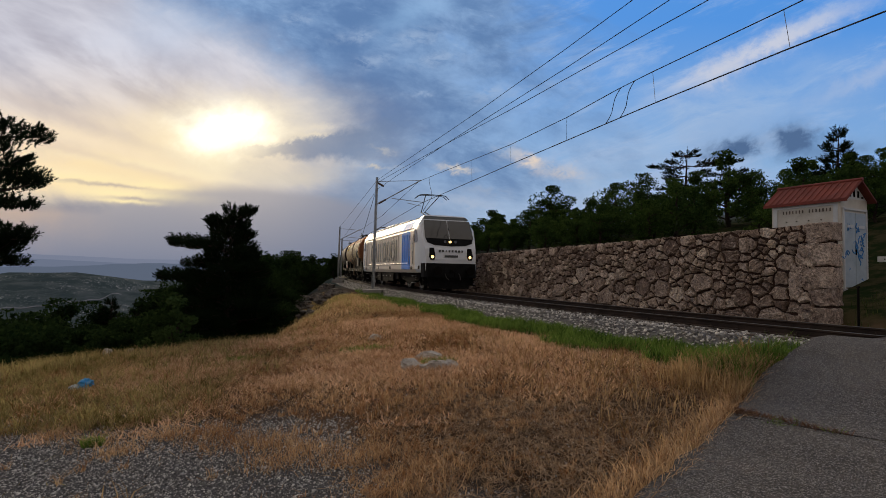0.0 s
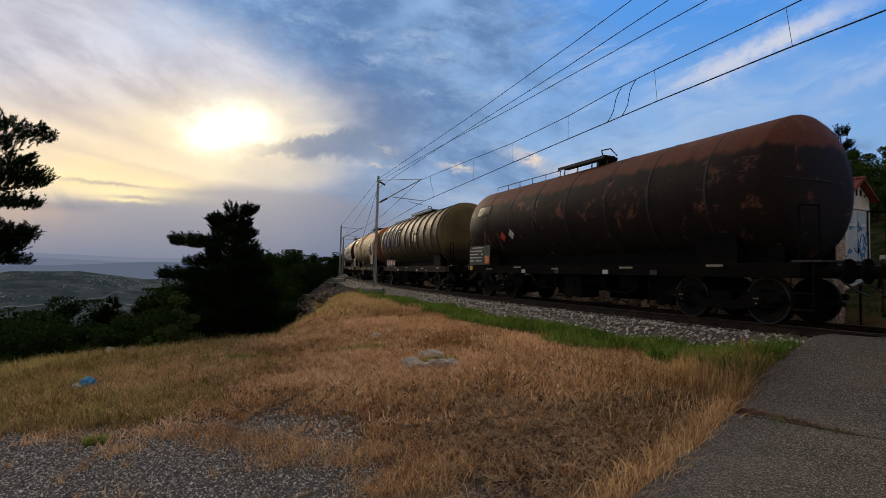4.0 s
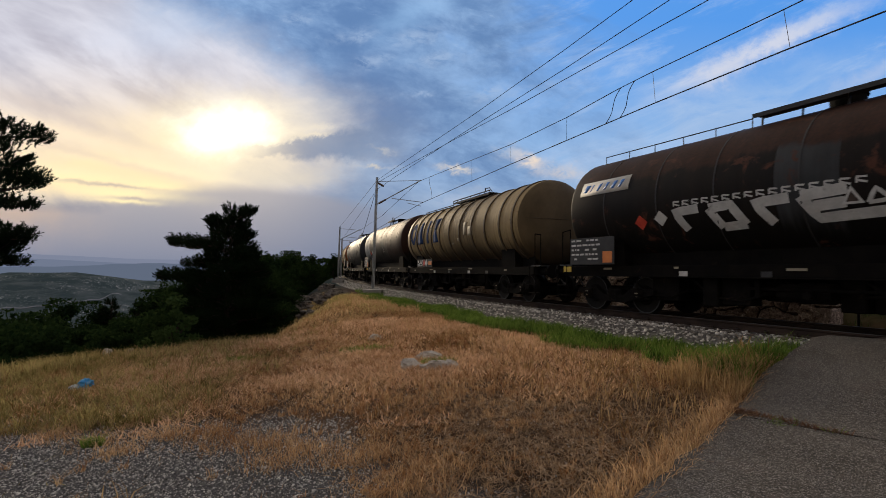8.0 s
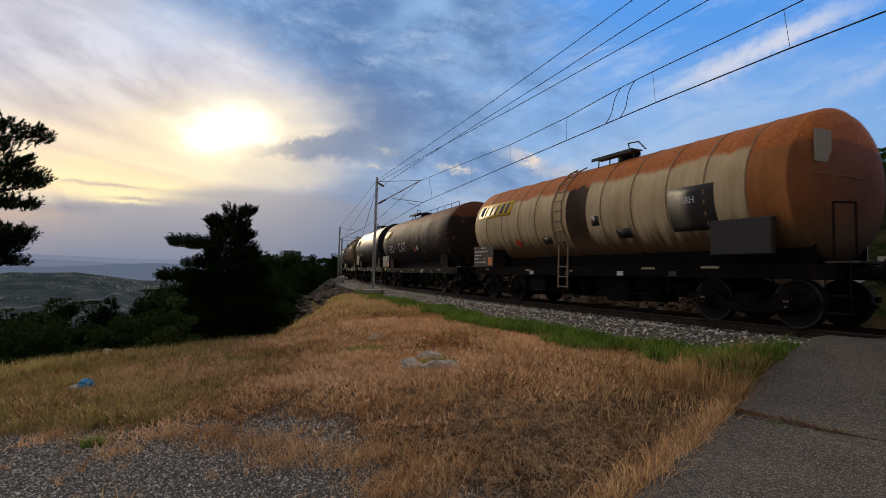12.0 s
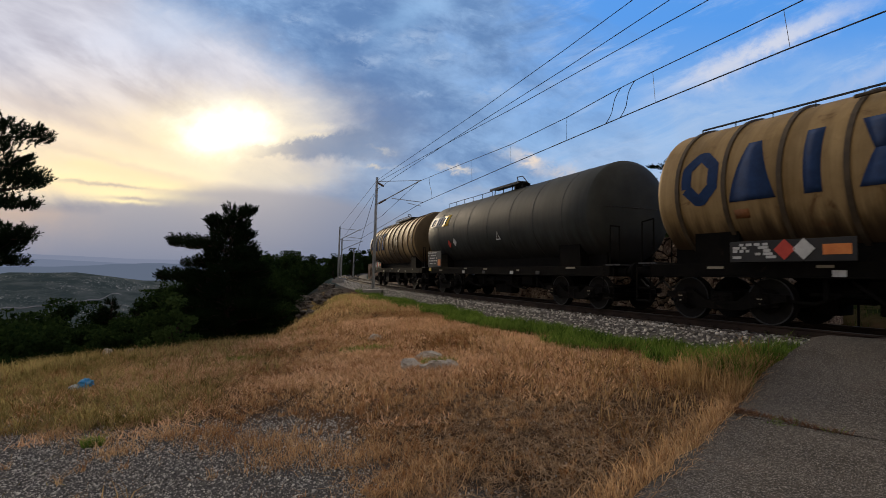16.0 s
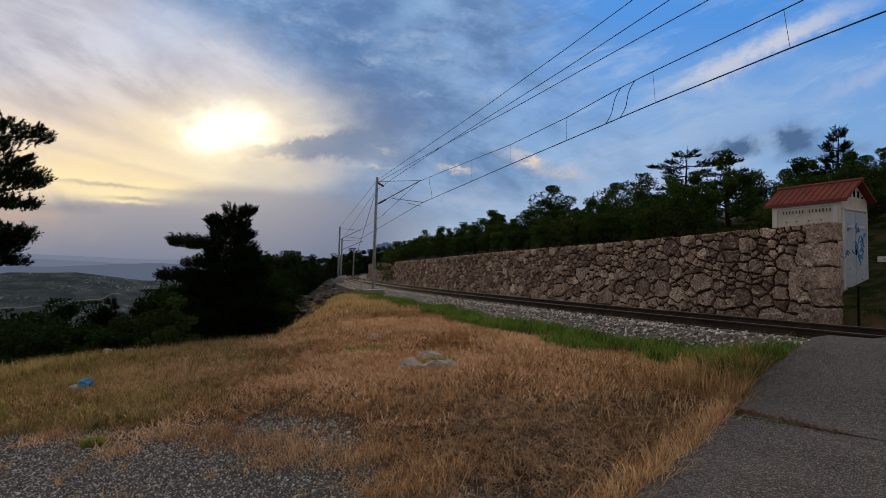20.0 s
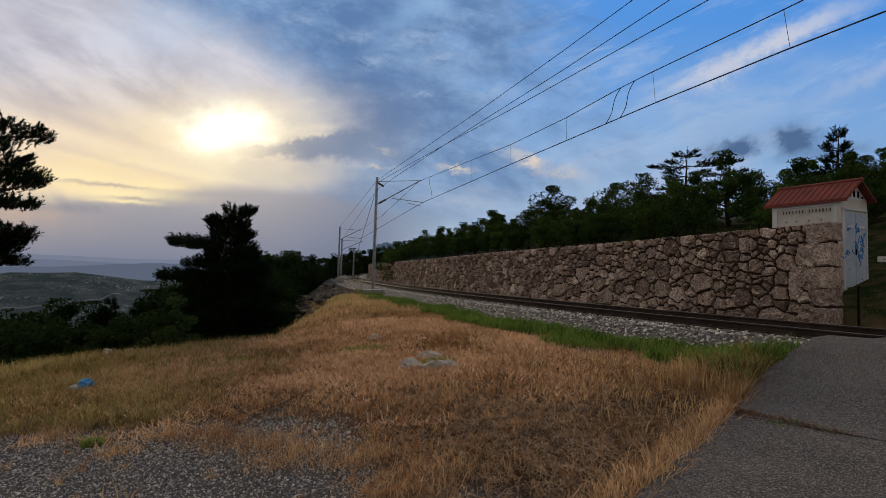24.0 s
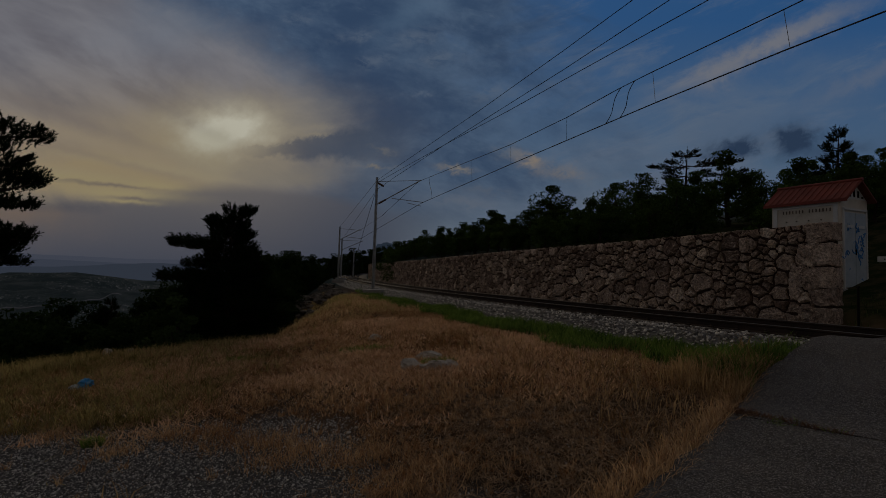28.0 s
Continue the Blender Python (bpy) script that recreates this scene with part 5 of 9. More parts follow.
def pine_tree(seed, height, spread, label, levels, tufts=60, size=0.22, per=30, needle="needle", flat=0.0):
    """Pine: straight trunk, branches given as (height, angle, reach, rise, thickness), and upturned shoots with brushes of needles."""
    rng, rnd = np.random.default_rng(seed), random.Random(seed)
    t = thing("pine_tree", label, "tree")
    bm = bmesh.new()
    rod(bm, (0, 0, -0.8), (0, 0, height * 0.55), 0.024 * height, 0.015 * height, 8, False)
    rod(bm, (0, 0, height * 0.55), (0.02 * height, 0, height * 0.97), 0.015 * height, 0.004 * height, 8, False)
    tips = []
    for z, angle, reach, rise, thick in levels:
        a = radians(angle)
        root = Vector((0.0, 0, z))
        out = Vector((math.cos(a), math.sin(a), 0))
        across = Vector((-math.sin(a), math.cos(a), 0))
        tip = root + out * reach + Vector((0, 0, rise * reach))
        pts = limb(bm, root, tip, 0.007 * height, 0.002 * height, rnd, 3)
        for j in range(4):
            q = 0.35 + 0.15 * j
            b = root.lerp(tip, q)
            limb(bm, b, b + out * reach * 0.2 + across * rnd.choice((-1, 1)) * reach * 0.25 + Vector((0, 0, thick * 0.5)), 0.003 * height, 0.0012 * height, rnd, 2)
        for j in range(max(4, int(tufts * reach / spread))):
            q = 0.30 + 0.72 * rnd.random() ** 0.75
            wide = reach * 0.30 * math.sin(min(1.0, 1.25 * (1.08 - q) + 0.2) * 1.57)
            lift = thick * (rnd.random() ** 1.4) * (0.5 + 0.5 * math.sin(q * 3.0))
            spot_at = root.lerp(tip, q) + across * rnd.uniform(-1, 1) * wide + Vector((0, 0, lift - thick * 0.15))
            way = out * rnd.uniform(0.1, 0.7) + across * rnd.uniform(-0.45, 0.45) + Vector((0, 0, rnd.uniform(0.25, 0.9) * (1 - flat)))
            tips.append((spot_at, way.normalized()))
    tips += [(Vector((0.02 * height, 0, height * q)), Vector((0.1, 0, 1)).normalized()) for q in (0.93, 0.95, 0.97, 0.985, 1.0)]
    part("trunk", bm, M["bark"], t, "dark straight trunk with whorled branches")
    c = np.repeat(np.array([p for p, _ in tips]), per, 0)
    axis = np.repeat(np.array([q for _, q in tips]), per, 0)
    long = np.repeat(rng.uniform(0.7, 1.3, len(tips)), per)[:, None] * size
    c = c + axis * long * rng.uniform(-0.1, 1.0, (len(c), 1))
    d = axis * 0.55 + 0.60 * rng.normal(size=c.shape)
    d /= np.linalg.norm(d, axis=1)[:, None]
    side = np.cross(d, rng.normal(size=d.shape))
    side /= np.linalg.norm(side, axis=1)[:, None]
    ln, wd = size * rng.uniform(0.26, 0.44, (len(c), 1)), size * 0.052
    v = np.stack([c - side * wd, c + side * wd, c + d * ln], 1)
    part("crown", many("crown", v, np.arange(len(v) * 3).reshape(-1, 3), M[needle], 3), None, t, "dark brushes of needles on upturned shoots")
    return t


def ring_of(z, count, reach, rise, thick, turn=0.0, rnd=random.Random(2)):
    """A whorl of branches round the trunk."""
    return [(z + rnd.uniform(-0.15, 0.15), turn + i * 360 / count + rnd.uniform(-18, 18), reach * rnd.uniform(0.75, 1.1), rise, thick) for i in range(count)]


def plant(proto, used, x, y, top, height, turn, label=""):
    """Sets a copy of a tree at its place, scaled a little in height by sinking its base into the slope."""
    z = gz(x, y)
    k = max(0.35, (top - z) / height)
    m = Matrix.Translation((x, y, z)) @ Matrix.Rotation(turn, 4, "Z")
    ob = proto if not used else copy_thing(proto, m)
    ob.matrix_basis = m @ Matrix.Diagonal((k, k, k, 1))
    if label:
        ob["label"] = label
    return ob


def bank_scrub(rnd):
    """Scrub that fills the bank behind the wall, in rows along the line."""
    out = []
    for row, (lat, tall) in enumerate(((-4.6, 1.5), (-6.4, 2.2), (-9.0, 2.9), (-12.5, 3.3))):
        s = -64.0
        while s < -10.5 + row * 1.5:
            p = on_line(s, lat + rnd.uniform(-0.6, 0.6))
            out.append((p.x, p.y, gz(p.x, p.y) + tall * rnd.uniform(0.75, 1.15)))
            s += rnd.uniform(1.6, 2.6) + row * 0.7
    return out


def woods():
    rnd = random.Random(21)
    # oaks and scrub above the wall
    protos = [broad_tree(31 + i, 5.0, 2.5 + 0.3 * (i % 3), 7500, 0.18, M["leaf_oak"] if i % 2 else M["leaf_dark"], "bushy green oak on the bank above the wall") for i in range(5)]
    used = set()
    bank = [(7.8, 35.8, 7.0), (10.7, 33.8, 6.5), (8.6, 30.8, 5.4), (6.6, 37.9, 4.9), (4.3, 41.8, 5.6), (2.3, 41.9, 4.7), (-0.5, 45.9, 4.7), (-2.7, 49.9, 3.9), (-5.0, 53.9, 3.9), (11.1, 29.8, 5.3), (11.0, 26.9, 4.4),
            (17.8, 29.8, 7.0), (18.6, 27.8, 6.2), (24.2, 33.7, 8.6), (25.4, 30.7, 8.3), (14.7, 28.8, 5.5), (4.2, 31.9, 3.8), (6.4, 25.9, 3.5), (1.0, 35.9, 3.5), (11.9, 23.9, 3.9), (7.7, 23.9, 3.4), (9.4, 22.9, 3.5), (13.9, 22.9, 4.3), (16.3, 23.9, 4.9)]
    bank2 = bank_scrub(rnd) + [(27.0, 24.0, 7.0), (24.0, 22.0, 6.0), (20.5, 21.0, 4.6), (29.0, 28.0, 8.0), (22.0, 18.5, 4.4), (27, 17, 5.5), (32, 21, 7), (18.5, 19.5, 3.6), (25.0, 13.5, 4.5)] + [(18.0, 26.0, 6.6), (19.2, 24.5, 6.2), (20.6, 26.0, 7.2), (22.0, 25.5, 7.4), (23.5, 26.5, 7.0), (21.5, 22.5, 6.0), (24.5, 22.0, 6.4), (19.5, 29.0, 7.0), (16.0, 26.5, 5.4), (17.2, 18.6, 3.9), (18.6, 17.2, 3.9), (20.2, 16.6, 4.6), (17.6, 21.0, 4.4)]
    for x, y, top in bank + bank2:
        i = rnd.randrange(5)
        ob = plant(protos[i], i in used, x, y, top, 5.0, rnd.uniform(0, 6.28))
        ob["group"] = "oaks above the wall"
        used.add(i)
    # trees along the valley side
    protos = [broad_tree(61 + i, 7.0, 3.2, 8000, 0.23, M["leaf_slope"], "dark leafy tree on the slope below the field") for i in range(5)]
    used = set()
    slope = [(-13.0, 74.9, 4.0), (-14.6, 70.0, 3.0), (-14.7, 60.0, 2.6), (-14.9, 55.0, 2.2), (-14.8, 50.0, 2.1), (-14.1, 44.0, 1.5), (-13.7, 40.0, 1.2), (-11.3, 84.9, 4.6), (-8.2, 80.0, 4.5)]
    slope2 = [(-28.2, 34.2, -2.0), (-23.6, 30.1, -1.9), (-28.2, 38.2, -2.9), (-32.5, 46.2, -2.0), (-32.3, 48.2, -2.5), (-31.4, 50.2, -3.1), (-29.8, 50.2, -2.6), (-28.2, 50.1, -1.4), (-24.5, 46.1, 0.0), (-19.2, 38.1, -0.2), (-13.4, 26.1, -0.4), (-19.1, 40.1, 0.4), (-13.1, 34.0, 0.9), (-10.2, 28.0, 0.5),
              (-9.2, 26.1, 0.0), (-11.7, 36.0, 0.8), (-12.6, 41.0, 0.9), (-14.6, 50.0, 1.3), (-20.2, 24.1, -1.9), (-20.0, 26.2, -2.2), (-19.6, 28.2, -2.3), (-19.3, 30.2, -2.3), (-18.9, 32.2, -2.2), (-16.4, 30.1, -1.6), (-11.6, 24.1, -0.8), (-10.6, 26.1, 0.2), (-10.6, 30.1, -0.5)]
    slope3 = [(-8.9, 24.1, -1.0), (-11.4, 36.1, 0.0), (-14.8, 56.0, 1.0)]
    slope4 = []
    for i in range(46):
        d = rnd.uniform(24, 75)
        a = radians(rnd.uniform(-46, -14))
        x, y = d * math.tan(a), d
        slope4.append((x, y, 0.96 + d * float(np.interp(math.degrees(a), [-46, -38, -30, -27, -20, -14], [-0.105, -0.105, -0.085, -0.05, -0.012, 0.008])) - rnd.uniform(0, 0.9)))
    for i in range(14):
        p = on_line(-40.0 - i * 2.7, 7.2 + rnd.uniform(0, 3.5))
        slope4.append((p.x, p.y, 0.96 + p.y * rnd.uniform(0.018, 0.034)))
    # the wood that closes the view behind the bend of the line
    for i in range(26):
        q = 466 + i * 8.6
        d = 66.0 + 4.0 * (i % 3) + rnd.uniform(-2, 2)
        x, y = (q - 784) / 918 * d, d
        while abs(line_of(x, y)[1][0]) < 5.0 and d < 130:
            d += 4.0
            x, y = (q - 784) / 918 * d, d
        slope4.append((x, y, 0.96 + d * float(np.interp(q, [466, 520, 600, 640, 690], [-0.006, 0.010, 0.027, 0.036, 0.046])) * rnd.uniform(0.85, 1.1)))
    for x, y, top in slope + slope2 + slope3 + slope4:
        if top - gz(x, y) < 1.6:
            continue
        i = rnd.randrange(5)
        ob = plant(protos[i], i in used, x, y, top, 7.0, rnd.uniform(0, 6.28))
        ob["group"] = "trees on the slope"
        used.add(i)
    # pines: branch levels in metres over the eye's ground, turned into heights on the trunk
    def tiered(seed, x, y, top, levels, label, **more):
        z0 = gz(x, y)
        proto = pine_tree(seed, top - z0, 3.0, label, [(z - z0, a, r, up, th) for z, a, r, up, th in levels], **more)
        proto.matrix_basis = Matrix.Translation((x, y, z0))
        return proto

    edge = [(3.55, 8, 2.60, 0.17, 0.45), (3.6, -16, 2.2, 0.2, 0.4), (3.2, 30, 2.0, 0.12, 0.4), (2.60, 4, 2.65, 0.10, 0.55), (2.65, -22, 2.3, 0.12, 0.5), (2.75, 24, 2.2, 0.1, 0.5), (2.25, 10, 2.35, 0.03, 0.3),
            (1.30, 0, 2.50, 0.09, 0.5), (1.20, -24, 2.2, 0.05, 0.4), (1.40, 24, 2.1, 0.05, 0.4), (0.95, 8, 2.2, 0.0, 0.25)]
    for z in (3.5, 2.4, 1.1):
        edge += ring_of(z, 5, 1.8, 0.12, 0.4, 75)
    tiered(5, -12.15, 11.9, 5.0, edge, "dark pine with open branches at the edge of the field", tufts=230, size=0.19, per=36)
    brow = [(3.15, 5, 1.1, 0.30, 0.45), (3.05, -25, 1.15, 0.28, 0.40), (3.2, 40, 0.9, 0.35, 0.40), (3.3, 90, 0.5, 0.4, 0.4), (3.3, -90, 0.5, 0.4, 0.4),
            (2.75, 180, 1.0, 0.2, 0.4), (2.7, 150, 1.05, 0.2, 0.4), (2.8, 215, 0.9, 0.2, 0.4), (2.2, -8, 1.1, 0.15, 0.35), (2.2, 25, 1.0, 0.15, 0.35),
            (1.78, 180, 2.6, 0.10, 0.50), (1.70, 160, 2.3, 0.10, 0.45), (1.70, 203, 2.4, 0.10, 0.45), (1.30, 0, 1.3, 0.08, 0.45), (1.30, -32, 1.2, 0.08, 0.4), (1.35, 35, 1.2, 0.08, 0.4),
            (0.90, 180, 2.0, 0.05, 0.40), (0.90, 150, 1.8, 0.05, 0.40), (0.75, 0, 1.7, 0.08, 0.45), (0.70, -30, 1.7, 0.08, 0.4), (0.25, 180, 3.0, 0.08, 0.5), (0.20, 160, 2.7, 0.08, 0.45), (0.20, 202, 2.8, 0.08, 0.45)]
    for i, (z, reach) in enumerate(((2.85, 0.8), (2.5, 0.85), (2.15, 0.9), (1.75, 1.0), (1.35, 1.15), (0.9, 1.4), (0.45, 1.8), (0.0, 2.2), (-0.45, 2.3), (-0.9, 2.4), (-1.4, 2.4), (-1.9, 2.4), (-2.4, 2.3), (-2.9, 2.2))):
        brow += ring_of(z, 6, reach, 0.10, 0.5, i * 33)
    tiered(8, -9.85, 23.9, 3.72, brow, "dark spreading pine on the brow of the slope", tufts=190, size=0.25, per=28)
    for seed, x, y, top, rows in ((12, 15.8, 33.7, 9.05, ((8.7, 5, 0.95), (8.0, 5, 2.0), (7.3, 4, 1.7), (6.55, 5, 2.3), (5.7, 5, 2.2), (4.9, 4, 2.2))),
                                  (13, 20.8, 37.7, 9.45, ((9.1, 5, 0.9), (8.4, 5, 1.75), (7.7, 5, 1.9), (6.8, 5, 2.0)))):
        levels = []
        for z, count, reach in rows:
            levels += ring_of(z, count, reach, 0.03, 0.20, seed * 40 + z * 50)
        tiered(seed, x, y, top, levels, "tall layered pine above the oaks", tufts=100, size=0.24, per=26, flat=0.6)
    for seed, x, y, top in ((15, 22.7, 29.7, 9.45), (16, 25.9, 28.7, 8.9), (17, -31.2, 49.0, -2.1), (18, -27.6, 47.5, -2.4), (19, -22.5, 42.0, -1.0)):
        levels = []
        for i in range(9):
            levels += ring_of(top - 0.5 - i * 0.62, 5, 0.45 + 0.24 * i, 0.12, 0.4, i * 40)
        tiered(seed, x, y, top, levels, "tall conifer behind the hut" if x > 0 else "dark conifer rising from the wooded slope", tufts=120, size=0.28, per=24)
    pale = broad_tree(77, 3.0, 1.0, 2600, 0.12, leafy("bush_leaves", (0.030, 0.055, 0.016), (0.085, 0.125, 0.040), 0.25), "pale green bush below the brow", "bush")
    plant(pale, False, -9.2, 17.8, -0.05, 3.0, 0.5)


woods()


# ---- grasses ----
def blades(name, places, heights, widths, mat, label, lean=0.35, seed=1, heads=False):
    rng = np.random.default_rng(seed)
    n = len(places)
    a = rng.uniform(0, 2 * np.pi, n)
    side = np.stack([np.cos(a), np.sin(a), np.zeros(n)], 1) * widths[:, None]
    out = rng.normal(size=(n, 2)) * lean * heights[:, None]
    mid = places + np.concatenate([out * 0.35, (heights * 0.6)[:, None]], 1)
    tip = places + np.concatenate([out, (heights * rng.uniform(0.85, 1.0, n))[:, None]], 1)
    v = np.stack([places - side, places + side, mid + side * (1.1 if heads else 0.7), mid - side * (1.1 if heads else 0.7), tip], 1)
    k = 5 * np.arange(n)[:, None]
    f = np.concatenate([np.array([[0, 1, 2]]) + k, np.array([[0, 2, 3]]) + k, np.array([[3, 2, 4]]) + k])
    return tagged(new(name, many(name, v, f, mat, 3)), label, "grass", kind="stuff")


def turf(name, places, heights, widths, mat, label, lean, seed):
    rng = np.random.default_rng(seed)
    n = len(places)
    a = rng.uniform(0, 2 * np.pi, n)
    side = np.stack([np.cos(a), np.sin(a), np.zeros(n)], 1) * widths[:, None]
    out = rng.normal(size=(n, 2)) * lean * heights[:, None]
    tip = places + np.concatenate([out, (heights * rng.uniform(0.5, 1.0, n))[:, None]], 1)
    v = np.stack([places - side, places + side, tip], 1)
    return tagged(new(name, many(name, v, np.arange(3 * n).reshape(n, 3), mat, 3)), label, "grass", kind="stuff")


def fields():
    rng = np.random.default_rng(9)

    def scatter(n, x0, x1, y0, y1):
        # denser towards the road, where single stalks can be told apart
        return rng.uniform(x0, x1, n), y0 + (y1 - y0) * rng.random(n) ** 1.8

    def clump(x, y, f):
        return np.array([noise.noise(Vector((a * f, b * f, 1.3))) for a, b in zip(x, y)])

    def settle(x, y):
        return np.stack([x, y, ground_z(x, y) - 0.02], 1)

    def off_road(x, y):
        u = (x - 6.6) * 0.66 + (y - 8.6) * 0.75
        side = (x - 6.6) * 0.75 - (y - 8.6) * 0.66
        return side < np.interp(u, [-14, -9, -3.6, -2.3, -1.25, -0.25, 0.3], [-0.95, -0.88, -0.76, -0.75, -0.55, -0.35, -0.1]) - 0.02

    def depth_in(x, y):
        """Above zero in the grass, below zero on the bare gravel."""
        return y - gravel_edge(x) + 1.5 * clump(x, y, 0.9) + 0.7 * clump(x, y, 2.7)

    # short dry turf between the tufts
    x, y = scatter(330000, -14, 7, 3.6, 26)
    s, lat, _ = line_of(x, y)
    c = clump(x, y, 0.8)
    keep = off_road(x, y) & (lat > 3.6) & (rng.random(len(x)) < np.clip(0.25 + depth_in(x, y), 0.02, 1)) & (rng.random(len(x)) < 1 - 0.55 * step(x, -0.6, 1.4) * step(y, 7.4, 5.8))
    x, y, c = x[keep], y[keep], c[keep]
    h = rng.uniform(0.04, 0.13, len(x)) * (1 + 0.8 * c) * np.where(y < 6.4, 0.75, 1.0)
    tan = clump(x, y, 0.35) * 3.5 + clump(x, y, 1.4) * 1.5 + rng.normal(0, 1.1, len(x)) - x - 4.4 + 0.25 * (y - 8) > 0
    for name, pick, mat, label in (("dry_grass", ~tan, "grass_dry", "short reddish-brown dry grass over the field"), ("tan_grass", tan, "grass_tan", "short greenish-tan grass near the brow")):
        turf(name, settle(x[pick], y[pick]), h[pick], rng.uniform(0.003, 0.006, pick.sum()) * (1 + y[pick] / 13), M[mat], label, 0.95, 2)
    # tufts: stalks that fan out of one root
    for name, count, each, mat, label, box_of, tall in (
            ("dry_tufts", 15000, 15, "grass_dry", "tufts of reddish-brown dry grass", (-8, 7, 3.6, 22), (0.07, 0.20)),
            ("tan_tufts", 5200, 11, "grass_tan", "tufts of greenish-tan grass near the brow", (-14, -3, 6.5, 16), (0.12, 0.34))):
        x, y = scatter(count, *box_of)
        s, lat, _ = line_of(x, y)
        keep = off_road(x + 0.05, y) & (lat > 3.8) & (rng.random(len(x)) < np.clip(0.12 + depth_in(x, y), 0.035, 1)) & (rng.random(len(x)) < 1 - 0.75 * step(x, -0.6, 1.4) * step(y, 7.4, 5.8))
        if mat == "grass_tan":
            keep &= clump(x, y, 0.35) * 3.5 + rng.normal(0, 1.2, len(x)) - x - 4.2 + 0.25 * (y - 8) > 0
        x, y = x[keep], y[keep]
        size = rng.uniform(*tall, len(x)) * np.where((y < 6.6) & (x > -1), 0.8, 1.0)
        x, y, size = np.repeat(x, each), np.repeat(y, each), np.repeat(size, each)
        a, d = rng.uniform(0, 6.28, len(x)), rng.random(len(x)) ** 0.7
        x, y = x + 0.05 * d * np.cos(a), y + 0.05 * d * np.sin(a)
        blades(name, settle(x, y), size * rng.uniform(0.55, 1.1, len(x)), rng.uniform(0.0018, 0.0036, len(x)) * (1 + y / 12), M[mat], label, 0.62, 6)
    # tall ripe straw at the corner of the lane
    u = rng.uniform(-3.5, -2.0, 3000)
    w = -0.80 - 1.0 * rng.random(3000) ** 1.6
    keep = (u > -2.9) | (rng.random(3000) < 0.45)
    x, y = (6.6 + 0.66 * u + 0.75 * w)[keep], (8.6 + 0.75 * u - 0.66 * w)[keep]
    blades("verge_straw", settle(x, y), rng.uniform(0.16, 0.42, len(x)), rng.uniform(0.0016, 0.0032, len(x)) * 1.4, M["grass_straw"], "tall ripe straw at the corner of the lane", 0.26, 22, True)
    # a low pinkish haze of seed heads over the middle of the field
    x, y = rng.uniform(-7.5, 4.5, 110000), 5.8 + 9.9 * rng.random(110000) ** 1.15
    s, lat, _ = line_of(x, y)
    keep = off_road(x, y) & (lat > 4.4) & (rng.random(len(x)) < np.clip(0.85 + 1.4 * clump(x, y, 0.45) + 0.6 * clump(x, y, 1.9), 0, 1) * step(x, 4.2, 1.0) * step(x, -7.5, -4.0) * step(y + 1.6 * clump(x, y, 0.7) + 0.8 * clump(x, y, 2.3) - 0.35 * np.clip(x, 0, 3), 6.0, 8.4))
    x, y = x[keep], y[keep]
    turf("seed_grass", settle(x, y) + np.array([0, 0, 0.05]), rng.uniform(0.05, 0.11, len(x)), rng.uniform(0.004, 0.008, len(x)) * (1 + y / 13), M["grass_seed"], "low pinkish haze of ripe grass heads", 0.8, 14)
    # clumps that have taken root in the gravel
    spots = [(-4.6, 6.3, 0.20), (-3.9, 6.0, 0.16), (-3.1, 6.1, 0.22), (-2.6, 6.0, 0.20), (-1.75, 5.55, 0.26), (-1.3, 5.3, 0.18), (-1.55, 5.0, 0.20), (-0.9, 4.9, 0.16), (-0.25, 4.25, 0.24), (-4.9, 5.3, 0.12), (-5.4, 5.6, 0.2), (-2.2, 5.7, 0.3), (-0.6, 5.1, 0.25), (0.1, 4.6, 0.2), (-3.4, 5.6, 0.14), (-5.9, 6.4, 0.3)]
    x = np.concatenate([px + r * rng.normal(size=int(1500 * r)) for px, py, r in spots])
    y = np.concatenate([py + 0.6 * r * rng.normal(size=int(1500 * r)) for px, py, r in spots])
    blades("gravel_tufts", settle(x, y), rng.uniform(0.06, 0.20, len(x)), rng.uniform(0.002, 0.004, len(x)), M["grass_dry"], "tufts of dry grass rooted in the gravel", 0.75, 16)
    # matted thatch and fallen stalks
    x, y = scatter(80000, -6, 6, 3.5, 10.5)
    near_dark = step(x, -1.2, 1.0) * step(y, 8.2, 5.6)
    keep = off_road(x - 0.02, y) & (rng.random(len(x)) < 0.22 + 0.78 * near_dark) & (rng.random(len(x)) < np.clip(0.45 + 0.8 * depth_in(x, y), 0.03, 1))
    x, y = x[keep], y[keep]
    n = len(x)
    a = rng.uniform(0, 6.28, n)
    long = rng.uniform(0.06, 0.24, n)
    way = np.stack([np.cos(a), np.sin(a), np.zeros(n)], 1) * long[:, None]
    side = np.stack([-np.sin(a), np.cos(a), np.zeros(n)], 1) * rng.uniform(0.0015, 0.0032, n)[:, None] * (1 + y / 14)[:, None]
    side[:, 2] = rng.uniform(-1, 1, n) * 0.002
    root = settle(x, y) + np.array([0, 0, 1.0]) * rng.uniform(0.015, 0.05, n)[:, None]
    bow = np.array([0, 0, 1.0]) * rng.uniform(0.0, 0.06, n)[:, None]
    turn = np.stack([-np.sin(a), np.cos(a), np.zeros(n)], 1) * (rng.normal(0, 0.25, n) * long)[:, None]
    v = np.stack([root - side, root + side, root + way * 0.5 + bow + side, root + way * 0.5 + bow - side, root + way + turn + bow * 0.2], 1)
    k = 5 * np.arange(n)[:, None]
    f = np.concatenate([np.array([[0, 1, 2]]) + k, np.array([[0, 2, 3]]) + k, np.array([[3, 2, 4]]) + k])
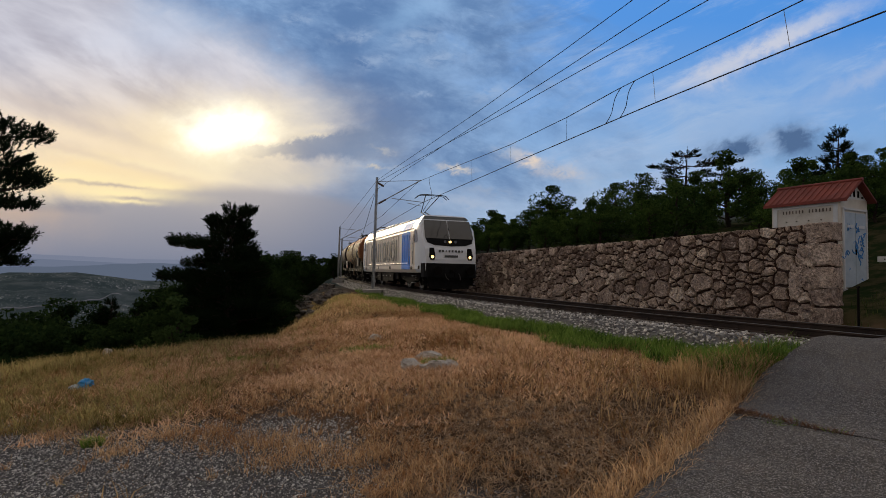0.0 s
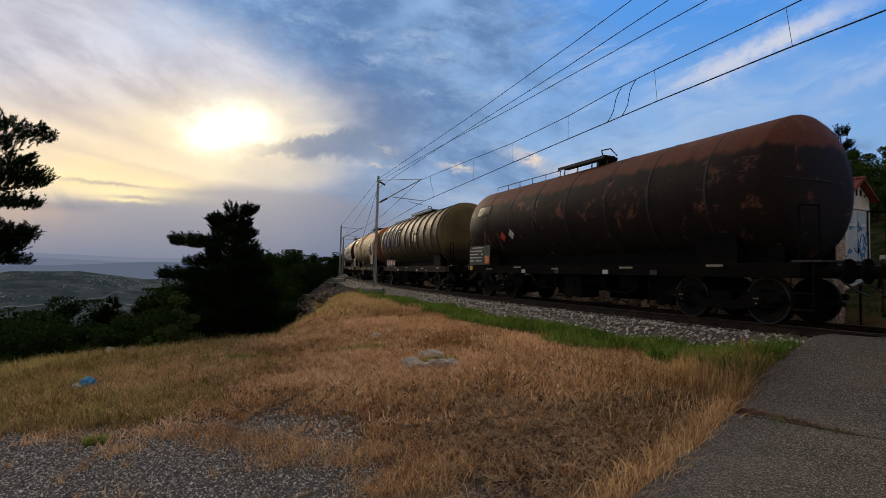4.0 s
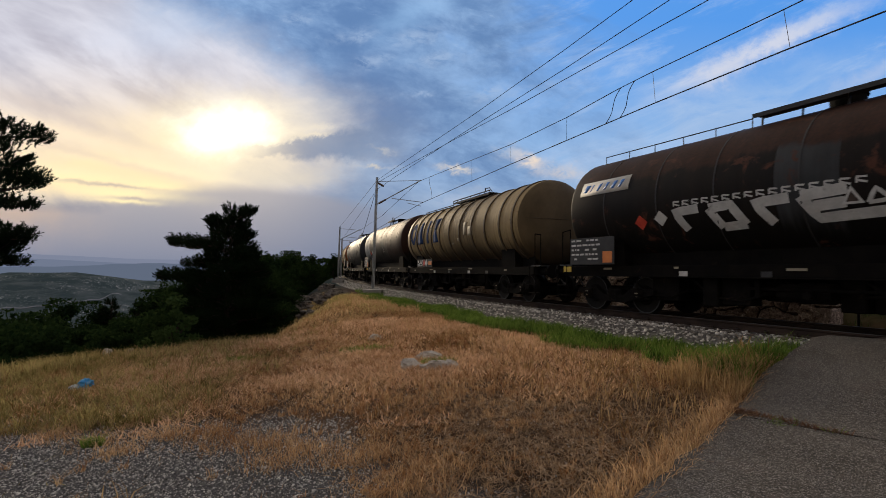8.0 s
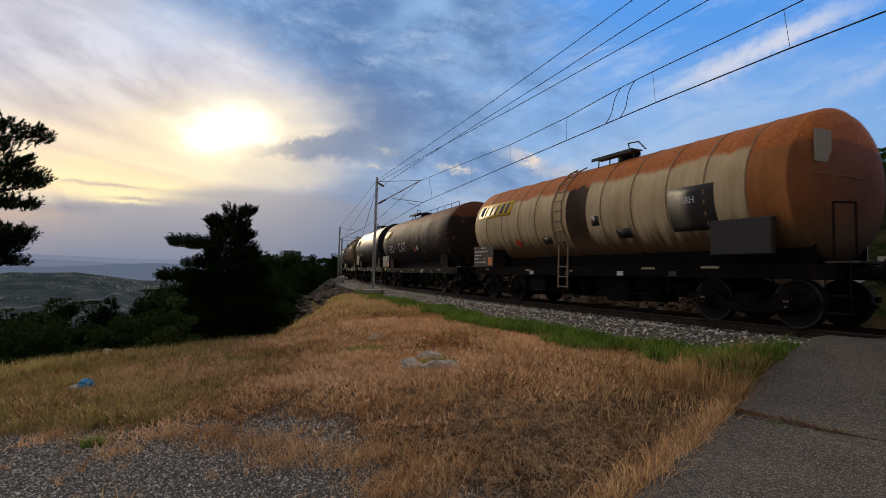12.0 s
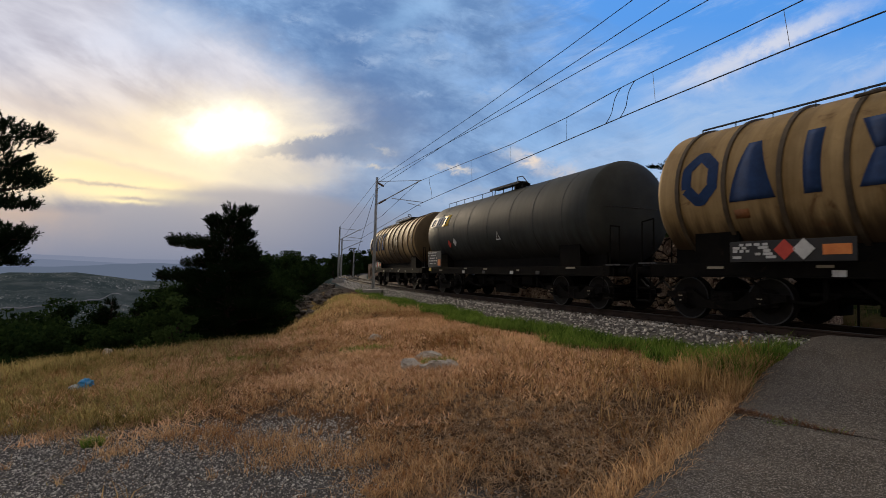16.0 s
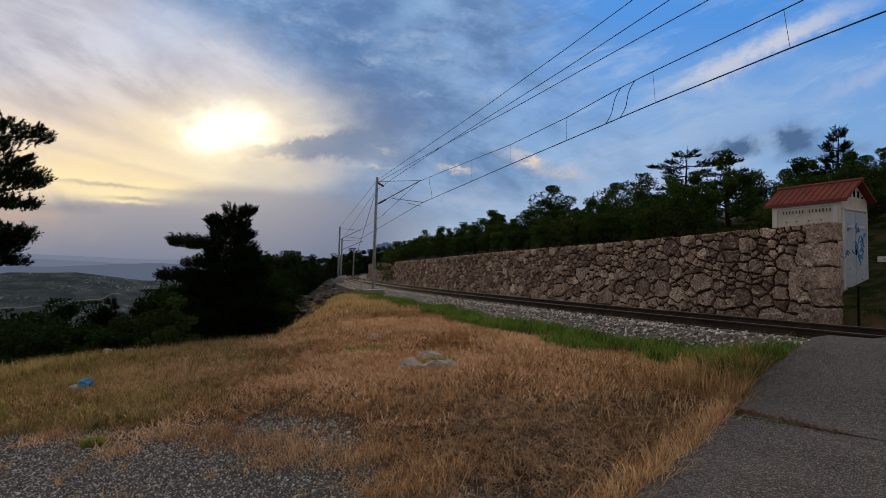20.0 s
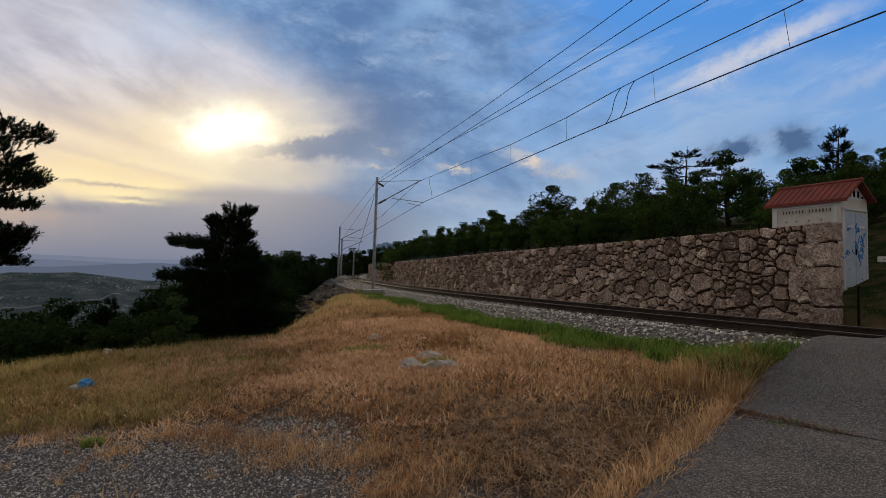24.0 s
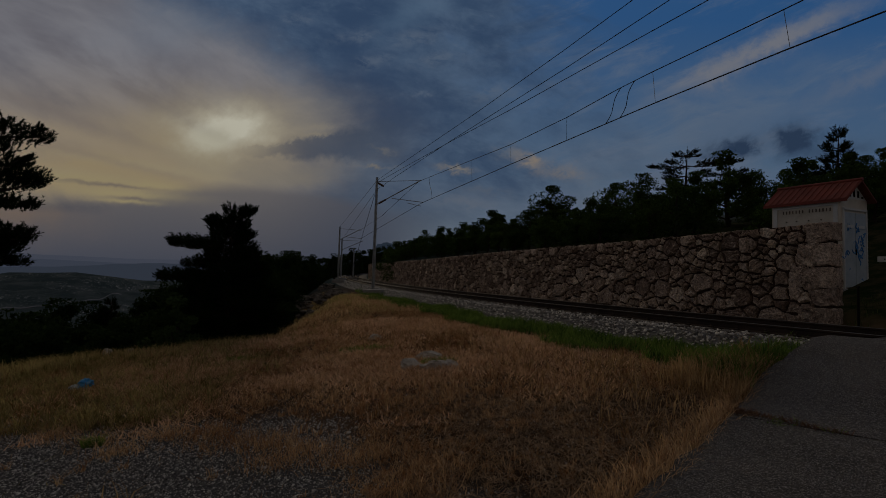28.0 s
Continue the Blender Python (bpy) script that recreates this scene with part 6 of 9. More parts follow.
    tagged(new("grass_thatch", many("grass_thatch", v, f, M["grass_thatch"], 3)), "dark matted thatch of fallen grass stalks", "grass", kind="stuff")
    # dry stalks that hang over the edge of the lane
    u = rng.uniform(-7.5, -1.6, 2600)
    w = np.interp(u, [-14, -9, -3.6, -2.3, -1.25, -0.25, 0.3], [-0.95, -0.88, -0.76, -0.75, -0.55, -0.35, -0.1]) - 0.10 + 0.10 * rng.normal(size=len(u))
    w = np.where(w > -0.70, w - 0.25, w)
    x, y = 6.6 + 0.66 * u + 0.75 * w, 8.6 + 0.75 * u - 0.66 * w
    blades("edge_grass", settle(x, y) + np.array([0, 0, 0.02]), rng.uniform(0.08, 0.26, len(x)), rng.uniform(0.002, 0.004, len(x)) * 1.3, M["grass_dry"], "dry stalks hanging over the edge of the lane", 0.75, 12)
    # taller straw along the road, the brow and the mound's foot
    x, y = scatter(52000, -15, 7.5, 4.2, 26)
    s, lat, _ = line_of(x, y)
    c = clump(x, y, 0.6)
    u = (x - 6.6) * 0.66 + (y - 8.6) * 0.75
    side = (x - 6.6) * 0.75 - (y - 8.6) * 0.66
    brow = (x < -4.2) & (y > 13.2) & (y < 15.2) & (rng.random(len(x)) < 0.9)
    left_field = (x < -5.5 + c * 3) & (y > 7.0) & (y < 15) & (rng.random(len(x)) < 0.30)
    verge = (side < -0.75) & (side > -3.2 + c) & (u > -3.8) & (u < -0.3)
    top = (lat > 4.6) & (lat < 7.5 + 2 * c) & (s > -14) & (rng.random(len(x)) < 0.5)
    keep = off_road(x, y) & (lat > 3.2) & (brow | left_field | verge | top | ((c > 0.45) & (rng.random(len(x)) < 0.3)))
    x, y, c = x[keep], y[keep], c[keep]
    tall = np.where(verge[keep], np.where((side[keep] > -1.35) & (u[keep] > -3.2), 0.46, 0.22), np.where(top[keep], 0.22, 0.24))
    h = tall * rng.uniform(0.5, 1.15, len(x)) * (1 + 0.4 * c)
    blades("straw_grass", settle(x, y), h, rng.uniform(0.0022, 0.0045, len(x)) * (1 + y / 14), M["grass_straw"], "tall pale straw grass with ripe heads", 0.34, 3, True)
    # green strip between ballast and field
    n = 76000
    s = -34 + 34.6 * rng.random(n) ** 0.7
    lat = rng.uniform(1.95, 5.2, n)
    hd = np.interp(s, S, HEAD)
    x, y = np.interp(s, S, LX) + lat * np.sin(hd), np.interp(s, S, LY) - lat * np.cos(hd)
    c = clump(x, y, 0.9)
    keep = off_road(x, y) & (lat > 2.75 - 0.6 * c - 0.65 * step(s, -4.5, -1.6)) & (lat < 4.35 + 1.1 * c - 0.2 * np.clip(-s - 20, 0, 10)) & (rng.random(n) < np.interp(s, [-34, -28, -24, -4, 1], [0.0, 0.5, 1, 1, 1]))
    x, y, c, s2, lat2 = x[keep], y[keep], c[keep], s[keep], lat[keep]
    p = settle(x, y)
    h = rng.uniform(0.10, 0.30, len(x)) * (1 + 0.5 * c) * np.where(s2 > -2.2, 1.5, 1.0)
    blades("green_grass", p, h, rng.uniform(0.003, 0.007, len(x)) * (1 + y / 20), M["grass_green"], "fresh green grass strip beside the ballast", 0.35, 4)


    # tan and yellowish tall grass over the shoulder of the mound
    n = 26000
    s = rng.uniform(-33, -12, n)
    lat = 4.0 + 6.5 * rng.random(n) ** 1.2
    hd = np.interp(s, S, HEAD)
    x, y = np.interp(s, S, LX) + lat * np.sin(hd), np.interp(s, S, LY) - lat * np.cos(hd)
    c = clump(x, y, 0.8)
    keep = rng.random(n) < np.clip(0.55 + 1.2 * c, 0.05, 1)
    x, y, c = x[keep], y[keep], c[keep]
    pick = rng.random(len(x)) < np.clip(0.25 + 0.9 * clump(x, y, 0.4) + 0.10 * (-x - 3.0), 0, 1)
    for name, who, mat, label in (("shoulder_grass", pick, "grass_tan", "yellowish tall grass on the shoulder of the mound"), ("mound_grass", ~pick, "grass_dry", "reddish dry grass tufts on the mound")):
        blades(name, settle(x[who], y[who]), rng.uniform(0.10, 0.30, who.sum()) * (1 + 0.5 * c[who]), rng.uniform(0.006, 0.012, who.sum()), M[mat], label, 0.5, 51)
    # weeds on the bank beside the hut and along the foot of the wall
    n = 9000
    s = rng.uniform(-3.6, 9.0, n)
    lat = -2.5 - 5.5 * rng.random(n) ** 1.3
    hd = np.interp(s, S, HEAD)
    x, y = np.interp(s, S, LX) + lat * np.sin(hd), np.interp(s, S, LY) - lat * np.cos(hd)
    c = clump(x, y, 1.1)
    keep = (rng.random(n) < np.clip(0.55 + 1.3 * c, 0.05, 1)) & ((s < -0.4) | (s > 4.8) | (lat < -4.6))
    x, y, c = x[keep], y[keep], c[keep]
    blades("bank_weeds", settle(x, y), rng.uniform(0.08, 0.30, len(x)) * (1 + 0.5 * c), rng.uniform(0.004, 0.009, len(x)), M["grass_weed"], "dark green weeds on the bank beside the hut", 0.5, 41)


fields()


def near_gravel():
    rng = np.random.default_rng(15)
    n = 125000
    x = rng.uniform(-8.5, 2.2, n)
    y = 2.2 + 5.7 * rng.random(n) ** 0.9
    c = np.array([0.9 * noise.noise(Vector((p * 0.9, q * 0.9, 1.3))) + 0.4 * noise.noise(Vector((p * 2.7, q * 2.7, 1.3))) for p, q in zip(x, y)])
    inside = gravel_edge(x) - y - c
    keep = (rng.random(n) < np.clip(0.7 + 1.2 * inside, 0.10, 1)) & ((x - 6.6) * 0.75 - (y - 8.6) * 0.66 < -1.1) & (rng.random(n) < step(y, 2.2, 3.9) + 0.02) & (rng.random(n) < step(np.abs(x) - 0.95 * y, 1.2, 0.2) + 0.05)
    x, y = x[keep], y[keep]
    size = 0.006 + 0.010 * rng.random(len(x)) ** 1.6
    size *= 1 + (rng.random(len(x)) > 0.985) * 1.0
    pebbles("gravel", np.stack([x, y, ground_z(x, y) + 0.002], 1), size, M["gravel_bits"], "loose grey gravel at the edge of the field")


near_gravel()


# ---- small things on the field ----
def boulder(name, at, size, label, seed, mat, group="", sink=0.25):
    """A weathered block: a ball cut by several flat faces, then roughened at two scales."""
    rnd = random.Random(seed)
    bm = bmesh.new()
    bmesh.ops.create_icosphere(bm, subdivisions=4, radius=1.0)
    cuts = [(Vector((rnd.uniform(-1, 1), rnd.uniform(-1, 1), rnd.uniform(-0.5, 1.0))).normalized(), rnd.uniform(0.55, 0.80)) for _ in range(9)] + [(Vector((0.1, 0.05, 1)).normalized(), 0.62)]
    for v in bm.verts:
        p = v.co.copy()
        for face, far in cuts:
            d = face.dot(p)
            if d > far:
                p -= face * (d - far) * 0.92
        p *= 1 + 0.16 * noise.noise(v.co * 2.1 + Vector((seed, 0, 0))) + 0.16 * noise.noise(v.co * 5 + Vector((0, seed, 0))) + 0.10 * noise.noise(v.co * 12 + Vector((0, 0, seed)))
        v.co = Vector((p.x * size[0], p.y * size[1], p.z * size[2]))
    ob = new(name, shared_mesh(name, bm, mat))
    ob.matrix_world = pose(at[0], at[1], gz(at[0], at[1]) + size[2] * sink, 0, 0, rnd.uniform(-25, 25))
    return tagged(ob, label, "rock", group)


def shared_mesh(name, bm, mat):
    me = bpy.data.meshes.new(name)
    bm.to_mesh(me)
    bm.free()
    me.materials.append(mat)
    return me


M["bank_rock"] = material("bank_rock", (0.12, 0.10, 0.085), (0.34, 0.30, 0.26), 0.95, 0, 2.5, 14, 1.0, 0.08, 0.7, stain=(0.06, 0.055, 0.045), stain_at=(0.5, 0.66), stain_scale=3, spec=0.1)
M["pale_rock"] = material("pale_rock", (0.44, 0.40, 0.34), (0.82, 0.76, 0.67), 0.9, 0, 5, 30, 1.0, 0.03, 0.6, stain=(0.16, 0.14, 0.11), stain_at=(0.55, 0.7), stain_scale=4)
for i, (x, y, a, b, h) in enumerate(((-0.52, 9.05, 0.22, 0.16, 0.17), (-0.02, 8.85, 0.30, 0.15, 0.15), (0.20, 8.95, 0.13, 0.12, 0.12), (-0.22, 9.75, 0.30, 0.15, 0.16), (-8.9, 13.9, 0.12, 0.11, 0.22), (-8.25, 13.9, 0.10, 0.10, 0.18), (-1.6, 12.6, 0.16, 0.12, 0.12))):
    boulder("rock", (x, y), (a * 1.1, b * 1.1, h * 0.95), "pale limestone rock in the dry grass", 3 + i, M["pale_rock"], "field rocks", 0.35)
heap = random.Random(77)
for i in range(34):
    s, lat = heap.uniform(-43, -25.5), heap.uniform(3.9, 6.6)
    r = heap.uniform(0.20, 0.52) * (0.8 + 0.012 * abs(s))
    q = on_line(s, lat)
    boulder("rock", (q.x, q.y), (r * heap.uniform(0.9, 1.4), r, r * heap.uniform(0.5, 0.8)), "grey rock on the edge of the embankment", 20 + i, M["bank_rock"], "embankment rocks", 0.3)


def litter_bag():
    blue = material("blue_plastic", (0.03, 0.26, 0.55), (0.08, 0.38, 0.66), 0.35, 0, 8, 40, 0.3, 0.01, 0.2)
    pale = material("pale_plastic", (0.45, 0.55, 0.62), (0.6, 0.68, 0.72), 0.4, 0, 8, 40, 0.3, 0.01, 0.2)
    b = thing("litter_bag", "crumpled blue and white plastic bag in the grass", "plastic bag", pose(-6.1, 9.0, gz(-6.1, 9.0), 0, 0, 20))
    for name, off, size, mat, seed in (("bag", (0, 0, 0.10), (0.13, 0.10, 0.09), blue, 51), ("torn_flap", (-0.13, -0.05, 0.06), (0.09, 0.08, 0.05), pale, 52)):
        bm = bmesh.new()
        bmesh.ops.create_icosphere(bm, subdivisions=3, radius=1.0)
        for v in bm.verts:
            k = 1 + 0.5 * noise.noise(v.co * 2.2 + Vector((seed, 0, 0)))
            v.co = Vector((v.co.x * size[0] * k + off[0], v.co.y * size[1] * k + off[1], v.co.z * size[2] * k + off[2]))
        part(name, bm, mat, b)


litter_bag()


def tufts():
    rng = np.random.default_rng(33)
    pts, hs = [], []
    for x, y, r, n in ((-1.7, 11.1, 0.35, 420), (-1.35, 11.2, 0.22, 200), (-4.2, 10.9, 0.22, 220), (-3.9, 5.9, 0.09, 120), (-0.05, 9.35, 0.22, 320), (-0.3, 9.2, 0.1, 60), (3.75, 5.75, 0.12, 120), (4.1, 5.45, 0.06, 50), (6.0, 8.75, 0.14, 160), (5.75, 8.55, 0.16, 160)):
        a, d = rng.uniform(0, 6.28, n), r * rng.random(n) ** 0.5
        px, py = x + d * np.cos(a) * 1.4, y + d * np.sin(a) * 0.7
        pts.append(np.stack([px, py, ground_z(px, py) - 0.01], 1))
        hs.append(rng.uniform(0.06, 0.16, n) * (2.6 if x > 5 else 1.0))
    pts, hs = np.concatenate(pts), np.concatenate(hs)
    blades("green_tufts", pts, hs, np.full(len(pts), 0.006), M["grass_green"], "small green weed tufts in the dry field", 0.5, 8)


tufts()


def crack_weeds():
    """Reddish creeping weed in the joint of the asphalt."""
    rng = np.random.default_rng(44)
    n = 700
    w = -0.74 + 1.1 * rng.random(n) ** 2.2
    u = -4.045 + rng.normal(0, 0.05, n) * (0.4 + 0.6 * step(w, 0.4, -0.5)) + 0.12 * step(w, 0.3, -0.6)
    z = np.interp(u, [-14, -9, -5, -3.2], [-0.85, -0.8, -0.74, -0.60]) + 0.025
    p = np.stack([6.6 + 0.66 * u + 0.75 * w, 8.6 + 0.75 * u - 0.66 * w, z], 1)
    blades("crack_weed", p, rng.uniform(0.02, 0.07, n), rng.uniform(0.002, 0.005, n), leafy("crack_weed", (0.10, 0.050, 0.035), (0.30, 0.19, 0.12), 0.2, 3.0), "reddish weed growing in the joint of the lane", 0.9, 9)


crack_weeds()


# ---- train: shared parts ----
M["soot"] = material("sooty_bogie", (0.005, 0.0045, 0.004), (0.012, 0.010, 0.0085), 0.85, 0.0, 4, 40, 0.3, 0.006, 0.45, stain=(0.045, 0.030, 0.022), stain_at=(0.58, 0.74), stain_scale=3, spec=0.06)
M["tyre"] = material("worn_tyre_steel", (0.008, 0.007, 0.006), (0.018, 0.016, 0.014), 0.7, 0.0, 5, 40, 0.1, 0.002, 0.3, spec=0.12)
M["plate_white_dim"] = material("faded_notice", (0.30, 0.26, 0.18), (0.38, 0.33, 0.24), 0.7, 0, 6, 30, 0, 0.01, 0.4)
M["tyre_edge"] = material("polished_wheel_edge", (0.028, 0.028, 0.028), (0.06, 0.059, 0.057), 0.5, 0.2, 5, 40, 0, 0.002, 0.2)
M["plate_white"] = material("plate_white", (0.55, 0.54, 0.50), (0.68, 0.67, 0.63), 0.6, 0, 5, 50, 0, 0.01, 0.3)
M["plate_orange"] = material("plate_orange", (0.70, 0.20, 0.04), (0.80, 0.27, 0.06), 0.5, 0, 5, 50, 0, 0.01, 0.25)
M["plate_red"] = material("plate_red", (0.55, 0.05, 0.03), (0.65, 0.08, 0.04), 0.5, 0, 5, 50, 0, 0.01, 0.25)
M["plate_yellow"] = material("plate_yellow", (0.66, 0.44, 0.05), (0.78, 0.54, 0.09), 0.5, 0, 5, 50, 0, 0.01, 0.25)
M["plate_orange_dim"] = material("faded_orange", (0.26, 0.10, 0.03), (0.34, 0.14, 0.05), 0.7, 0, 6, 30, 0, 0.01, 0.4)
M["mark_blue"] = material("mark_blue", (0.010, 0.030, 0.092), (0.018, 0.048, 0.135), 0.9, 0, 5, 50, 0, 0.01, 0.25)
M["board_black"] = material("board_black", (0.018, 0.018, 0.018), (0.035, 0.034, 0.032), 0.55, 0, 5, 50, 0.1, 0.01, 0.3)
M["board_brown"] = material("board_brown", (0.055, 0.038, 0.030), (0.085, 0.060, 0.045), 0.65, 0, 5, 50, 0.1, 0.01, 0.3)
M["spray_white"] = material("spray_white", (0.50, 0.49, 0.46), (0.66, 0.65, 0.61), 0.7, 0, 3, 25, 0, 0.01, 0.4, stain=(0.22, 0.20, 0.18), stain_at=(0.55, 0.75), stain_scale=3)
M["spray_yellow"] = material("spray_yellow", (0.45, 0.42, 0.10), (0.55, 0.50, 0.16), 0.7)
M["grating"] = material("walkway_steel", (0.035, 0.035, 0.036), (0.07, 0.07, 0.07), 0.7, 0.2, 4, 40, 0.2, 0.004, 0.3)


def shared(name, bm, mat, smooth=False):
    me = bpy.data.meshes.new(name)
    bm.to_mesh(me)
    bm.free()
    me.materials.append(mat)
    if smooth:
        me.polygons.foreach_set("use_smooth", [True] * len(me.polygons))
    return me


def wheel_meshes(r, rim_mat):
    """Pieces of one wheel on its outer side, and the axle (along y)."""
    def hoop(r0, r1, y0, y1, k, mat, name):
        verts, faces = [], []
        for i in range(k):
            a = i * 2 * math.pi / k
            for rr, yy in ((r0, y0), (r1, y0), (r1, y1), (r0, y1)):
                verts.append((math.cos(a) * rr, yy, math.sin(a) * rr))
        for i in range(k):
            for j in range(4):
                a, b = i * 4 + j, i * 4 + (j + 1) % 4
                c, d = (a + 4) % (4 * k), (b + 4) % (4 * k)
                faces.append((a, b, d, c))
        return mesh_of(name, verts, faces, mat)
    bm = bmesh.new()
    rod(bm, (0, -0.83, 0), (0, -0.70, 0), r, n=32)
    tyre = shared("wheel", bm, M["tyre"])
    flange = hoop(r - 0.1, r + 0.03, -0.70, -0.67, 32, M["tyre"], "flange")
    bm = bmesh.new()
    rod(bm, (0, -0.848, 0), (0, -0.83, 0), r * 0.55, n=20)
    disc = shared("hub", bm, M["soot"])
    out = [("wheel", tyre), ("flange", flange), ("hub", disc)]
    edge_ring = hoop(r - 0.022, r + 0.001, -0.842, -0.829, 40, M["tyre_edge"], "wheel_edge")
    out.append(("wheel_edge", edge_ring))
    if rim_mat:
        out.append(("rim", hoop(r * 0.64, r * 0.86, -0.845, -0.831, 40, rim_mat, "rim")))
        bm = bmesh.new()
        for i in range(14):
            a = i * 2 * math.pi / 14
            rod(bm, (math.cos(a) * r * 0.76, -0.85, math.sin(a) * r * 0.76), (math.cos(a) * r * 0.76, -0.84, math.sin(a) * r * 0.76), r * 0.04, n=6)
        out.append(("rim_bolts", shared("rim_bolts", bm, M["soot"])))
    bm = bmesh.new()
    rod(bm, (0, -0.7, 0), (0, 0.7, 0), 0.085, n=12)
    return out, shared("axle", bm, M["soot"])


def bogie_mesh(base, r):
    bm = bmesh.new()
    for side in (-1, 1):
        y = side * 1.02
        slab(bm, [(-base / 2 - 0.45, r + 0.02), (-base / 2 - 0.45, r + 0.14), (-base / 2 + 0.25, r + 0.18), (-0.35, r - 0.02 + 0.0), (0.35, r - 0.02), (base / 2 - 0.25, r + 0.18), (base / 2 + 0.45, r + 0.14), (base / 2 + 0.45, r + 0.02), (base / 2 + 0.2, r - 0.02), (0.45, r - 0.20), (-0.45, r - 0.20), (-base / 2 - 0.2, r - 0.02)], y - 0.06, y + 0.06, "y")
        for x in (-base / 2, base / 2):
            box(bm, (x, y + side * 0.02, r), (0.26, 0.20, 0.28), 0.03)
            rod(bm, (x, y + side * 0.12, r), (x, y + side * 0.15, r), 0.09, n=10)
            for dx in (-0.2, 0.2):
                for k in range(4):
                    rod(bm, (x + dx, y, r - 0.1 + k * 0.06), (x + dx, y, r - 0.07 + k * 0.06), 0.075, n=8)
        for x in (-0.12, 0.12):
            for k in range(4):
                rod(bm, (x, y, r - 0.16 + k * 0.07), (x, y, r - 0.125 + k * 0.07), 0.085, n=8)
    box(bm, (0, 0, r + 0.05), (0.5, 2.1, 0.22), 0.03)
    # block added between the wheels to keep light out of the bogie
    box(bm, (0, 0, r - 0.02), (base - 0.5, 1.1, 0.46), 0.04)
    for x in (-base / 2 - 0.48, base / 2 + 0.48):
        box(bm, (x, 0, r - 0.05), (0.08, 1.7, 0.09), 0.01)
    for x in (-base / 2 + 0.5, base / 2 - 0.5):
        for side in (-1, 1):
            box(bm, (x, side * 0.76, r - 0.02), (0.08, 0.1, 0.34), 0.01)
    caps = bmesh.new()
    for x in (-base / 2, base / 2):
        for dx, dz in ((-0.03, 0.05), (0.03, 0.05), (0.0, -0.05)):
            rod(caps, (x + dx, -1.165, r + dz), (x + dx, -1.19, r + dz), 0.016, n=6)
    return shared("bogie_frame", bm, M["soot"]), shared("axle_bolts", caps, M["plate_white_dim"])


WAGON_WHEEL = wheel_meshes(0.46, None)
WAGON_BOGIE = bogie_mesh(1.8, 0.46)
ENGINE_RIM = material("white_rim_paint", (0.30, 0.28, 0.25), (0.46, 0.43, 0.39), 0.6, 0, 5, 40, 0.1, 0.003, 0.3)
ENGINE_WHEEL = wheel_meshes(0.625, ENGINE_RIM)
ENGINE_BOGIE = bogie_mesh(2.6, 0.625)
ROLLING = []


def running_gear(vehicle, pivots, base, r, bogie, wheel, centre):
    for px in pivots:
        frame_of = part("bogie", bogie[0], None, vehicle, "sooty steel bogie frame", Matrix.Translation((px, 0, 0)))
        part("axle_bolts", bogie[1], None, frame_of)["kind"] = "stuff"
        for dx in (-base / 2, base / 2):
            ws = part("wheelset", wheel[1], None, vehicle, "", Matrix.Translation((px + dx, 0, r)))
            for name, me in wheel[0]:
                for turn in (0.0, math.pi):
                    ob = part(name, me, None, ws, "", Matrix.Rotation(turn, 4, "Z"))
                    if name == "rim_bolts":
                        ob["kind"] = "stuff"
            ROLLING.append((ws, px + dx, r, centre))


def buffers(vehicle, x_end, z=1.06):
    for e in (-1, 1):
        for y in (-0.875, 0.875):
            bm = bmesh.new()
            rod(bm, (e * (x_end - 0.55), y, z), (e * (x_end - 0.25), y, z), 0.13, n=12)
            rod(bm, (e * (x_end - 0.25), y, z), (e * (x_end - 0.05), y, z), 0.09, n=12)
            rod(bm, (e * (x_end - 0.05), y, z), (e * x_end, y, z), 0.22, n=16)
            part("buffer", bm, M["black_frame"], vehicle)
        bm = bmesh.new()
        box(bm, (e * (x_end - 0.35), 0, z - 0.02), (0.3, 0.12, 0.16), 0.02)
        bent(bm, [(e * (x_end - 0.2), 0, z), (e * (x_end + 0.02), 0, z - 0.05), (e * (x_end - 0.02), 0, z - 0.30)], 0.035)
        part("coupler", bm, M["black_frame"], vehicle)
        for y in (-0.35, 0.4):
            bm = bmesh.new()
            bent(bm, [(e * (x_end - 0.5), y, z - 0.1), (e * (x_end - 0.2), y, z - 0.35), (e * (x_end - 0.02), y * 0.8, z - 0.45)], 0.025)
            part("brake_hose", bm, M["board_black"], vehicle)


# ---- tank wagons ----
R, ZC, HALF = 1.505, 2.775, 6.15


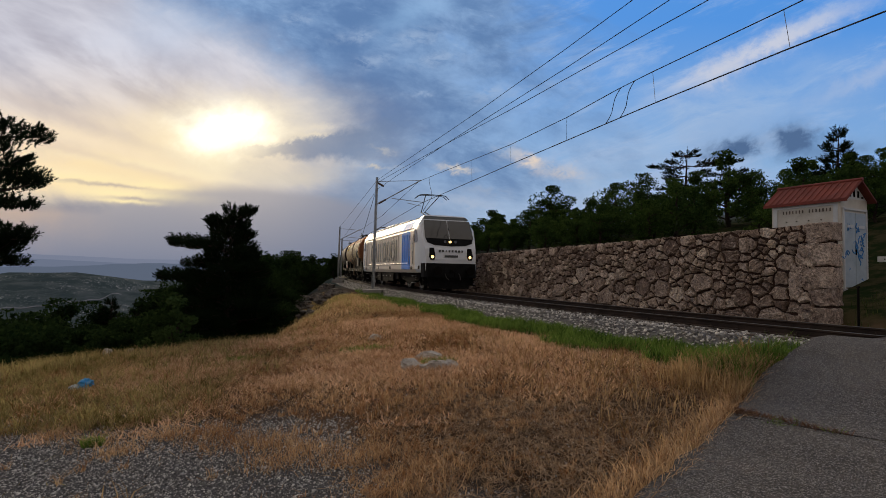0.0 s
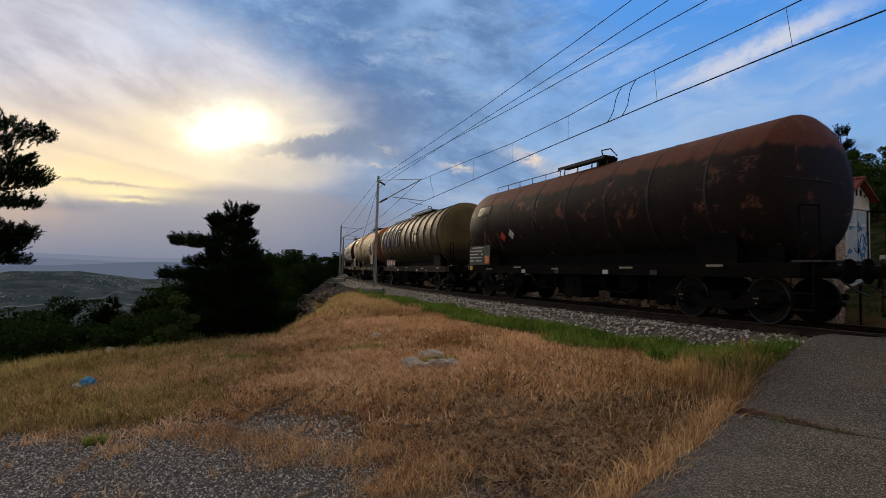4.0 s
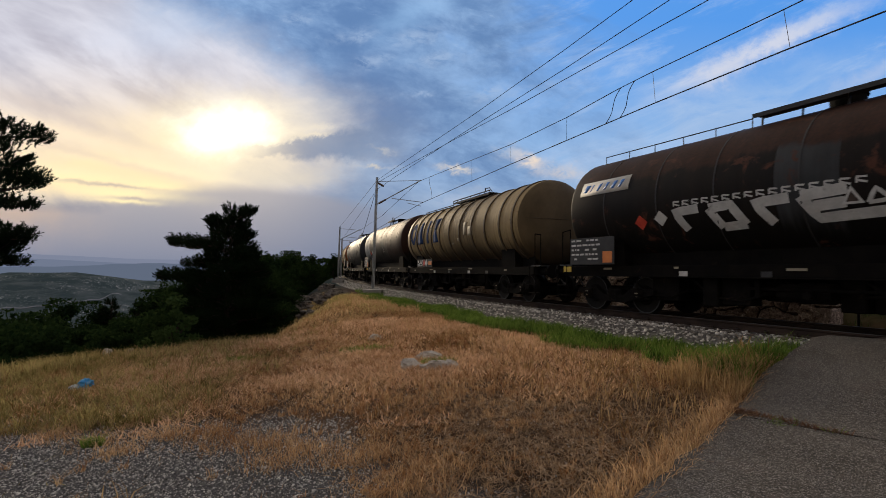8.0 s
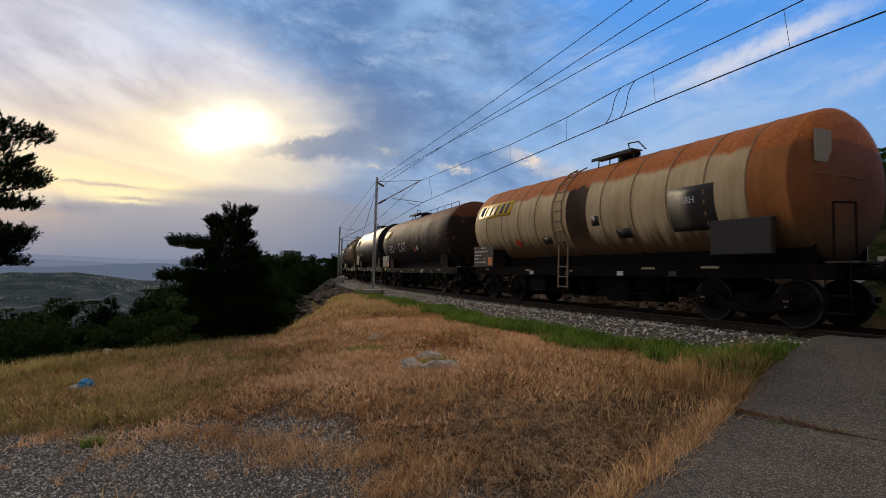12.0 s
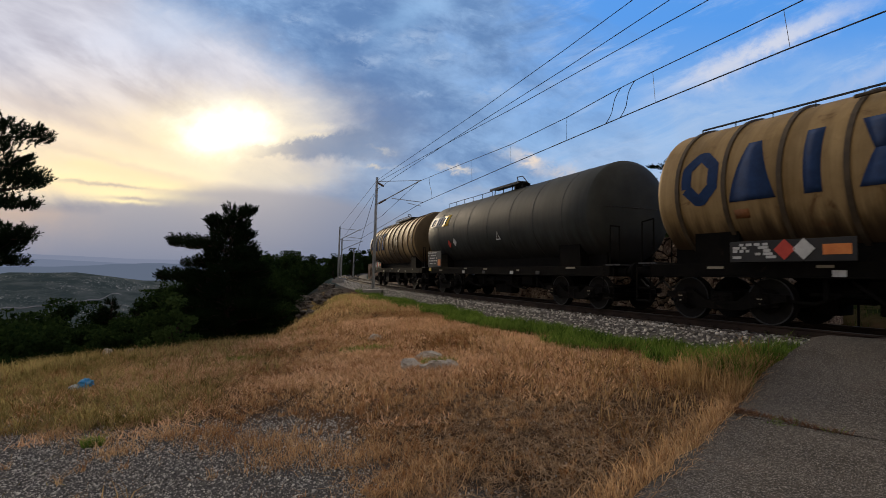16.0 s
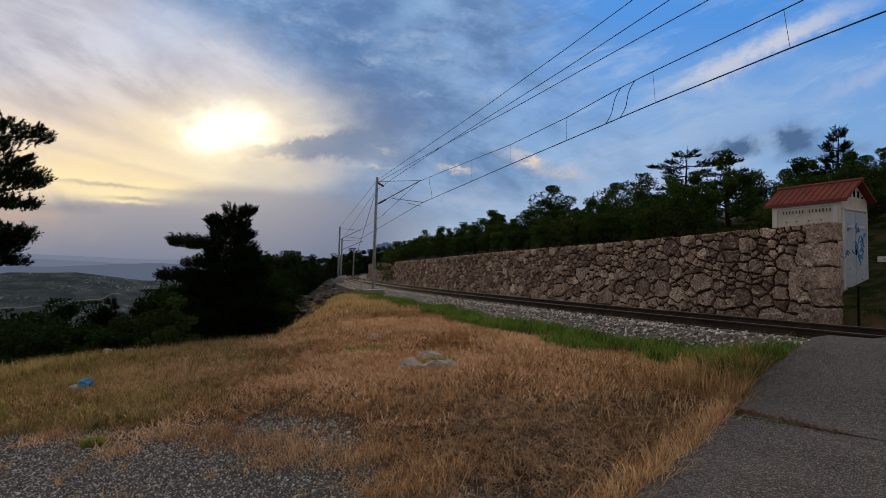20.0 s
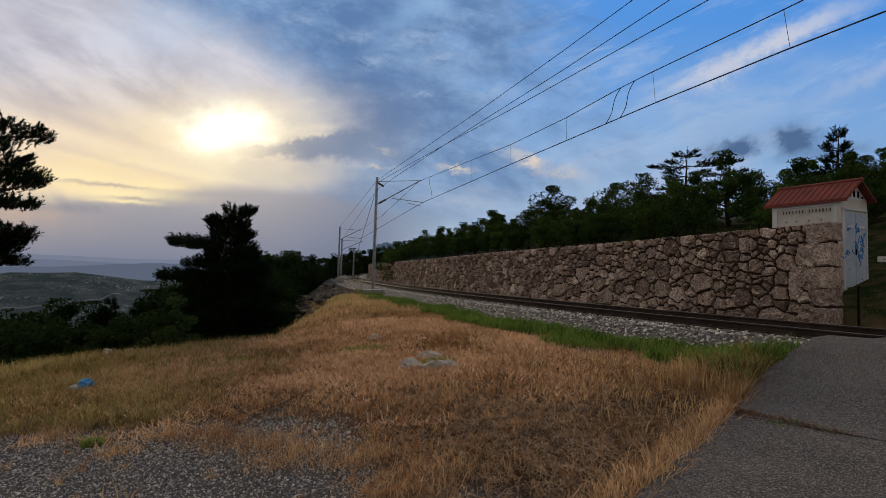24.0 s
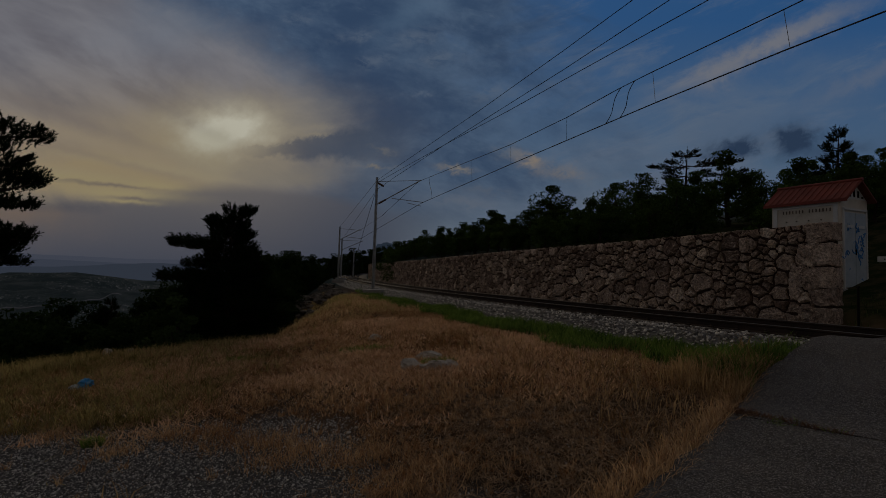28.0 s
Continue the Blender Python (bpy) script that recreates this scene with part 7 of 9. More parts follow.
def tank_paint(name, side, top=None, top_at=0.7, low=None, rust=None, rust_at=(0.58, 0.7), gloss=0.55, bands=(), streak=0.5, shine=0.13, spill=None):
    m = bpy.data.materials.new(name)
    m.use_nodes = True
    n = Nodes(m.node_tree)
    vec = n.node("ShaderNodeTexCoord").outputs["Object"]
    x, y, z = n.xyz(vec)
    rand = n.node("ShaderNodeObjectInfo").outputs["Random"]
    vec2 = n.join(n.math("ADD", x, n.math("MULTIPLY", rand, 40.0)), y, z)
    big = n.noise(vec2, 0.9, 5, 0.6)
    run = n.noise(n.scaled(vec2, (5.0, 0.6, 0.45)), 1.0, 5, 0.6)
    fine = n.noise(vec2, 16, 4, 0.65)
    col = n.mix(n.ramp(big, 0.3, 0.7), side[0], side[1])
    for x0, x1, c in bands:
        inside = n.math("MULTIPLY", n.math("GREATER_THAN", x, x0), n.math("LESS_THAN", x, x1))
        col = n.mix(inside, col, n.mix(n.ramp(big, 0.35, 0.7), c, tuple(q * 0.72 for q in c)))
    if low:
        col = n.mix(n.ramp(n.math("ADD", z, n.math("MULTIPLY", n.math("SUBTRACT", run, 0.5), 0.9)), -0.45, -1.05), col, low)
    if top:
        edge = n.math("ADD", z, n.math("ADD", n.math("MULTIPLY", n.math("SUBTRACT", run, 0.5), 0.32), n.math("MULTIPLY", n.math("SUBTRACT", big, 0.5), 0.5)))
        col = n.mix(n.ramp(edge, top_at - 0.07, top_at + 0.10), col, n.mix(n.ramp(fine, 0.3, 0.7), top[0], top[1]))
    if rust:
        col = n.mix(n.ramp(n.noise(vec2, 1.7, 8, 0.7, 0.6), *rust_at), col, rust)
    if spill:
        # tarry runs down from the manhole
        away = n.math("DIVIDE", n.math("SUBTRACT", x, spill[0]), spill[1])
        near_lid = n.math("POWER", 2.71828, n.math("MULTIPLY", n.math("MULTIPLY", away, away), -1.0))
        col = n.mix(n.math("MULTIPLY", near_lid, n.math("MULTIPLY", n.ramp(run, 0.32, 0.58), spill[2])), col, (0.045, 0.030, 0.019))
    col = n.mix(streak, col, n.mix(n.ramp(run, 0.25, 0.75), (0.45, 0.42, 0.38), (1.0, 1.0, 1.0)), "MULTIPLY")
    col = n.mix(0.25, col, n.mix(fine, (0.35, 0.35, 0.35), (1.0, 1.0, 1.0)), "MULTIPLY")
    shade = n.node("ShaderNodeBsdfPrincipled")
    shade.inputs["Specular IOR Level"].default_value = shine
    n.put(shade.inputs["Base Color"], col)
    n.put(shade.inputs["Roughness"], n.math("ADD", gloss - 0.04, n.math("MULTIPLY", big, 0.28), clamp=True))
    bump = n.node("ShaderNodeBump", Strength=0.15, Distance=0.01, Height=fine)
    n.put(shade.inputs["Normal"], bump.outputs[0])
    n.t.links.new(shade.outputs[0], n.node("ShaderNodeOutputMaterial").inputs[0])
    return m


ORANGE_TOP = ((0.40, 0.115, 0.030), (0.58, 0.20, 0.060))
PAINT = {
    # orange tanks: rusty end cap, with its weaker light put into the colour
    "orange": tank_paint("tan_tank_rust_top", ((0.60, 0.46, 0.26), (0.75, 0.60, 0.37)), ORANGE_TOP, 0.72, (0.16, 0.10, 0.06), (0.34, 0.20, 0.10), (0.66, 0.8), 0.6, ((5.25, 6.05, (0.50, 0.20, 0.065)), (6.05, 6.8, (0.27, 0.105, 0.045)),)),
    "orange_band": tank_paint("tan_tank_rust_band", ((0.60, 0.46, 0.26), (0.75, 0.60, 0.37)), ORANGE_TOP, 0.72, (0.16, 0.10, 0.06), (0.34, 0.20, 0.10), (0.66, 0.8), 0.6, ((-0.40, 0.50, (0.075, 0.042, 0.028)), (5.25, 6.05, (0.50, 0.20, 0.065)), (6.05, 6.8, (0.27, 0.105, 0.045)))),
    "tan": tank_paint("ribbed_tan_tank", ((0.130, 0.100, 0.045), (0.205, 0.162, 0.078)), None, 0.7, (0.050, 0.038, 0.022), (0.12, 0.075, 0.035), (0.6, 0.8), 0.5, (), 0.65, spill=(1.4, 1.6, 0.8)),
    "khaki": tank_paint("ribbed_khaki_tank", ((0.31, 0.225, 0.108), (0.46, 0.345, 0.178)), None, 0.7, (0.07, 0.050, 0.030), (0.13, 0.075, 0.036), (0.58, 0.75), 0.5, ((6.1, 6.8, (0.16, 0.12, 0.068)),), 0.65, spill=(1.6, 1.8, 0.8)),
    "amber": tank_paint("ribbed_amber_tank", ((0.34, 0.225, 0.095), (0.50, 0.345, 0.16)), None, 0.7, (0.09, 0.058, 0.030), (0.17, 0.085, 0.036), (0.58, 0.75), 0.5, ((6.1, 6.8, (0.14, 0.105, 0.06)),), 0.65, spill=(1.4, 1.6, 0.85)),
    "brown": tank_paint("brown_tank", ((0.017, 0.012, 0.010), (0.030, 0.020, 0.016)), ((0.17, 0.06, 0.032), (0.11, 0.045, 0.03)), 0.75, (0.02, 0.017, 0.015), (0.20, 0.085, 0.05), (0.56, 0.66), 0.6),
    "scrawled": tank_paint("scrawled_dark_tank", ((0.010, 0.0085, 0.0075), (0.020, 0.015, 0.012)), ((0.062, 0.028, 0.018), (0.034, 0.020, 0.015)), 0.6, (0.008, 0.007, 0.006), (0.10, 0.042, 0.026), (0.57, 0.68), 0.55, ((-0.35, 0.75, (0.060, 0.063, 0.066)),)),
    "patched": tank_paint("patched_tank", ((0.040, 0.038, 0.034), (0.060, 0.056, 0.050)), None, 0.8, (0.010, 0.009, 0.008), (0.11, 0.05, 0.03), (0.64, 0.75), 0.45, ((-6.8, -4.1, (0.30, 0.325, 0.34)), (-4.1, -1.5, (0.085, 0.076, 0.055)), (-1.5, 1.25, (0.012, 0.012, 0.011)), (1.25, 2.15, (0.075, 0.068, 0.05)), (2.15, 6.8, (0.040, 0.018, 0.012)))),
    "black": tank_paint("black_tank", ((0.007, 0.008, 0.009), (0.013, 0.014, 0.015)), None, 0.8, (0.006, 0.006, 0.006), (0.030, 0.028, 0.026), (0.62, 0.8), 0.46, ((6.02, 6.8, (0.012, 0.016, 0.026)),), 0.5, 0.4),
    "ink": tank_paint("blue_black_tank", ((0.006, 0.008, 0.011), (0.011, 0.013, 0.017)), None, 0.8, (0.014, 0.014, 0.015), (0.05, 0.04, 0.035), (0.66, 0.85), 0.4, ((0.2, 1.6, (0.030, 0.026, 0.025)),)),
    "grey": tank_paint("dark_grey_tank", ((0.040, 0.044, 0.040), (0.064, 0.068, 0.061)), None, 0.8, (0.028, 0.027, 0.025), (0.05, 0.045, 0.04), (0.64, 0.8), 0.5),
}


def tank_mesh(mat, r=R):
    prof = [(-HALF - 0.20, 0.0), (-HALF - 0.195, 0.6), (-HALF - 0.15, 1.08), (-HALF - 0.08, 1.37), (-HALF, r - 0.07), (-HALF + 0.04, r - 0.015), (-HALF + 0.10, r)]
    prof += [(x, r) for x in np.linspace(-HALF + 1.2, HALF - 1.2, 9)]
    prof += [(-x, q) for x, q in reversed(prof[:7])]
    k = 56
    verts, faces = [], []
    for x, q in prof:
        for j in range(k):
            a = 2 * math.pi * j / k
            verts.append((x, q * math.cos(a), q * math.sin(a)))
    for i in range(len(prof) - 1):
        for j in range(k):
            a, b = i * k + j, i * k + (j + 1) % k
            faces.append((a, b, b + k, a + k))
    return mesh_of("tank", verts, faces, mat, True)


def ring_mesh(x0, x1, r0, r1, mat, name, a0=0.0, a1=2 * math.pi, k=40):
    """A hoop round the tank's axis."""
    verts, faces = [], []
    full = a1 - a0 > 6.28
    for i in range(k if full else k + 1):
        a = a0 + (a1 - a0) * i / k
        for x, r in ((x0, r0), (x0, r1), (x1, r1), (x1, r0)):
            verts.append((x, -r * math.cos(a), r * math.sin(a)))
    n = len(verts) // 4
    for i in range(n if full else n - 1):
        for j in range(4):
            a, b = i * 4 + j, i * 4 + (j + 1) % 4
            c, d = (a + 4) % len(verts), (b + 4) % len(verts)
            faces.append((a, b, d, c))
    if not full:
        faces += [(3, 2, 1, 0), tuple(range(len(verts) - 4, len(verts)))]
    me = mesh_of(name, verts, faces, mat)
    bm = bmesh.new()
    bm.from_mesh(me)
    bmesh.ops.recalc_face_normals(bm, faces=bm.faces[:])
    bm.to_mesh(me)
    bm.free()
    return me


def on_tank(x, a, r):
    return Vector((x, -r * math.cos(radians(a)), r * math.sin(radians(a))))


def patch(x0, x1, a0, a1, mat, name, slant=0.0, lift=0.004, thick=0.006):
    """A curved plate that lies on the tank's road side; angles in degrees above its middle."""
    k = max(2, int(abs(a1 - a0) / 6) + 1)
    verts, faces = [], []
    for i in range(k + 1):
        a = a0 + (a1 - a0) * i / k
        dx = slant * i / k
        for x in (x0 + dx, x1 + dx):
            verts += [on_tank(x, a, R + lift), on_tank(x, a, R + lift + thick)]
    for i in range(k):
        b = i * 4
        faces += [(b + 1, b + 3, b + 7, b + 5), (b, b + 1, b + 5, b + 4), (b + 3, b + 2, b + 6, b + 7)]
    faces += [(0, 2, 3, 1), (4 * k + 1, 4 * k + 3, 4 * k + 2, 4 * k)]
    return mesh_of(name, verts, faces, mat, True)


def block(lo, hi, a0, a1, mat, name="marking", lift=0.004, thick=0.006):
    """A curved four-sided plate on the tank: its span along x at the lower and at the upper angle."""
    k = max(2, int(abs(a1 - a0) / 5) + 1)
    verts, faces = [], []
    for i in range(k + 1):
        t = i / k
        a = a0 + (a1 - a0) * t
        for j in (0, 1):
            x = lo[j] + (hi[j] - lo[j]) * t
            verts += [on_tank(x, a, R + lift), on_tank(x, a, R + lift + thick)]
    for i in range(k):
        b = i * 4
        faces += [(b + 1, b + 3, b + 7, b + 5), (b, b + 1, b + 5, b + 4), (b + 3, b + 2, b + 6, b + 7)]
    faces += [(0, 2, 3, 1), (4 * k + 1, 4 * k + 3, 4 * k + 2, 4 * k)]
    return mesh_of(name, verts, faces, mat, True)


def sprayed(points, width, mat, name="graffiti_stroke", lift=0.008):
    """A painted stroke on the tank: a curved ribbon through (x, angle) points."""
    verts, faces = [], []
    pts = []
    for (x0, a0), (x1, a1) in zip(points, points[1:]):
        pts += [(x0 + (x1 - x0) * t / 4, a0 + (a1 - a0) * t / 4) for t in range(4)]
    pts.append(points[-1])
    for i, (x, a) in enumerate(pts):
        x2, a2 = pts[min(i + 1, len(pts) - 1)]
        x1, a1 = pts[max(i - 1, 0)]
        dx, dz = x2 - x1, (a2 - a1) * R * 0.01745
        n = math.hypot(dx, dz) or 1
        nx, nz = -dz / n * width / 2, dx / n * width / 2
        verts += [on_tank(x + nx, a + math.degrees(nz / R), R + lift), on_tank(x - nx, a - math.degrees(nz / R), R + lift)]
        if i:
            b = 2 * i
            faces.append((b - 2, b - 1, b + 1, b))
    me = mesh_of(name, verts, faces, mat)
    return me


def lettered(text, x, a, height, mat, name="lettering"):
    """Built-in letters bent round the tank."""
    cu = bpy.data.curves.new(name, "FONT")
    cu.body, cu.size, cu.extrude = text, height * 1.4, 0.004
    tmp = new(name, cu)
    dep = bpy.context.evaluated_depsgraph_get()
    dep.update()
    me = bpy.data.meshes.new_from_object(tmp.evaluated_get(dep))
    bpy.data.objects.remove(tmp)
    for v in me.vertices:
        q = on_tank(x + v.co.x, a + math.degrees(v.co.y / R), R + 0.012 + v.co.z)
        v.co = q
    me.materials.clear()
    me.materials.append(mat)
    return me


PITCH = 14.75


def wagon(kind, centre, style, label):
    """One bogie tank wagon. x runs the way of the train, the road side is -y."""
    w = thing("tank_wagon", label, "tank wagon", None, "tank wagons")
    axis = Matrix.Translation((0, 0, ZC))
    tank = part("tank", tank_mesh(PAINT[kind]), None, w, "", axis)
    ribbed = kind in ("tan", "amber", "khaki")
    hoop = M["hoop_" + ("tan" if ribbed else "rust" if kind.startswith("orange") else "dark")]
    if ribbed:
        for x in (-5.6, -4.5, -3.4, -2.3, -1.2, 0.0, 1.15, 2.4, 3.6, 4.8, 5.75):
            part("tank_rib", ring_mesh(x - 0.045, x + 0.045, R - 0.02, R + 0.045, hoop, "tank_rib"), None, tank)
    elif kind.startswith("orange"):
        for x in (-5.2, -4.1, -3.0, -2.0, -1.1, 1.1, 2.2, 3.3, 4.3, 5.25):
            part("tank_seam", ring_mesh(x - 0.018, x + 0.018, R - 0.02, R + 0.012, hoop, "tank_seam"), None, tank)
    else:
        for x in (-4.8, -3.1, -1.6, 0.1, 1.8, 3.3, 4.9):
            part("tank_seam", ring_mesh(x - 0.014, x + 0.014, R - 0.02, R + 0.008, hoop, "tank_seam"), None, tank)
    # saddles and frame
    for x in (-4.9, 4.9):
        bm = bmesh.new()
        slab(bm, [(-1.15, 1.05), (1.15, 1.05), (1.2, 2.12), (0.7, 1.66), (0, 1.48), (-0.7, 1.66), (-1.2, 2.12)], x - 0.5, x + 0.5, "x")
        part("saddle", bm, M["black_frame"], w)
    sill = style.get("sill")
    bm = bmesh.new()
    for y in (-1.12, 1.12):
        box(bm, (0, y, 1.08), (13.3, 0.10, 0.26), 0.012)
        box(bm, (0, y, 0.94), (13.3, 0.20, 0.03), 0.005)
    for x in (-6.6, -4.9, -2.5, 0, 2.5, 4.9, 6.6):
        box(bm, (x, 0, 1.06), (0.22, 2.2, 0.22), 0.012)
    box(bm, (0, 0, 1.08), (13.0, 0.5, 0.26), 0.012)
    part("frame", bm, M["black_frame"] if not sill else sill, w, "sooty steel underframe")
    # dark beams added where the gap under the tank lies in shade
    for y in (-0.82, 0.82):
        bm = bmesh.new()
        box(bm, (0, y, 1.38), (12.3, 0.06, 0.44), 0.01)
        part("gap_filler_beam", bm, M["black_frame"], w)
    # dark fill added below the frame, in place of the shade there
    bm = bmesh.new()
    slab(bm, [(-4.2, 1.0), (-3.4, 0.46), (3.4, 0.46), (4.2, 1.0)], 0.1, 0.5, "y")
    part("gap_filler_sill", bm, M["soot"], w)
    # made-up brake rigging and reservoirs hung along the middle, added to block light
    hang = random.Random(int(centre * 3))
    x = -3.7
    while x < 3.5:
        ln = hang.uniform(0.35, 0.95)
        bm = bmesh.new()
        y = hang.choice((-0.75, -0.45, -0.2, 0.25))
        if hang.random() < 0.3:
            rod(bm, (x, y, 0.66), (x + ln, y, 0.66), hang.uniform(0.15, 0.22), n=12)
        else:
            low = hang.uniform(0.22, 0.42)
            box(bm, (x + ln / 2, y, (low + 0.96) / 2), (ln, hang.uniform(0.3, 0.8), 0.96 - low), 0.02)
        part("underfloor_filler", bm, M["soot"], w)
        x += ln + hang.uniform(-0.1, 0.14)
    for x in (-3.6, -1.8, 1.6, 3.5):
        bm = bmesh.new()
        bent(bm, [(x - 0.7, -0.98, 0.88), (x - 0.2, -1.0, 0.50), (x + 0.5, -0.96, 0.46), (x + 0.9, -0.9, 0.62)], 0.03, 6)
        part("brake_linkage", bm, M["soot"], w)
    buffers(w, PITCH / 2 - 0.05)
    running_gear(w, (-4.9, 4.9), 1.8, 0.46, WAGON_BOGIE, WAGON_WHEEL, centre)
    # brake gear, pipes and outlet under the frame
    for pts, r in (([(-3.4, -0.55, 0.62), (3.4, -0.55, 0.62)], 0.035), ([(-1.2, -0.95, 0.72), (1.4, -0.95, 0.72)], 0.03), ([(0, 0, 1.3), (0, 0, 0.7), (0, -1.15, 0.62)], 0.08)):
        bm = bmesh.new()
        bent(bm, pts, r, 8)
        part("pipe", bm, M["soot"], w)
    bm = bmesh.new()
    rod(bm, (-2.4, -0.5, 0.78), (-1.5, -0.5, 0.78), 0.19, n=12)
    part("air_reservoir", bm, M["soot"], w)
    bm = bmesh.new()
    box(bm, (2.0, -0.7, 0.74), (0.7, 0.3, 0.32), 0.02)
    part("brake_box", bm, M["soot"], w)
    for x in (-2.9, -1.0, 1.2, 2.9):
        bm = bmesh.new()
        box(bm, (x, -1.0, 0.75), (0.10, 0.06, 0.42), 0.01)
        part("bracket", bm, M["black_frame"], w)
        bm = bmesh.new()
        box(bm, (x + 0.3, -1.19, 1.0), (0.22, 0.012, 0.14), 0.0)
        part("tag_plate", bm, M["plate_white"] if x in (-2.9, 1.2) else M["board_black"], w)
    for i in range(5):
        x = -5.4 + i * 2.5 + hang.uniform(-0.5, 0.5)
        bm = bmesh.new()
        wd = hang.uniform(0.12, 0.5)
        box(bm, (x, -1.178, 1.12 + hang.uniform(-0.05, 0.05)), (wd, 0.008, 0.05))
        part("stencil_bar", bm, M["plate_white_dim"], w)
    for x in (-4.0, 4.0):
        bm = bmesh.new()
        rod(bm, (x, -1.14, 0.95), (x, -1.16, 0.40), 0.018, n=6)
        box(bm, (x, -1.16, 0.40), (0.3, 0.12, 0.03))
        part("shunter_step", bm, M["black_frame"], w)
    # top: manhole, walkway, rails
    dome = style.get("dome", 0.2)
    bm = bmesh.new()
    lid = 0.10 if ribbed else 0.18
    rod(bm, (dome, 0, ZC + R - 0.08), (dome, 0, ZC + R + lid), 0.30, n=20)
    rod(bm, (dome, 0, ZC + R + lid), (dome, 0, ZC + R + lid + 0.05), 0.33, n=20)
    part("manhole", bm, M["black_frame"], w)
    a, b = style.get("walk", (-1.0, 1.4))
    wz = ZC + R + (0.05 if ribbed else 0.10)
    bm = bmesh.new()
    wy = 0.44 if ribbed else 0.58
    for y in (-wy, wy):
        box(bm, ((a + b) / 2, y, wz), (b - a, 0.40, 0.035))
        box(bm, ((a + b) / 2, y - 0.20 * (1 if y < 0 else -1), wz - 0.03), (b - a, 0.02, 0.09))
    for x in np.linspace(a + 0.1, b - 0.1, 4):
        for y in (-wy, wy):
            rod(bm, (x, y, wz), (x, y * 1.05, ZC + math.sqrt(R * R - y * y) - 0.04), 0.02, n=6)
    part("walkway", bm, M["grating"], w, "steel grating walkway on the tank")
    bm = bmesh.new()
    bent(bm, [(b - 0.05, -0.8, wz), (b - 0.1, -0.8, wz + 0.16), (b + 0.25, -0.78, wz + 0.14), (b + 0.45, -0.72, wz - 0.1)], 0.018)
    part("handrail", bm, M["grating"], w)
    ra = style.get("rail", (-5.6, a))
    if ra:
        bm = bmesh.new()
        y = -0.62
        z0 = ZC + math.sqrt(R * R - y * y)
        xs = np.linspace(ra[0], ra[1], 6)
        high = 0.10 if ribbed else 0.20
        bent(bm, [(x, y, z0 + high) for x in xs], 0.022 if ribbed else 0.014)
        for x in xs:
            rod(bm, (x, y, z0 - 0.03), (x, y, z0 + high), 0.012, n=5)
        part("top_rail", bm, M["grating"], w)
    if ribbed:
        bm = bmesh.new()
        bent(bm, [tuple(on_tank(x, 52, R + 0.10) + Vector((0, 0, ZC))) for x in (-2.4, 1.1)], 0.035)
        part("gutter_bar", bm, M["hoop_tan"], w)
        bm = bmesh.new()
        for x in np.linspace(a, b, 9):
            rod(bm, (x, -wy - 0.2, wz), (x, -wy - 0.2, wz + 0.09), 0.015, n=5)
        bent(bm, [(a, -wy - 0.2, wz + 0.09), (b, -wy - 0.2, wz + 0.09)], 0.025)
        part("walkway_rail", bm, M["grating"], w)
    # side ladder
    lad = style.get("ladder")
    if lad is not None:
        for dx in (-0.22, 0.22):
            bm = bmesh.new()
            bent_bar(bm, [on_tank(lad + dx, t, R + 0.08) + Vector((0, 0, ZC)) for t in (68, 55, 35, 12, -10, -35)] + [Vector((lad + dx, -1.32, 1.1)), Vector((lad + dx, -1.32, 0.55))], 0.024)
            ladder = part("ladder_rail", bm, M["ladder"], w, "rusty rail of the side ladder")
        rungs = [on_tank(lad, t, R + 0.08) + Vector((0, 0, ZC)) for t in range(-30, 68, 11)] + [Vector((lad, -1.32, z)) for z in (0.6, 0.9, 1.2)]
        for p in rungs:
            bm = bmesh.new()
            rod(bm, (p.x - 0.22, p.y, p.z), (p.x + 0.22, p.y, p.z), 0.018, n=6)
            part("rung", bm, M["ladder"], ladder)
    # end platforms with hand rails
    for e in (-1, 1):
        bm = bmesh.new()
        box(bm, (e * 6.75, 0, 1.24), (0.55, 2.3, 0.04))
        part("end_platform", bm, M["grating"], w)
        for y in (-1.1, 1.1):
            bm = bmesh.new()
            bent(bm, [(e * 6.95, y, 1.2), (e * 6.95, y, 2.25), (e * 6.6, y, 2.3), (e * 6.6, y, 1.2)], 0.018)
            part("end_rail", bm, M["black_frame"], w)
        bm = bmesh.new()
        for z in (0.35, 0.65):
            box(bm, (e * 6.75, -1.2, z), (0.42, 0.22, 0.03))
        for dx in (-0.2, 0.2):
            rod(bm, (e * 6.75 + dx, -1.28, 0.33), (e * 6.75 + dx, -1.28, 1.24), 0.015, n=5)
        part("steps", bm, M["soot"], w)
    # yellow shunting mark at the trailing corner
    if not ribbed and not kind.startswith("orange"):
        bm = bmesh.new()
        box(bm, (-6.62, -1.185, 1.12), (0.34, 0.02, 0.16), 0.004)
        part("corner_mark", bm, M["plate_yellow"], w)
    # data board at the trailing end
    bx0, bx1, bz0, bz1 = style.get("board", (-6.25, -4.7, 1.16, 1.82))
    bm = bmesh.new()
    box(bm, ((bx0 + bx1) / 2, -1.47, (bz0 + bz1) / 2), (bx1 - bx0, 0.02, bz1 - bz0), 0.006)
    board = part("data_board", bm, M[style.get("board_mat", "board_brown")], w, "dark data board with pale bars and an orange plate")
    rng = random.Random(int(centre * 7))
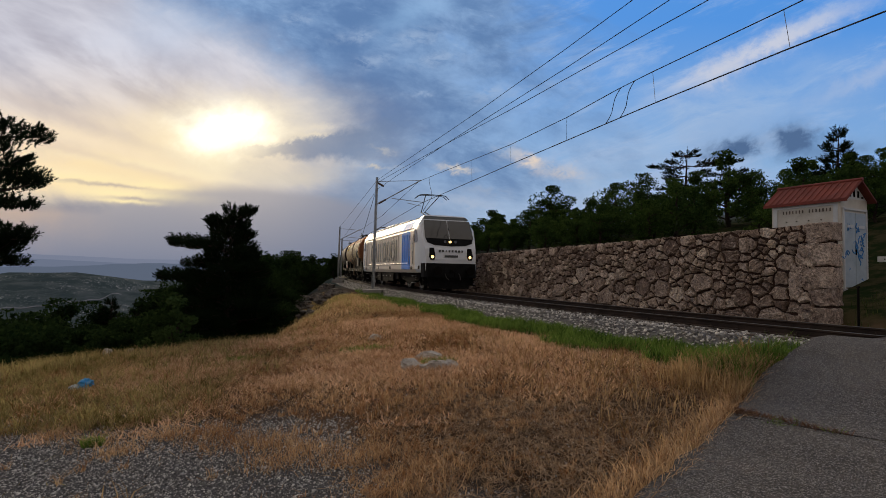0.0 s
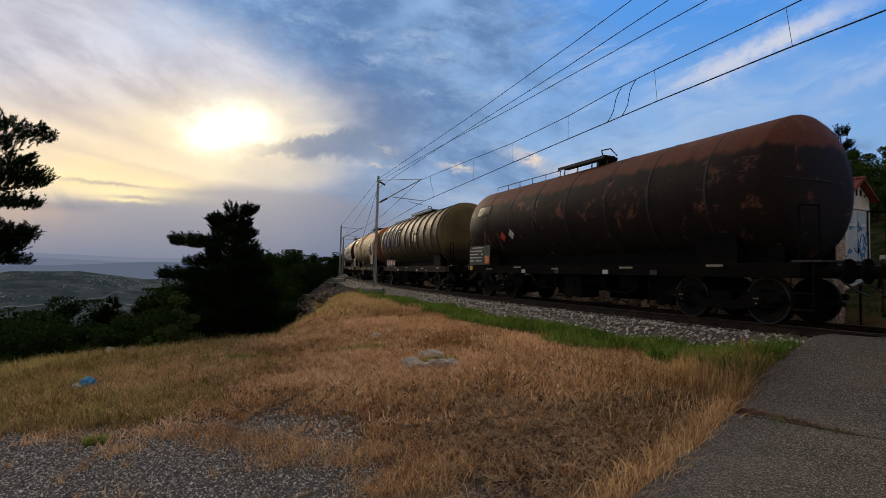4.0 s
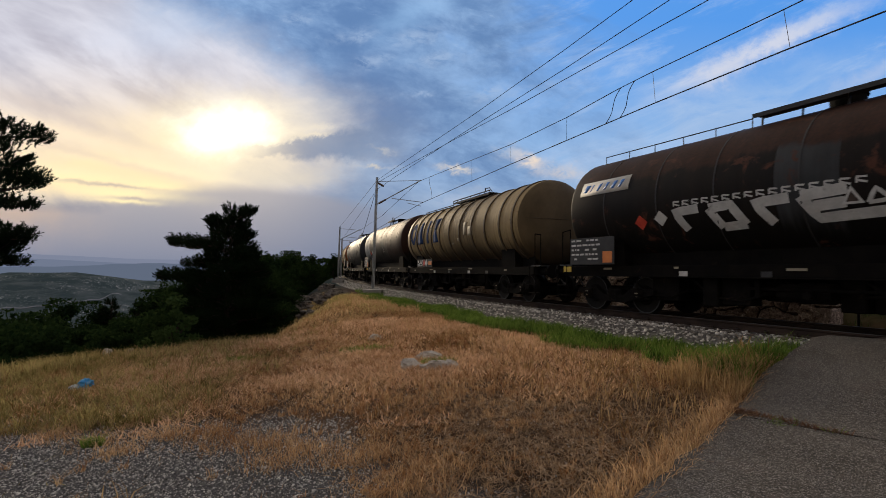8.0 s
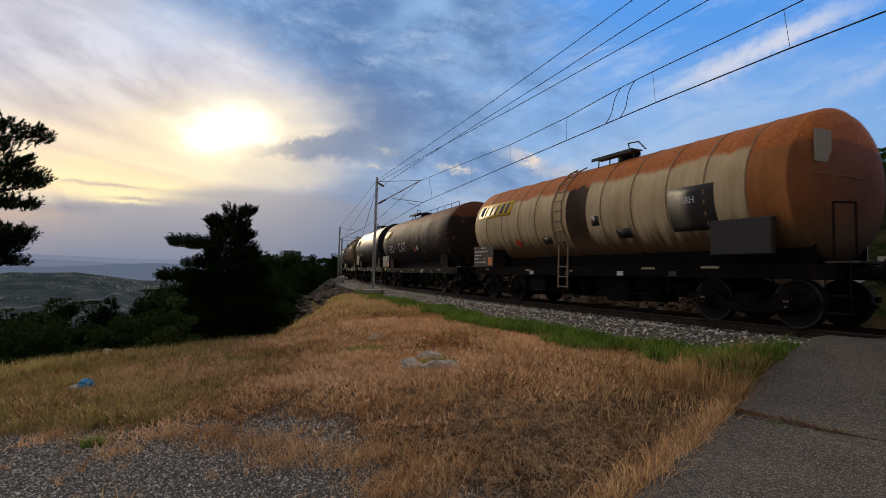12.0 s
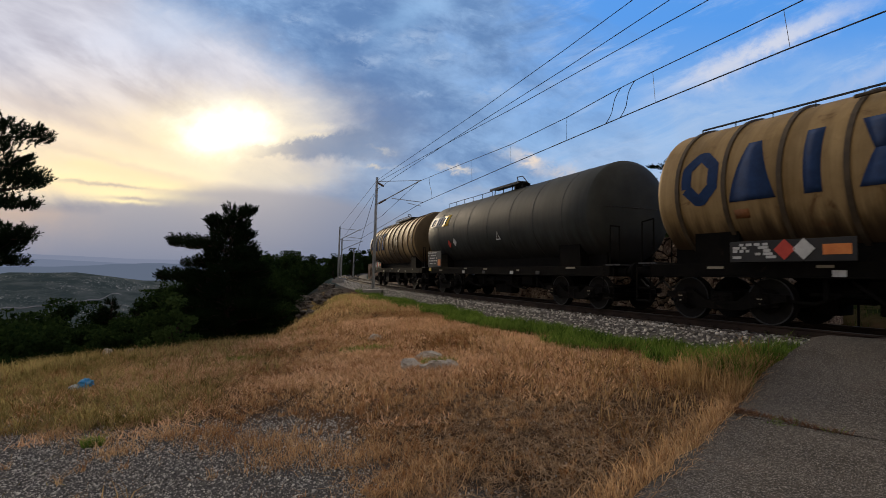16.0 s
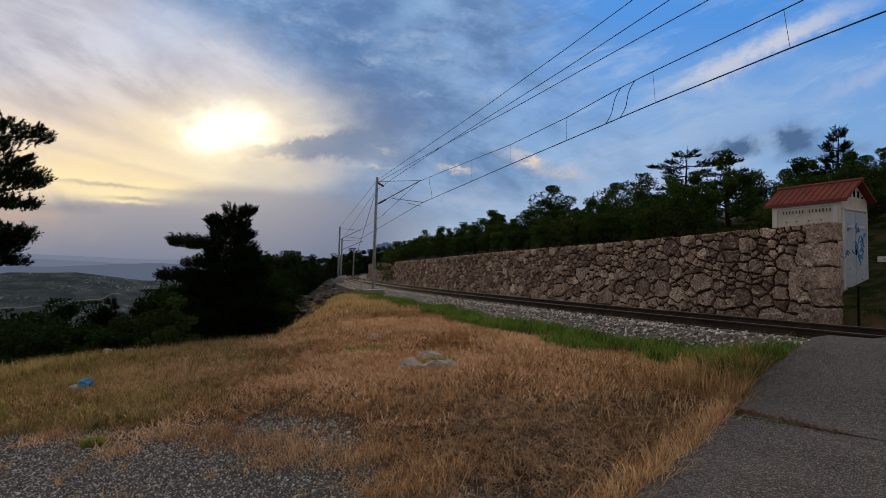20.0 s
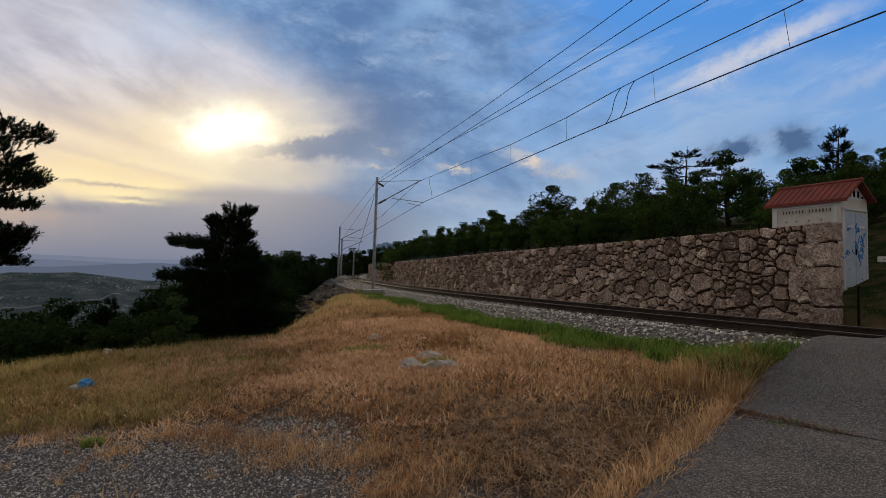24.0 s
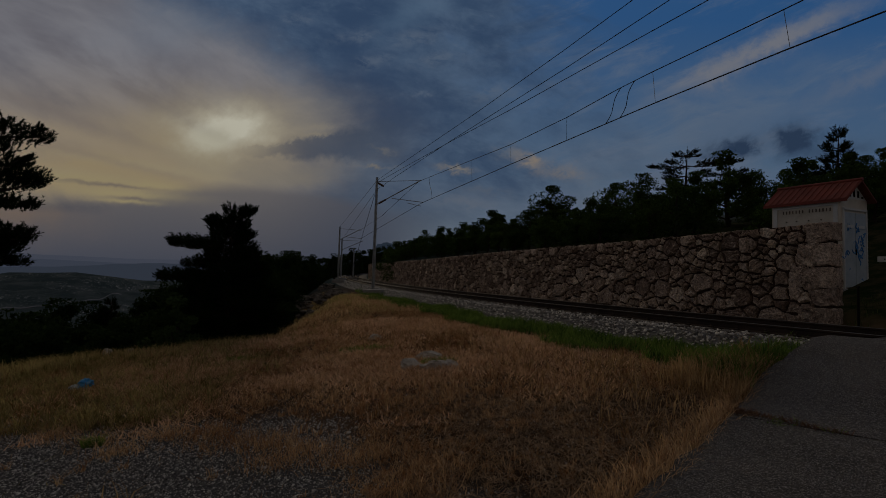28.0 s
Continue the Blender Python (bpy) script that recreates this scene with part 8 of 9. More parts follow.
    for i in range(5):
        z = bz1 - 0.07 - i * (bz1 - bz0 - 0.1) / 5
        x = bx0 + 0.06
        while x < bx0 + (bx1 - bx0) * (0.34 if ribbed else 0.62):
            wd = rng.uniform(0.05, 0.2)
            if rng.random() < 0.8:
                bm = bmesh.new()
                box(bm, (x + wd / 2, -1.483, z), (wd, 0.006, 0.05))
                part("marking_bar", bm, M["plate_white"], board)
            x += wd + 0.05
    bm = bmesh.new()
    ow = (bx1 - bx0) * 0.2
    box(bm, (bx1 - 0.07 - ow / 2, -1.483, bz0 + 0.2), (ow, 0.008, min(0.3, (bz1 - bz0) * 0.45)), 0.003)
    part("hazard_plate", bm, M["plate_orange"], board, "orange hazard plate")
    if ribbed:
        for k, mat in ((0.48, "plate_red"), (0.63, "plate_white")):
            bm = bmesh.new()
            cx, cz, q = bx0 + (bx1 - bx0) * k, (bz0 + bz1) / 2 + 0.02, 0.19
            slab(bm, [(cx - q, cz), (cx, cz - q), (cx + q, cz), (cx, cz + q)], -1.494, -1.486, "y")
            part("hazard_diamond", bm, M[mat], board)
    # hazard diamonds
    for x, a, mat in style.get("diamonds", ()):
        bm = bmesh.new()
        q = 0.19
        p = on_tank(x, a, R + 0.012)
        up = Vector((0, math.sin(radians(a)), math.cos(radians(a))))
        pts = [p + Vector((-q, 0, 0)), p - up * q, p + Vector((q, 0, 0)), p + up * q]
        nrm = Vector((0, -math.cos(radians(a)), math.sin(radians(a)))) * 0.006
        lo = [bm.verts.new(v) for v in pts]
        hi = [bm.verts.new(v + nrm) for v in pts]
        bm.faces.new(hi)
        for i in range(4):
            bm.faces.new((lo[i], lo[(i + 1) % 4], hi[(i + 1) % 4], hi[i]))
        bmesh.ops.recalc_face_normals(bm, faces=bm.faces[:])
        part("hazard_diamond", bm, M[mat], tank)
    # maker's sign: a plain plate with slanted bars
    sign = style.get("sign")
    if sign:
        x0, x1, a0, a1, back, back2, ink = sign
        plate = part("sign_plate", patch(x0, x1 if not back2 else x0 + (x1 - x0) * 0.68, a0, a1, M[back], "sign_plate"), None, tank)
        if back2:
            part("sign_plate", patch(x0 + (x1 - x0) * 0.68, x1, a0, a1, M[back2], "sign_plate"), None, tank)
        k = 6
        step_x = (x1 - x0 - 0.2) / k
        for i, share in enumerate((0.66, 0.2, 0.34, 0.34, 0.5, 0.42)):
            bx = x0 + 0.08 + i * step_x
            part("sign_bar", patch(bx, bx + step_x * share, a0 + 4, a1 - 4, M[ink], "sign_bar", 0.10, 0.012, 0.005), None, plate)
    for x0, x1, a0, a1, slant, mat in style.get("marks", ()):
        part("marking", patch(x0, x1, a0, a1, M[mat], "marking", slant), None, tank)
    for lo, hi, a0, a1, mat in style.get("blocks", ()):
        part("marking", block(lo, hi, a0, a1, M[mat]), None, tank)
    for pts, wd, mat in style.get("strokes", ()):
        part("graffiti_stroke", sprayed(pts, wd, M[mat]), None, tank)
    for text, x, a, h, mat in style.get("texts", ()):
        part("lettering", lettered(text, x, a, h, M[mat]), None, tank)
    if kind in ("grey", "ink", "patched", "scrawled"):
        for k, mat, lift in ((1.0, "plate_white", 0.010), (0.55, "board_brown", 0.016)):
            tri = [(0.9 - 0.17 * k, -18 - 4 * k), (0.9 + 0.17 * k, -18 - 4 * k), (0.9, -18 + 8 * k)]
            nrm = [on_tank(x, a, R + lift) for x, a in tri]
            part("warning_triangle", mesh_of("warning_triangle", nrm + [on_tank(x, a, R - 0.02) for x, a in tri], [(0, 1, 2), (0, 3, 4, 1), (1, 4, 5, 2), (2, 5, 3, 0)], M[mat]), None, tank)
    # seam and panel on the leading end
    bm = bmesh.new()
    bent(bm, [(HALF + 0.10, -1.25, 0.1), (HALF + 0.17, -0.9, 0.1), (HALF + 0.21, 0, 0.1), (HALF + 0.17, 0.9, 0.1)], 0.014, 5)
    part("end_seam", bm, hoop, tank)
    if kind.startswith("orange"):
        bm = bmesh.new()
        box(bm, (HALF + 0.16, -0.85, 0.62), (0.03, 0.5, 0.62), 0.01)
        part("end_panel", bm, M["plate_white_dim"], tank)
    for x0, x1, z0, z1, mat in style.get("boxes", ()):
        bm = bmesh.new()
        box(bm, ((x0 + x1) / 2, -1.42, (z0 + z1) / 2), (x1 - x0, 0.16, z1 - z0), 0.02)
        part("equipment_box", bm, M[mat], w, "grey sheet-metal equipment box")
    return w


M["hoop_tan"] = material("hoop_tan", (0.058, 0.040, 0.022), (0.11, 0.078, 0.042), 0.7, 0, 3, 30, 0.2, 0.005, 0.4)
M["hoop_rust"] = material("hoop_rust", (0.20, 0.12, 0.06), (0.30, 0.20, 0.11), 0.7, 0, 3, 30, 0.2, 0.005, 0.4)
M["hoop_dark"] = material("hoop_dark", (0.025, 0.023, 0.022), (0.045, 0.042, 0.04), 0.6, 0, 3, 30, 0.2, 0.005, 0.4)
M["ladder"] = material("ladder_paint", (0.22, 0.14, 0.08), (0.34, 0.25, 0.16), 0.7, 0, 3, 30, 0.2, 0.005, 0.4)
M["box_grey"] = material("box_grey", (0.022, 0.021, 0.019), (0.040, 0.037, 0.034), 0.7, 0, 3, 30, 0.2, 0.005, 0.35)


def mark_blocks(x0, a0, a1, widths, gap, mat):
    """Plain blocks that stand for a painted company mark: a wedge, a pillar and an hourglass beside a ring."""
    out, x = [], x0 + widths[0] + gap
    mid = (a0 + a1) / 2
    out.append(((x, x + widths[1]), (x + widths[1] * 0.36, x + widths[1] * 0.64), a0, a1, mat))
    x += widths[1] + gap
    out.append(((x + widths[2] * 0.33, x + widths[2] * 0.67), (x + widths[2] * 0.33, x + widths[2] * 0.67), a0, a1, mat))
    x += widths[2] + gap
    w = widths[3]
    out.append(((x + w * 0.06, x + w * 0.94), (x + w * 0.34, x + w * 0.66), a0, mid, mat))
    out.append(((x + w * 0.34, x + w * 0.66), (x + w * 0.06, x + w * 0.94), mid, a1, mat))
    return out


def mark_ring(x0, a0, a1, wide, stroke, mat):
    """A plain rounded ring painted on the tank."""
    k, q = 0.30 * wide, (a1 - a0) * 0.22
    h, v = stroke / 2, math.degrees(stroke / 2 / R)
    l, r, b, t = x0 + h, x0 + wide - h, a0 + v, a1 - v
    pts = [(l, b + q), (l, t - q), (l + k, t), (r - k, t), (r, t - q), (r, b + q), (r - k, b), (l + k, b), (l, b + q)]
    return [(pts, stroke, mat)]


YB = (-5.9, -3.75, 12, 33, "plate_white", "plate_yellow", "mark_blue")
ORANGE_STYLE = dict(walk=(-0.1, 1.5), dome=0.6, rail=None, ladder=-0.75, board=(-6.2, -4.7, 1.22, 2.0), board_mat="board_brown", sign=(-5.85, -3.5, 10, 32, "plate_yellow", "", "mark_blue"),
                    marks=[(3.35, 4.55, -32, 6, 0.0, "board_black"), (-1.75, -1.3, -34, -26, 0.0, "board_black"), (1.55, 2.05, -34, -24, 0.0, "board_black"), (0.7, 1.0, -18, -8, 0.0, "board_black")],
                    diamonds=[(-3.2, -30, "plate_red")], texts=[("L4BH", 3.6, -8, 0.15, "plate_white")], boxes=[(4.45, 5.75, 1.40, 2.12, "box_grey")])
TAN_STYLE = dict(walk=(-1.6, 2.3), dome=0.3, rail=(-5.6, -1.6), board=(-4.4, -2.2, 1.22, 1.62), board_mat="box_grey", diamonds=[],
                 blocks=mark_blocks(-5.5, -14, 31, (0.86, 0.92, 0.86, 0.86), 0.22, "mark_blue"), strokes=mark_ring(-5.5, -14, 31, 0.86, 0.24, "mark_blue"),
                 marks=[(1.55, 1.85, -8, 12, 0.0, "plate_white_dim"), (2.0, 2.5, -10, 4, 0.0, "plate_white_dim"), (0.2, 0.4, -22, -19, 0.0, "plate_white_dim"), (0.85, 1.05, -17, -12, 0.0, "plate_white_dim"), (-4.35, -4.05, -27, -20, 0.0, "plate_orange_dim")])
DARK_BOARD = dict(board=(-6.15, -4.45, 1.24, 1.98), board_mat="board_black", diamonds=[(-3.6, -20, "plate_red"), (-3.0, -18, "plate_white")])
TAGS = [(pts, 0.20, "spray_white") for pts in (
    [(-2.35, -25), (-2.6, -8), (-2.0, -7)], [(-1.5, -25), (-1.75, -8)], [(-1.75, -8), (-1.25, -7), (-1.0, -24)], [(-1.5, -25), (-1.0, -24)],
    [(-0.45, -25), (-0.75, -8), (-0.1, -7)], [(0.1, -7), (0.85, -5)], [(0.1, -7), (0.35, -24), (1.6, -22)], [(0.3, -15), (0.8, -14)])]
TAGS += [([(1.12, -16), (1.45, -15), (1.25, -7), (1.12, -16)], 0.07, "spray_white")]
for i, x in enumerate((1.8, 2.7, 3.6, 4.5)):
    TAGS += [([(x, -24), (x + 0.1, -4), (x + 0.62, -2), (x + 0.72, -22), (x + 0.2, -24)], 0.26, "spray_white"), ([(x - 0.08, -1), (x + 0.75, 2)], 0.035, "spray_yellow"), ([(x + 0.3, -20), (x + 0.4, -8)], 0.06, "board_black")]
SMALL = []
for x in np.arange(-2.6, 1.0, 0.24):
    SMALL += [([(x, -9), (x, -5)], 0.035, "spray_white"), ([(x, -5), (x + 0.15, -5.5)], 0.035, "spray_white"), ([(x + 0.15, -9), (x, -7)], 0.035, "spray_white")]
TAGS = [([(x, a - 6) for x, a in pts], wd, mat) for pts, wd, mat in TAGS]

train = [
    ("orange_band", -45.8, dict(ORANGE_STYLE, ladder=0.45), "tan tank wagon with a rusty orange top and brown band"),
    ("brown", -60.6, dict(walk=(-1.2, 1.0), rail=(-5.4, -1.3), sign=(-5.5, -4.6, 14, 28, "plate_white_dim", "", "plate_white_dim"), **DARK_BOARD), "dark brown tank wagon with a reddish rusty top"),
    ("tan", -76.2, dict(TAN_STYLE), "ribbed tan tank wagon with large blue painted marks"),
    ("orange", -91.1, dict(ORANGE_STYLE), "tan tank wagon with a rusty orange top and side ladder"),
    ("scrawled", -106.2, dict(walk=(-1.2, 1.4), rail=(-5.6, -1.3), sign=(-5.75, -4.0, 14, 30, "plate_white", "", "mark_sky"), strokes=TAGS + SMALL, **DARK_BOARD), "rusty dark tank wagon covered in white graffiti"),
    ("khaki", -121.2, dict(TAN_STYLE), "ribbed tan tank wagon with large blue painted marks"),
    ("patched", -134.8, dict(walk=(-0.9, 0.7), rail=None, marks=[(-2.3, -0.2, 52, 62, 0.0, "hoop_rust")], sill=None, **DARK_BOARD), "patchwork tank wagon in pale grey, olive, black and brown"),
    ("black", -149.8, dict(walk=(-1.2, 1.2), rail=(-5.6, -1.3), sign=YB, **DARK_BOARD), "glossy black tank wagon with a top walkway"),
    ("orange_band", -164.5, dict(ORANGE_STYLE), "tan tank wagon with a rusty orange top and brown band"),
    ("brown", -179.6, dict(dict(DARK_BOARD, diamonds=[(0.9, -22, "plate_red"), (1.4, -20, "plate_white")]), walk=(-2.4, -0.6), rail=(0.2, 5.4), dome=-1.5, sign=(-5.7, -4.2, 14, 30, "plate_yellow", "", "plate_white_dim"), texts=[("LEO", -4.7, -24, 0.48, "spray_white"), ("-", -3.05, -20, 0.5, "spray_white"), ("CAT", -2.3, -24, 0.54, "spray_white")]), "dark brown tank wagon with white spray-painted letters"),
    ("ink", -193.15, dict(dict(DARK_BOARD, board=(-5.8, -4.0, 1.42, 2.2)), walk=(0.0, 1.4), rail=None, sign=(-5.6, -3.7, 10, 30, "plate_white", "plate_yellow", "mark_blue")), "blue-black tank wagon with a yellow and white sign"),
    ("amber", -207.55, dict(TAN_STYLE), "ribbed tan tank wagon with large blue painted marks"),
    ("grey", -222.15, dict(walk=(-1.0, 1.3), rail=(-5.6, -1.1), sign=YB, **DARK_BOARD), "dark grey tank wagon with seam bands and a top walkway"),
    ("amber", -236.65, dict(TAN_STYLE), "ribbed tan tank wagon with large blue marks, last of the train"),
]
M["mark_sky"] = material("mark_sky", (0.03, 0.14, 0.45), (0.05, 0.20, 0.55), 0.5, 0, 5, 50, 0, 0.01, 0.25)
WAGONS = [(wagon(kind, centre, style, label), centre) for kind, centre, style, label in train]
WAGONS[10][0].scale.x = 0.9
for which, tall in ((6, 1.03), (7, 1.012), (10, 1.035), (11, 1.025)):
    WAGONS[which][0].scale.z = tall


# ---- engine ----
M["engine_side"] = material("engine_beige_silver", (0.80, 0.70, 0.585), (0.88, 0.78, 0.66), 0.42, 0.0, 0.8, 30, 0.05, 0.003, 0.18, stain=(0.60, 0.51, 0.42), stain_at=(0.6, 0.85), stain_scale=0.7)
M["engine_roof"] = material("engine_roof_grey", (0.34, 0.37, 0.39), (0.42, 0.45, 0.47), 0.45, 0.0, 1.2, 30, 0.05, 0.003, 0.25)
M["engine_blue"] = material("engine_blue", (0.006, 0.20, 0.80), (0.008, 0.24, 0.88), 0.6, 0.0, 1.2, 30, 0.03, 0.003, 0.12)
M["engine_mark"] = material("engine_dark_grey", (0.060, 0.065, 0.060), (0.085, 0.090, 0.085), 0.45, 0, 1.5, 30, 0, 0.003, 0.15)
# same paint as the sides, with the cool skylight put into its colour
M["engine_nose"] = material("engine_nose_skylit", (0.70, 0.725, 0.75), (0.78, 0.80, 0.82), 0.35, 0.0, 0.8, 30, 0.03, 0.003, 0.12, stain=(0.50, 0.50, 0.49), stain_at=(0.62, 0.85), stain_scale=1.2)
M["engine_glass"] = material("dark_glass", (0.016, 0.019, 0.023), (0.026, 0.030, 0.036), 0.08, 0, 1, 10, 0, 0.003, 0.0, spec=1.0)
M["rubber"] = material("black_rubber", (0.006, 0.006, 0.006), (0.012, 0.012, 0.012), 0.75, 0, 3, 40, 0, 0.003, 0.2, spec=0.1)
M["lamp"] = glowing("lit_headlamp", (1.0, 0.66, 0.22), 3.0)


def engine():
    e = thing("electric_locomotive", "silver-beige electric locomotive with a blue door panel, lamps lit", "locomotive")
    half = [(1.38, 0.94), (1.49, 1.10), (1.49, 3.02), (1.44, 3.22), (1.12, 3.66), (0.0, 3.78)]
    prof = [(-y, z) for y, z in half] + [(y, z) for y, z in reversed(half[:-1])]
    stations = []
    for x, top, wide in ((7.35, 3.82, 1.0), (7.75, 3.78, 0.995), (8.05, 3.52, 0.985), (8.35, 3.05, 0.965), (8.66, 2.42, 0.94), (8.84, 2.05, 0.92), (8.92, 1.6, 0.91), (8.90, 1.0, 0.90)):
        stations.append((x, top, wide))
    xs = [(-x, t, w) for x, t, w in reversed(stations)] + [(x, 3.78, 1.0) for x in (-6.9, -3, 0, 3, 6.9)] + stations
    verts, faces = [], []
    for x, top, wide in xs:
        for y, z in prof:
            lift = 1.025 if abs(x) > 7.0 and top > 3.7 else 1.0
            verts.append((x, y * wide, min(z * lift, top)))
    k = len(prof)
    for i in range(len(xs) - 1):
        for j in range(k):
            a, b = i * k + j, i * k + (j + 1) % k
            faces.append((a, a + k, b + k, b))
    faces += [tuple(range(k)), tuple(reversed(range(len(verts) - k, len(verts))))]
    idx = []
    for i in range(len(xs) - 1):
        for j in range(k):
            idx.append(1 if j in (3, 4, 5, 6) and abs(xs[i][0]) < 7.3 else 2 if min(abs(xs[i][0]), abs(xs[i + 1][0])) > 7.3 else 0)
    idx += [2, 2]
    body = part("body", mesh_of("body", verts, faces, [M["engine_side"], M["engine_roof"], M["engine_nose"]], False, idx), None, e, "beige silver body with a grey roof", Matrix.Translation((0, 0, 0.94)) @ Matrix.Diagonal((1, 1, 1.085, 1)) @ Matrix.Translation((0, 0, -0.94)))
    # side wall ribs, panels and sill line
    for y in (-1.495, 1.495):
        o = -1 if y < 0 else 1
        for x in np.arange(-6.25, 4.3, 0.66):
            bm = bmesh.new()
            box(bm, (x, y, 2.22), (0.035, 0.035, 1.52), 0.01)
            part("side_rib", bm, M["engine_side"], body)
        bm = bmesh.new()
        box(bm, (-1.0, y + o * 0.012, 1.40), (11.1, 0.03, 0.05), 0.01)
        box(bm, (-1.0, y + o * 0.006, 3.0), (11.1, 0.025, 0.05), 0.01)
        part("side_moulding", bm, M["engine_side"], body)
        bm = bmesh.new()
        box(bm, (0, y * 0.985, 3.16), (13.9, 0.03, 0.045), 0.006)
        part("gutter", bm, M["engine_roof"], body)
        # blue door field
        bm = bmesh.new()
        box(bm, (5.45, y + o * 0.004, 2.06), (1.82, 0.022, 1.92), 0.004)
        blue = part("blue_panel", bm, M["engine_blue"], body, "bright blue panel")
        bm = bmesh.new()
        slab(bm, [(4.54, 3.17), (6.36, 3.17), (6.36, 3.64), (4.54, 3.64)], 0, 0.02, "y")
        bmesh.ops.transform(bm, matrix=Matrix.Translation((0, o * 1.505, 3.15)) @ Matrix.Rotation(o * radians(37), 4, "X") @ Matrix.Translation((0, 0, -3.17)), verts=bm.verts[:])
        part("blue_roof_panel", bm, M["engine_blue"], body)
        for x in (4.75, 5.22, 5.75):
            bm = bmesh.new()
            box(bm, (x, y + o * 0.02, 2.2), (0.05, 0.03, 1.4), 0.01)
            part("panel_rib", bm, M["engine_blue"], blue)
        bm = bmesh.new()
        box(bm, (5.45, y + o * 0.02, 1.40), (1.8, 0.03, 0.04), 0.01)
        part("panel_rib", bm, M["engine_blue"], blue)
        for z in (1.45, 1.8, 2.15, 2.5, 2.85):
            bm = bmesh.new()
            box(bm, (6.25, y + o * 0.02, z), (0.04, 0.012, 0.02))
            part("reflector", bm, M["plate_white"], blue)
        # doors and windows of both cabs
        for f in (-1, 1):
            bm = bmesh.new()
            box(bm, (f * 6.75, y + o * 0.003, 2.05), (0.62, 0.016, 1.86), 0.01)
            door = part("cab_door", bm, M["engine_side"], body)
            bm = bmesh.new()
            for dx in (-0.40, 0.40):
                rod(bm, (f * 6.75 + dx, y + o * 0.06, 1.35), (f * 6.75 + dx, y + o * 0.06, 2.85), 0.016, n=6)
            part("grab_rail", bm, M["engine_mark"], door)
            bm = bmesh.new()
            box(bm, (f * 6.75 + 0.2, y + o * 0.02, 1.95), (0.12, 0.03, 0.05), 0.01)
            box(bm, (f * 6.75 + 0.2, y + o * 0.02, 2.4), (0.12, 0.03, 0.04), 0.01)
            part("door_handle", bm, M["engine_mark"], door)
            bm = bmesh.new()
            slab(bm, [(f * 7.28, 2.42), (f * 7.72, 2.42), (f * 7.80, 2.52), (f * 7.62, 2.98), (f * 7.50, 3.05), (f * 7.28, 3.05), (f * 7.23, 2.98), (f * 7.23, 2.49)], y - 0.005, y + o * 0.012, "y")
            part("cab_window", bm, M["engine_glass"], body, "dark cab side window")
            bm = bmesh.new()
            box(bm, (f * 6.75, y + o * 0.004, 1.17), (0.36, 0.02, 0.16), 0.03)
            part("step_recess", bm, M["rubber"], body)
            for z in (0.45, 0.78):
                bm = bmesh.new()
                box(bm, (f * 6.75, -1.36 * -o, z), (0.38, 0.16, 0.025))
                part("cab_step", bm, M["galvanised"], body)
            bm = bmesh.new()
            box(bm, (f * 8.05, y * 0.985 + o * 0.004, 1.20), (0.24, 0.03, 0.17), 0.01)
            part("marker_recess", bm, M["rubber"], body)
        for x in (-5.2, -2.1, 1.4, 1.75):
            bm = bmesh.new()
            box(bm, (x, y + o * 0.004, 1.2), (0.13, 0.018, 0.17), 0.01)
            part("socket_cover", bm, M["rubber"], body)
        # company mark as plain dark shapes: rounded rings, a wedge and bars
        for x0, x1, form in ((-4.69, -3.83, "ring"), (-3.56, -2.47, "wedge"), (-2.17, -1.96, "bar"), (-1.51, -1.30, "bar"), (-0.69, 0.27, "ring"), (0.53, 1.52, "ring"), (1.75, 2.78, "ring"), (3.05, 3.26, "bar")):
            if o > 0:
                break
            bm = bmesh.new()
            if form == "bar":
                box(bm, ((x0 + x1) / 2, y - 0.02, 2.16), (x1 - x0, 0.01, 1.16))
            elif form == "wedge":
                for p, q in (((x0, 1.58), ((x0 + x1) / 2 - 0.09, 2.74)), ((x1 - 0.2, 1.58), ((x0 + x1) / 2 - 0.09, 2.74))):
                    slab(bm, [p, (p[0] + 0.2, p[1]), (q[0] + 0.19, q[1]), q], y - 0.026 - 0.002 * (p[0] > x0), y - 0.016, "y")
            else:
                loops = []
                for inset, corner in ((0.0, 0.34), (0.19, 0.17)):
                    l, r, b, t = x0 + inset, x1 - inset, 1.56 + inset, 2.76 - inset
                    loop = []
                    for cx, cz, a in ((r - corner, t - corner, 0), (l + corner, t - corner, 90), (l + corner, b + corner, 180), (r - corner, b + corner, 270)):
                        loop += [(cx + corner * math.cos(radians(a + d)), cz + corner * math.sin(radians(a + d))) for d in (0, 22, 45, 68, 90)]
                    loops.append(loop)
                count = len(loops[0])
                rows = [[bm.verts.new((u, yy, w)) for u, w in loop] for yy in (y - 0.026, y - 0.014) for loop in loops]
                for i in range(count):
                    j = (i + 1) % count
                    bm.faces.new((rows[0][i], rows[0][j], rows[1][j], rows[1][i]))
                    bm.faces.new((rows[0][i], rows[2][i], rows[2][j], rows[0][j]))
                    bm.faces.new((rows[1][i], rows[1][j], rows[3][j], rows[3][i]))
                bmesh.ops.recalc_face_normals(bm, faces=bm.faces[:])
            part("company_mark", bm, M["engine_mark"], body)
        bm = bmesh.new()
        box(bm, (-3.9, y + o * 0.008, 1.22), (1.3, 0.006, 0.06))
        part("number_bar", bm, M["engine_mark"], body)
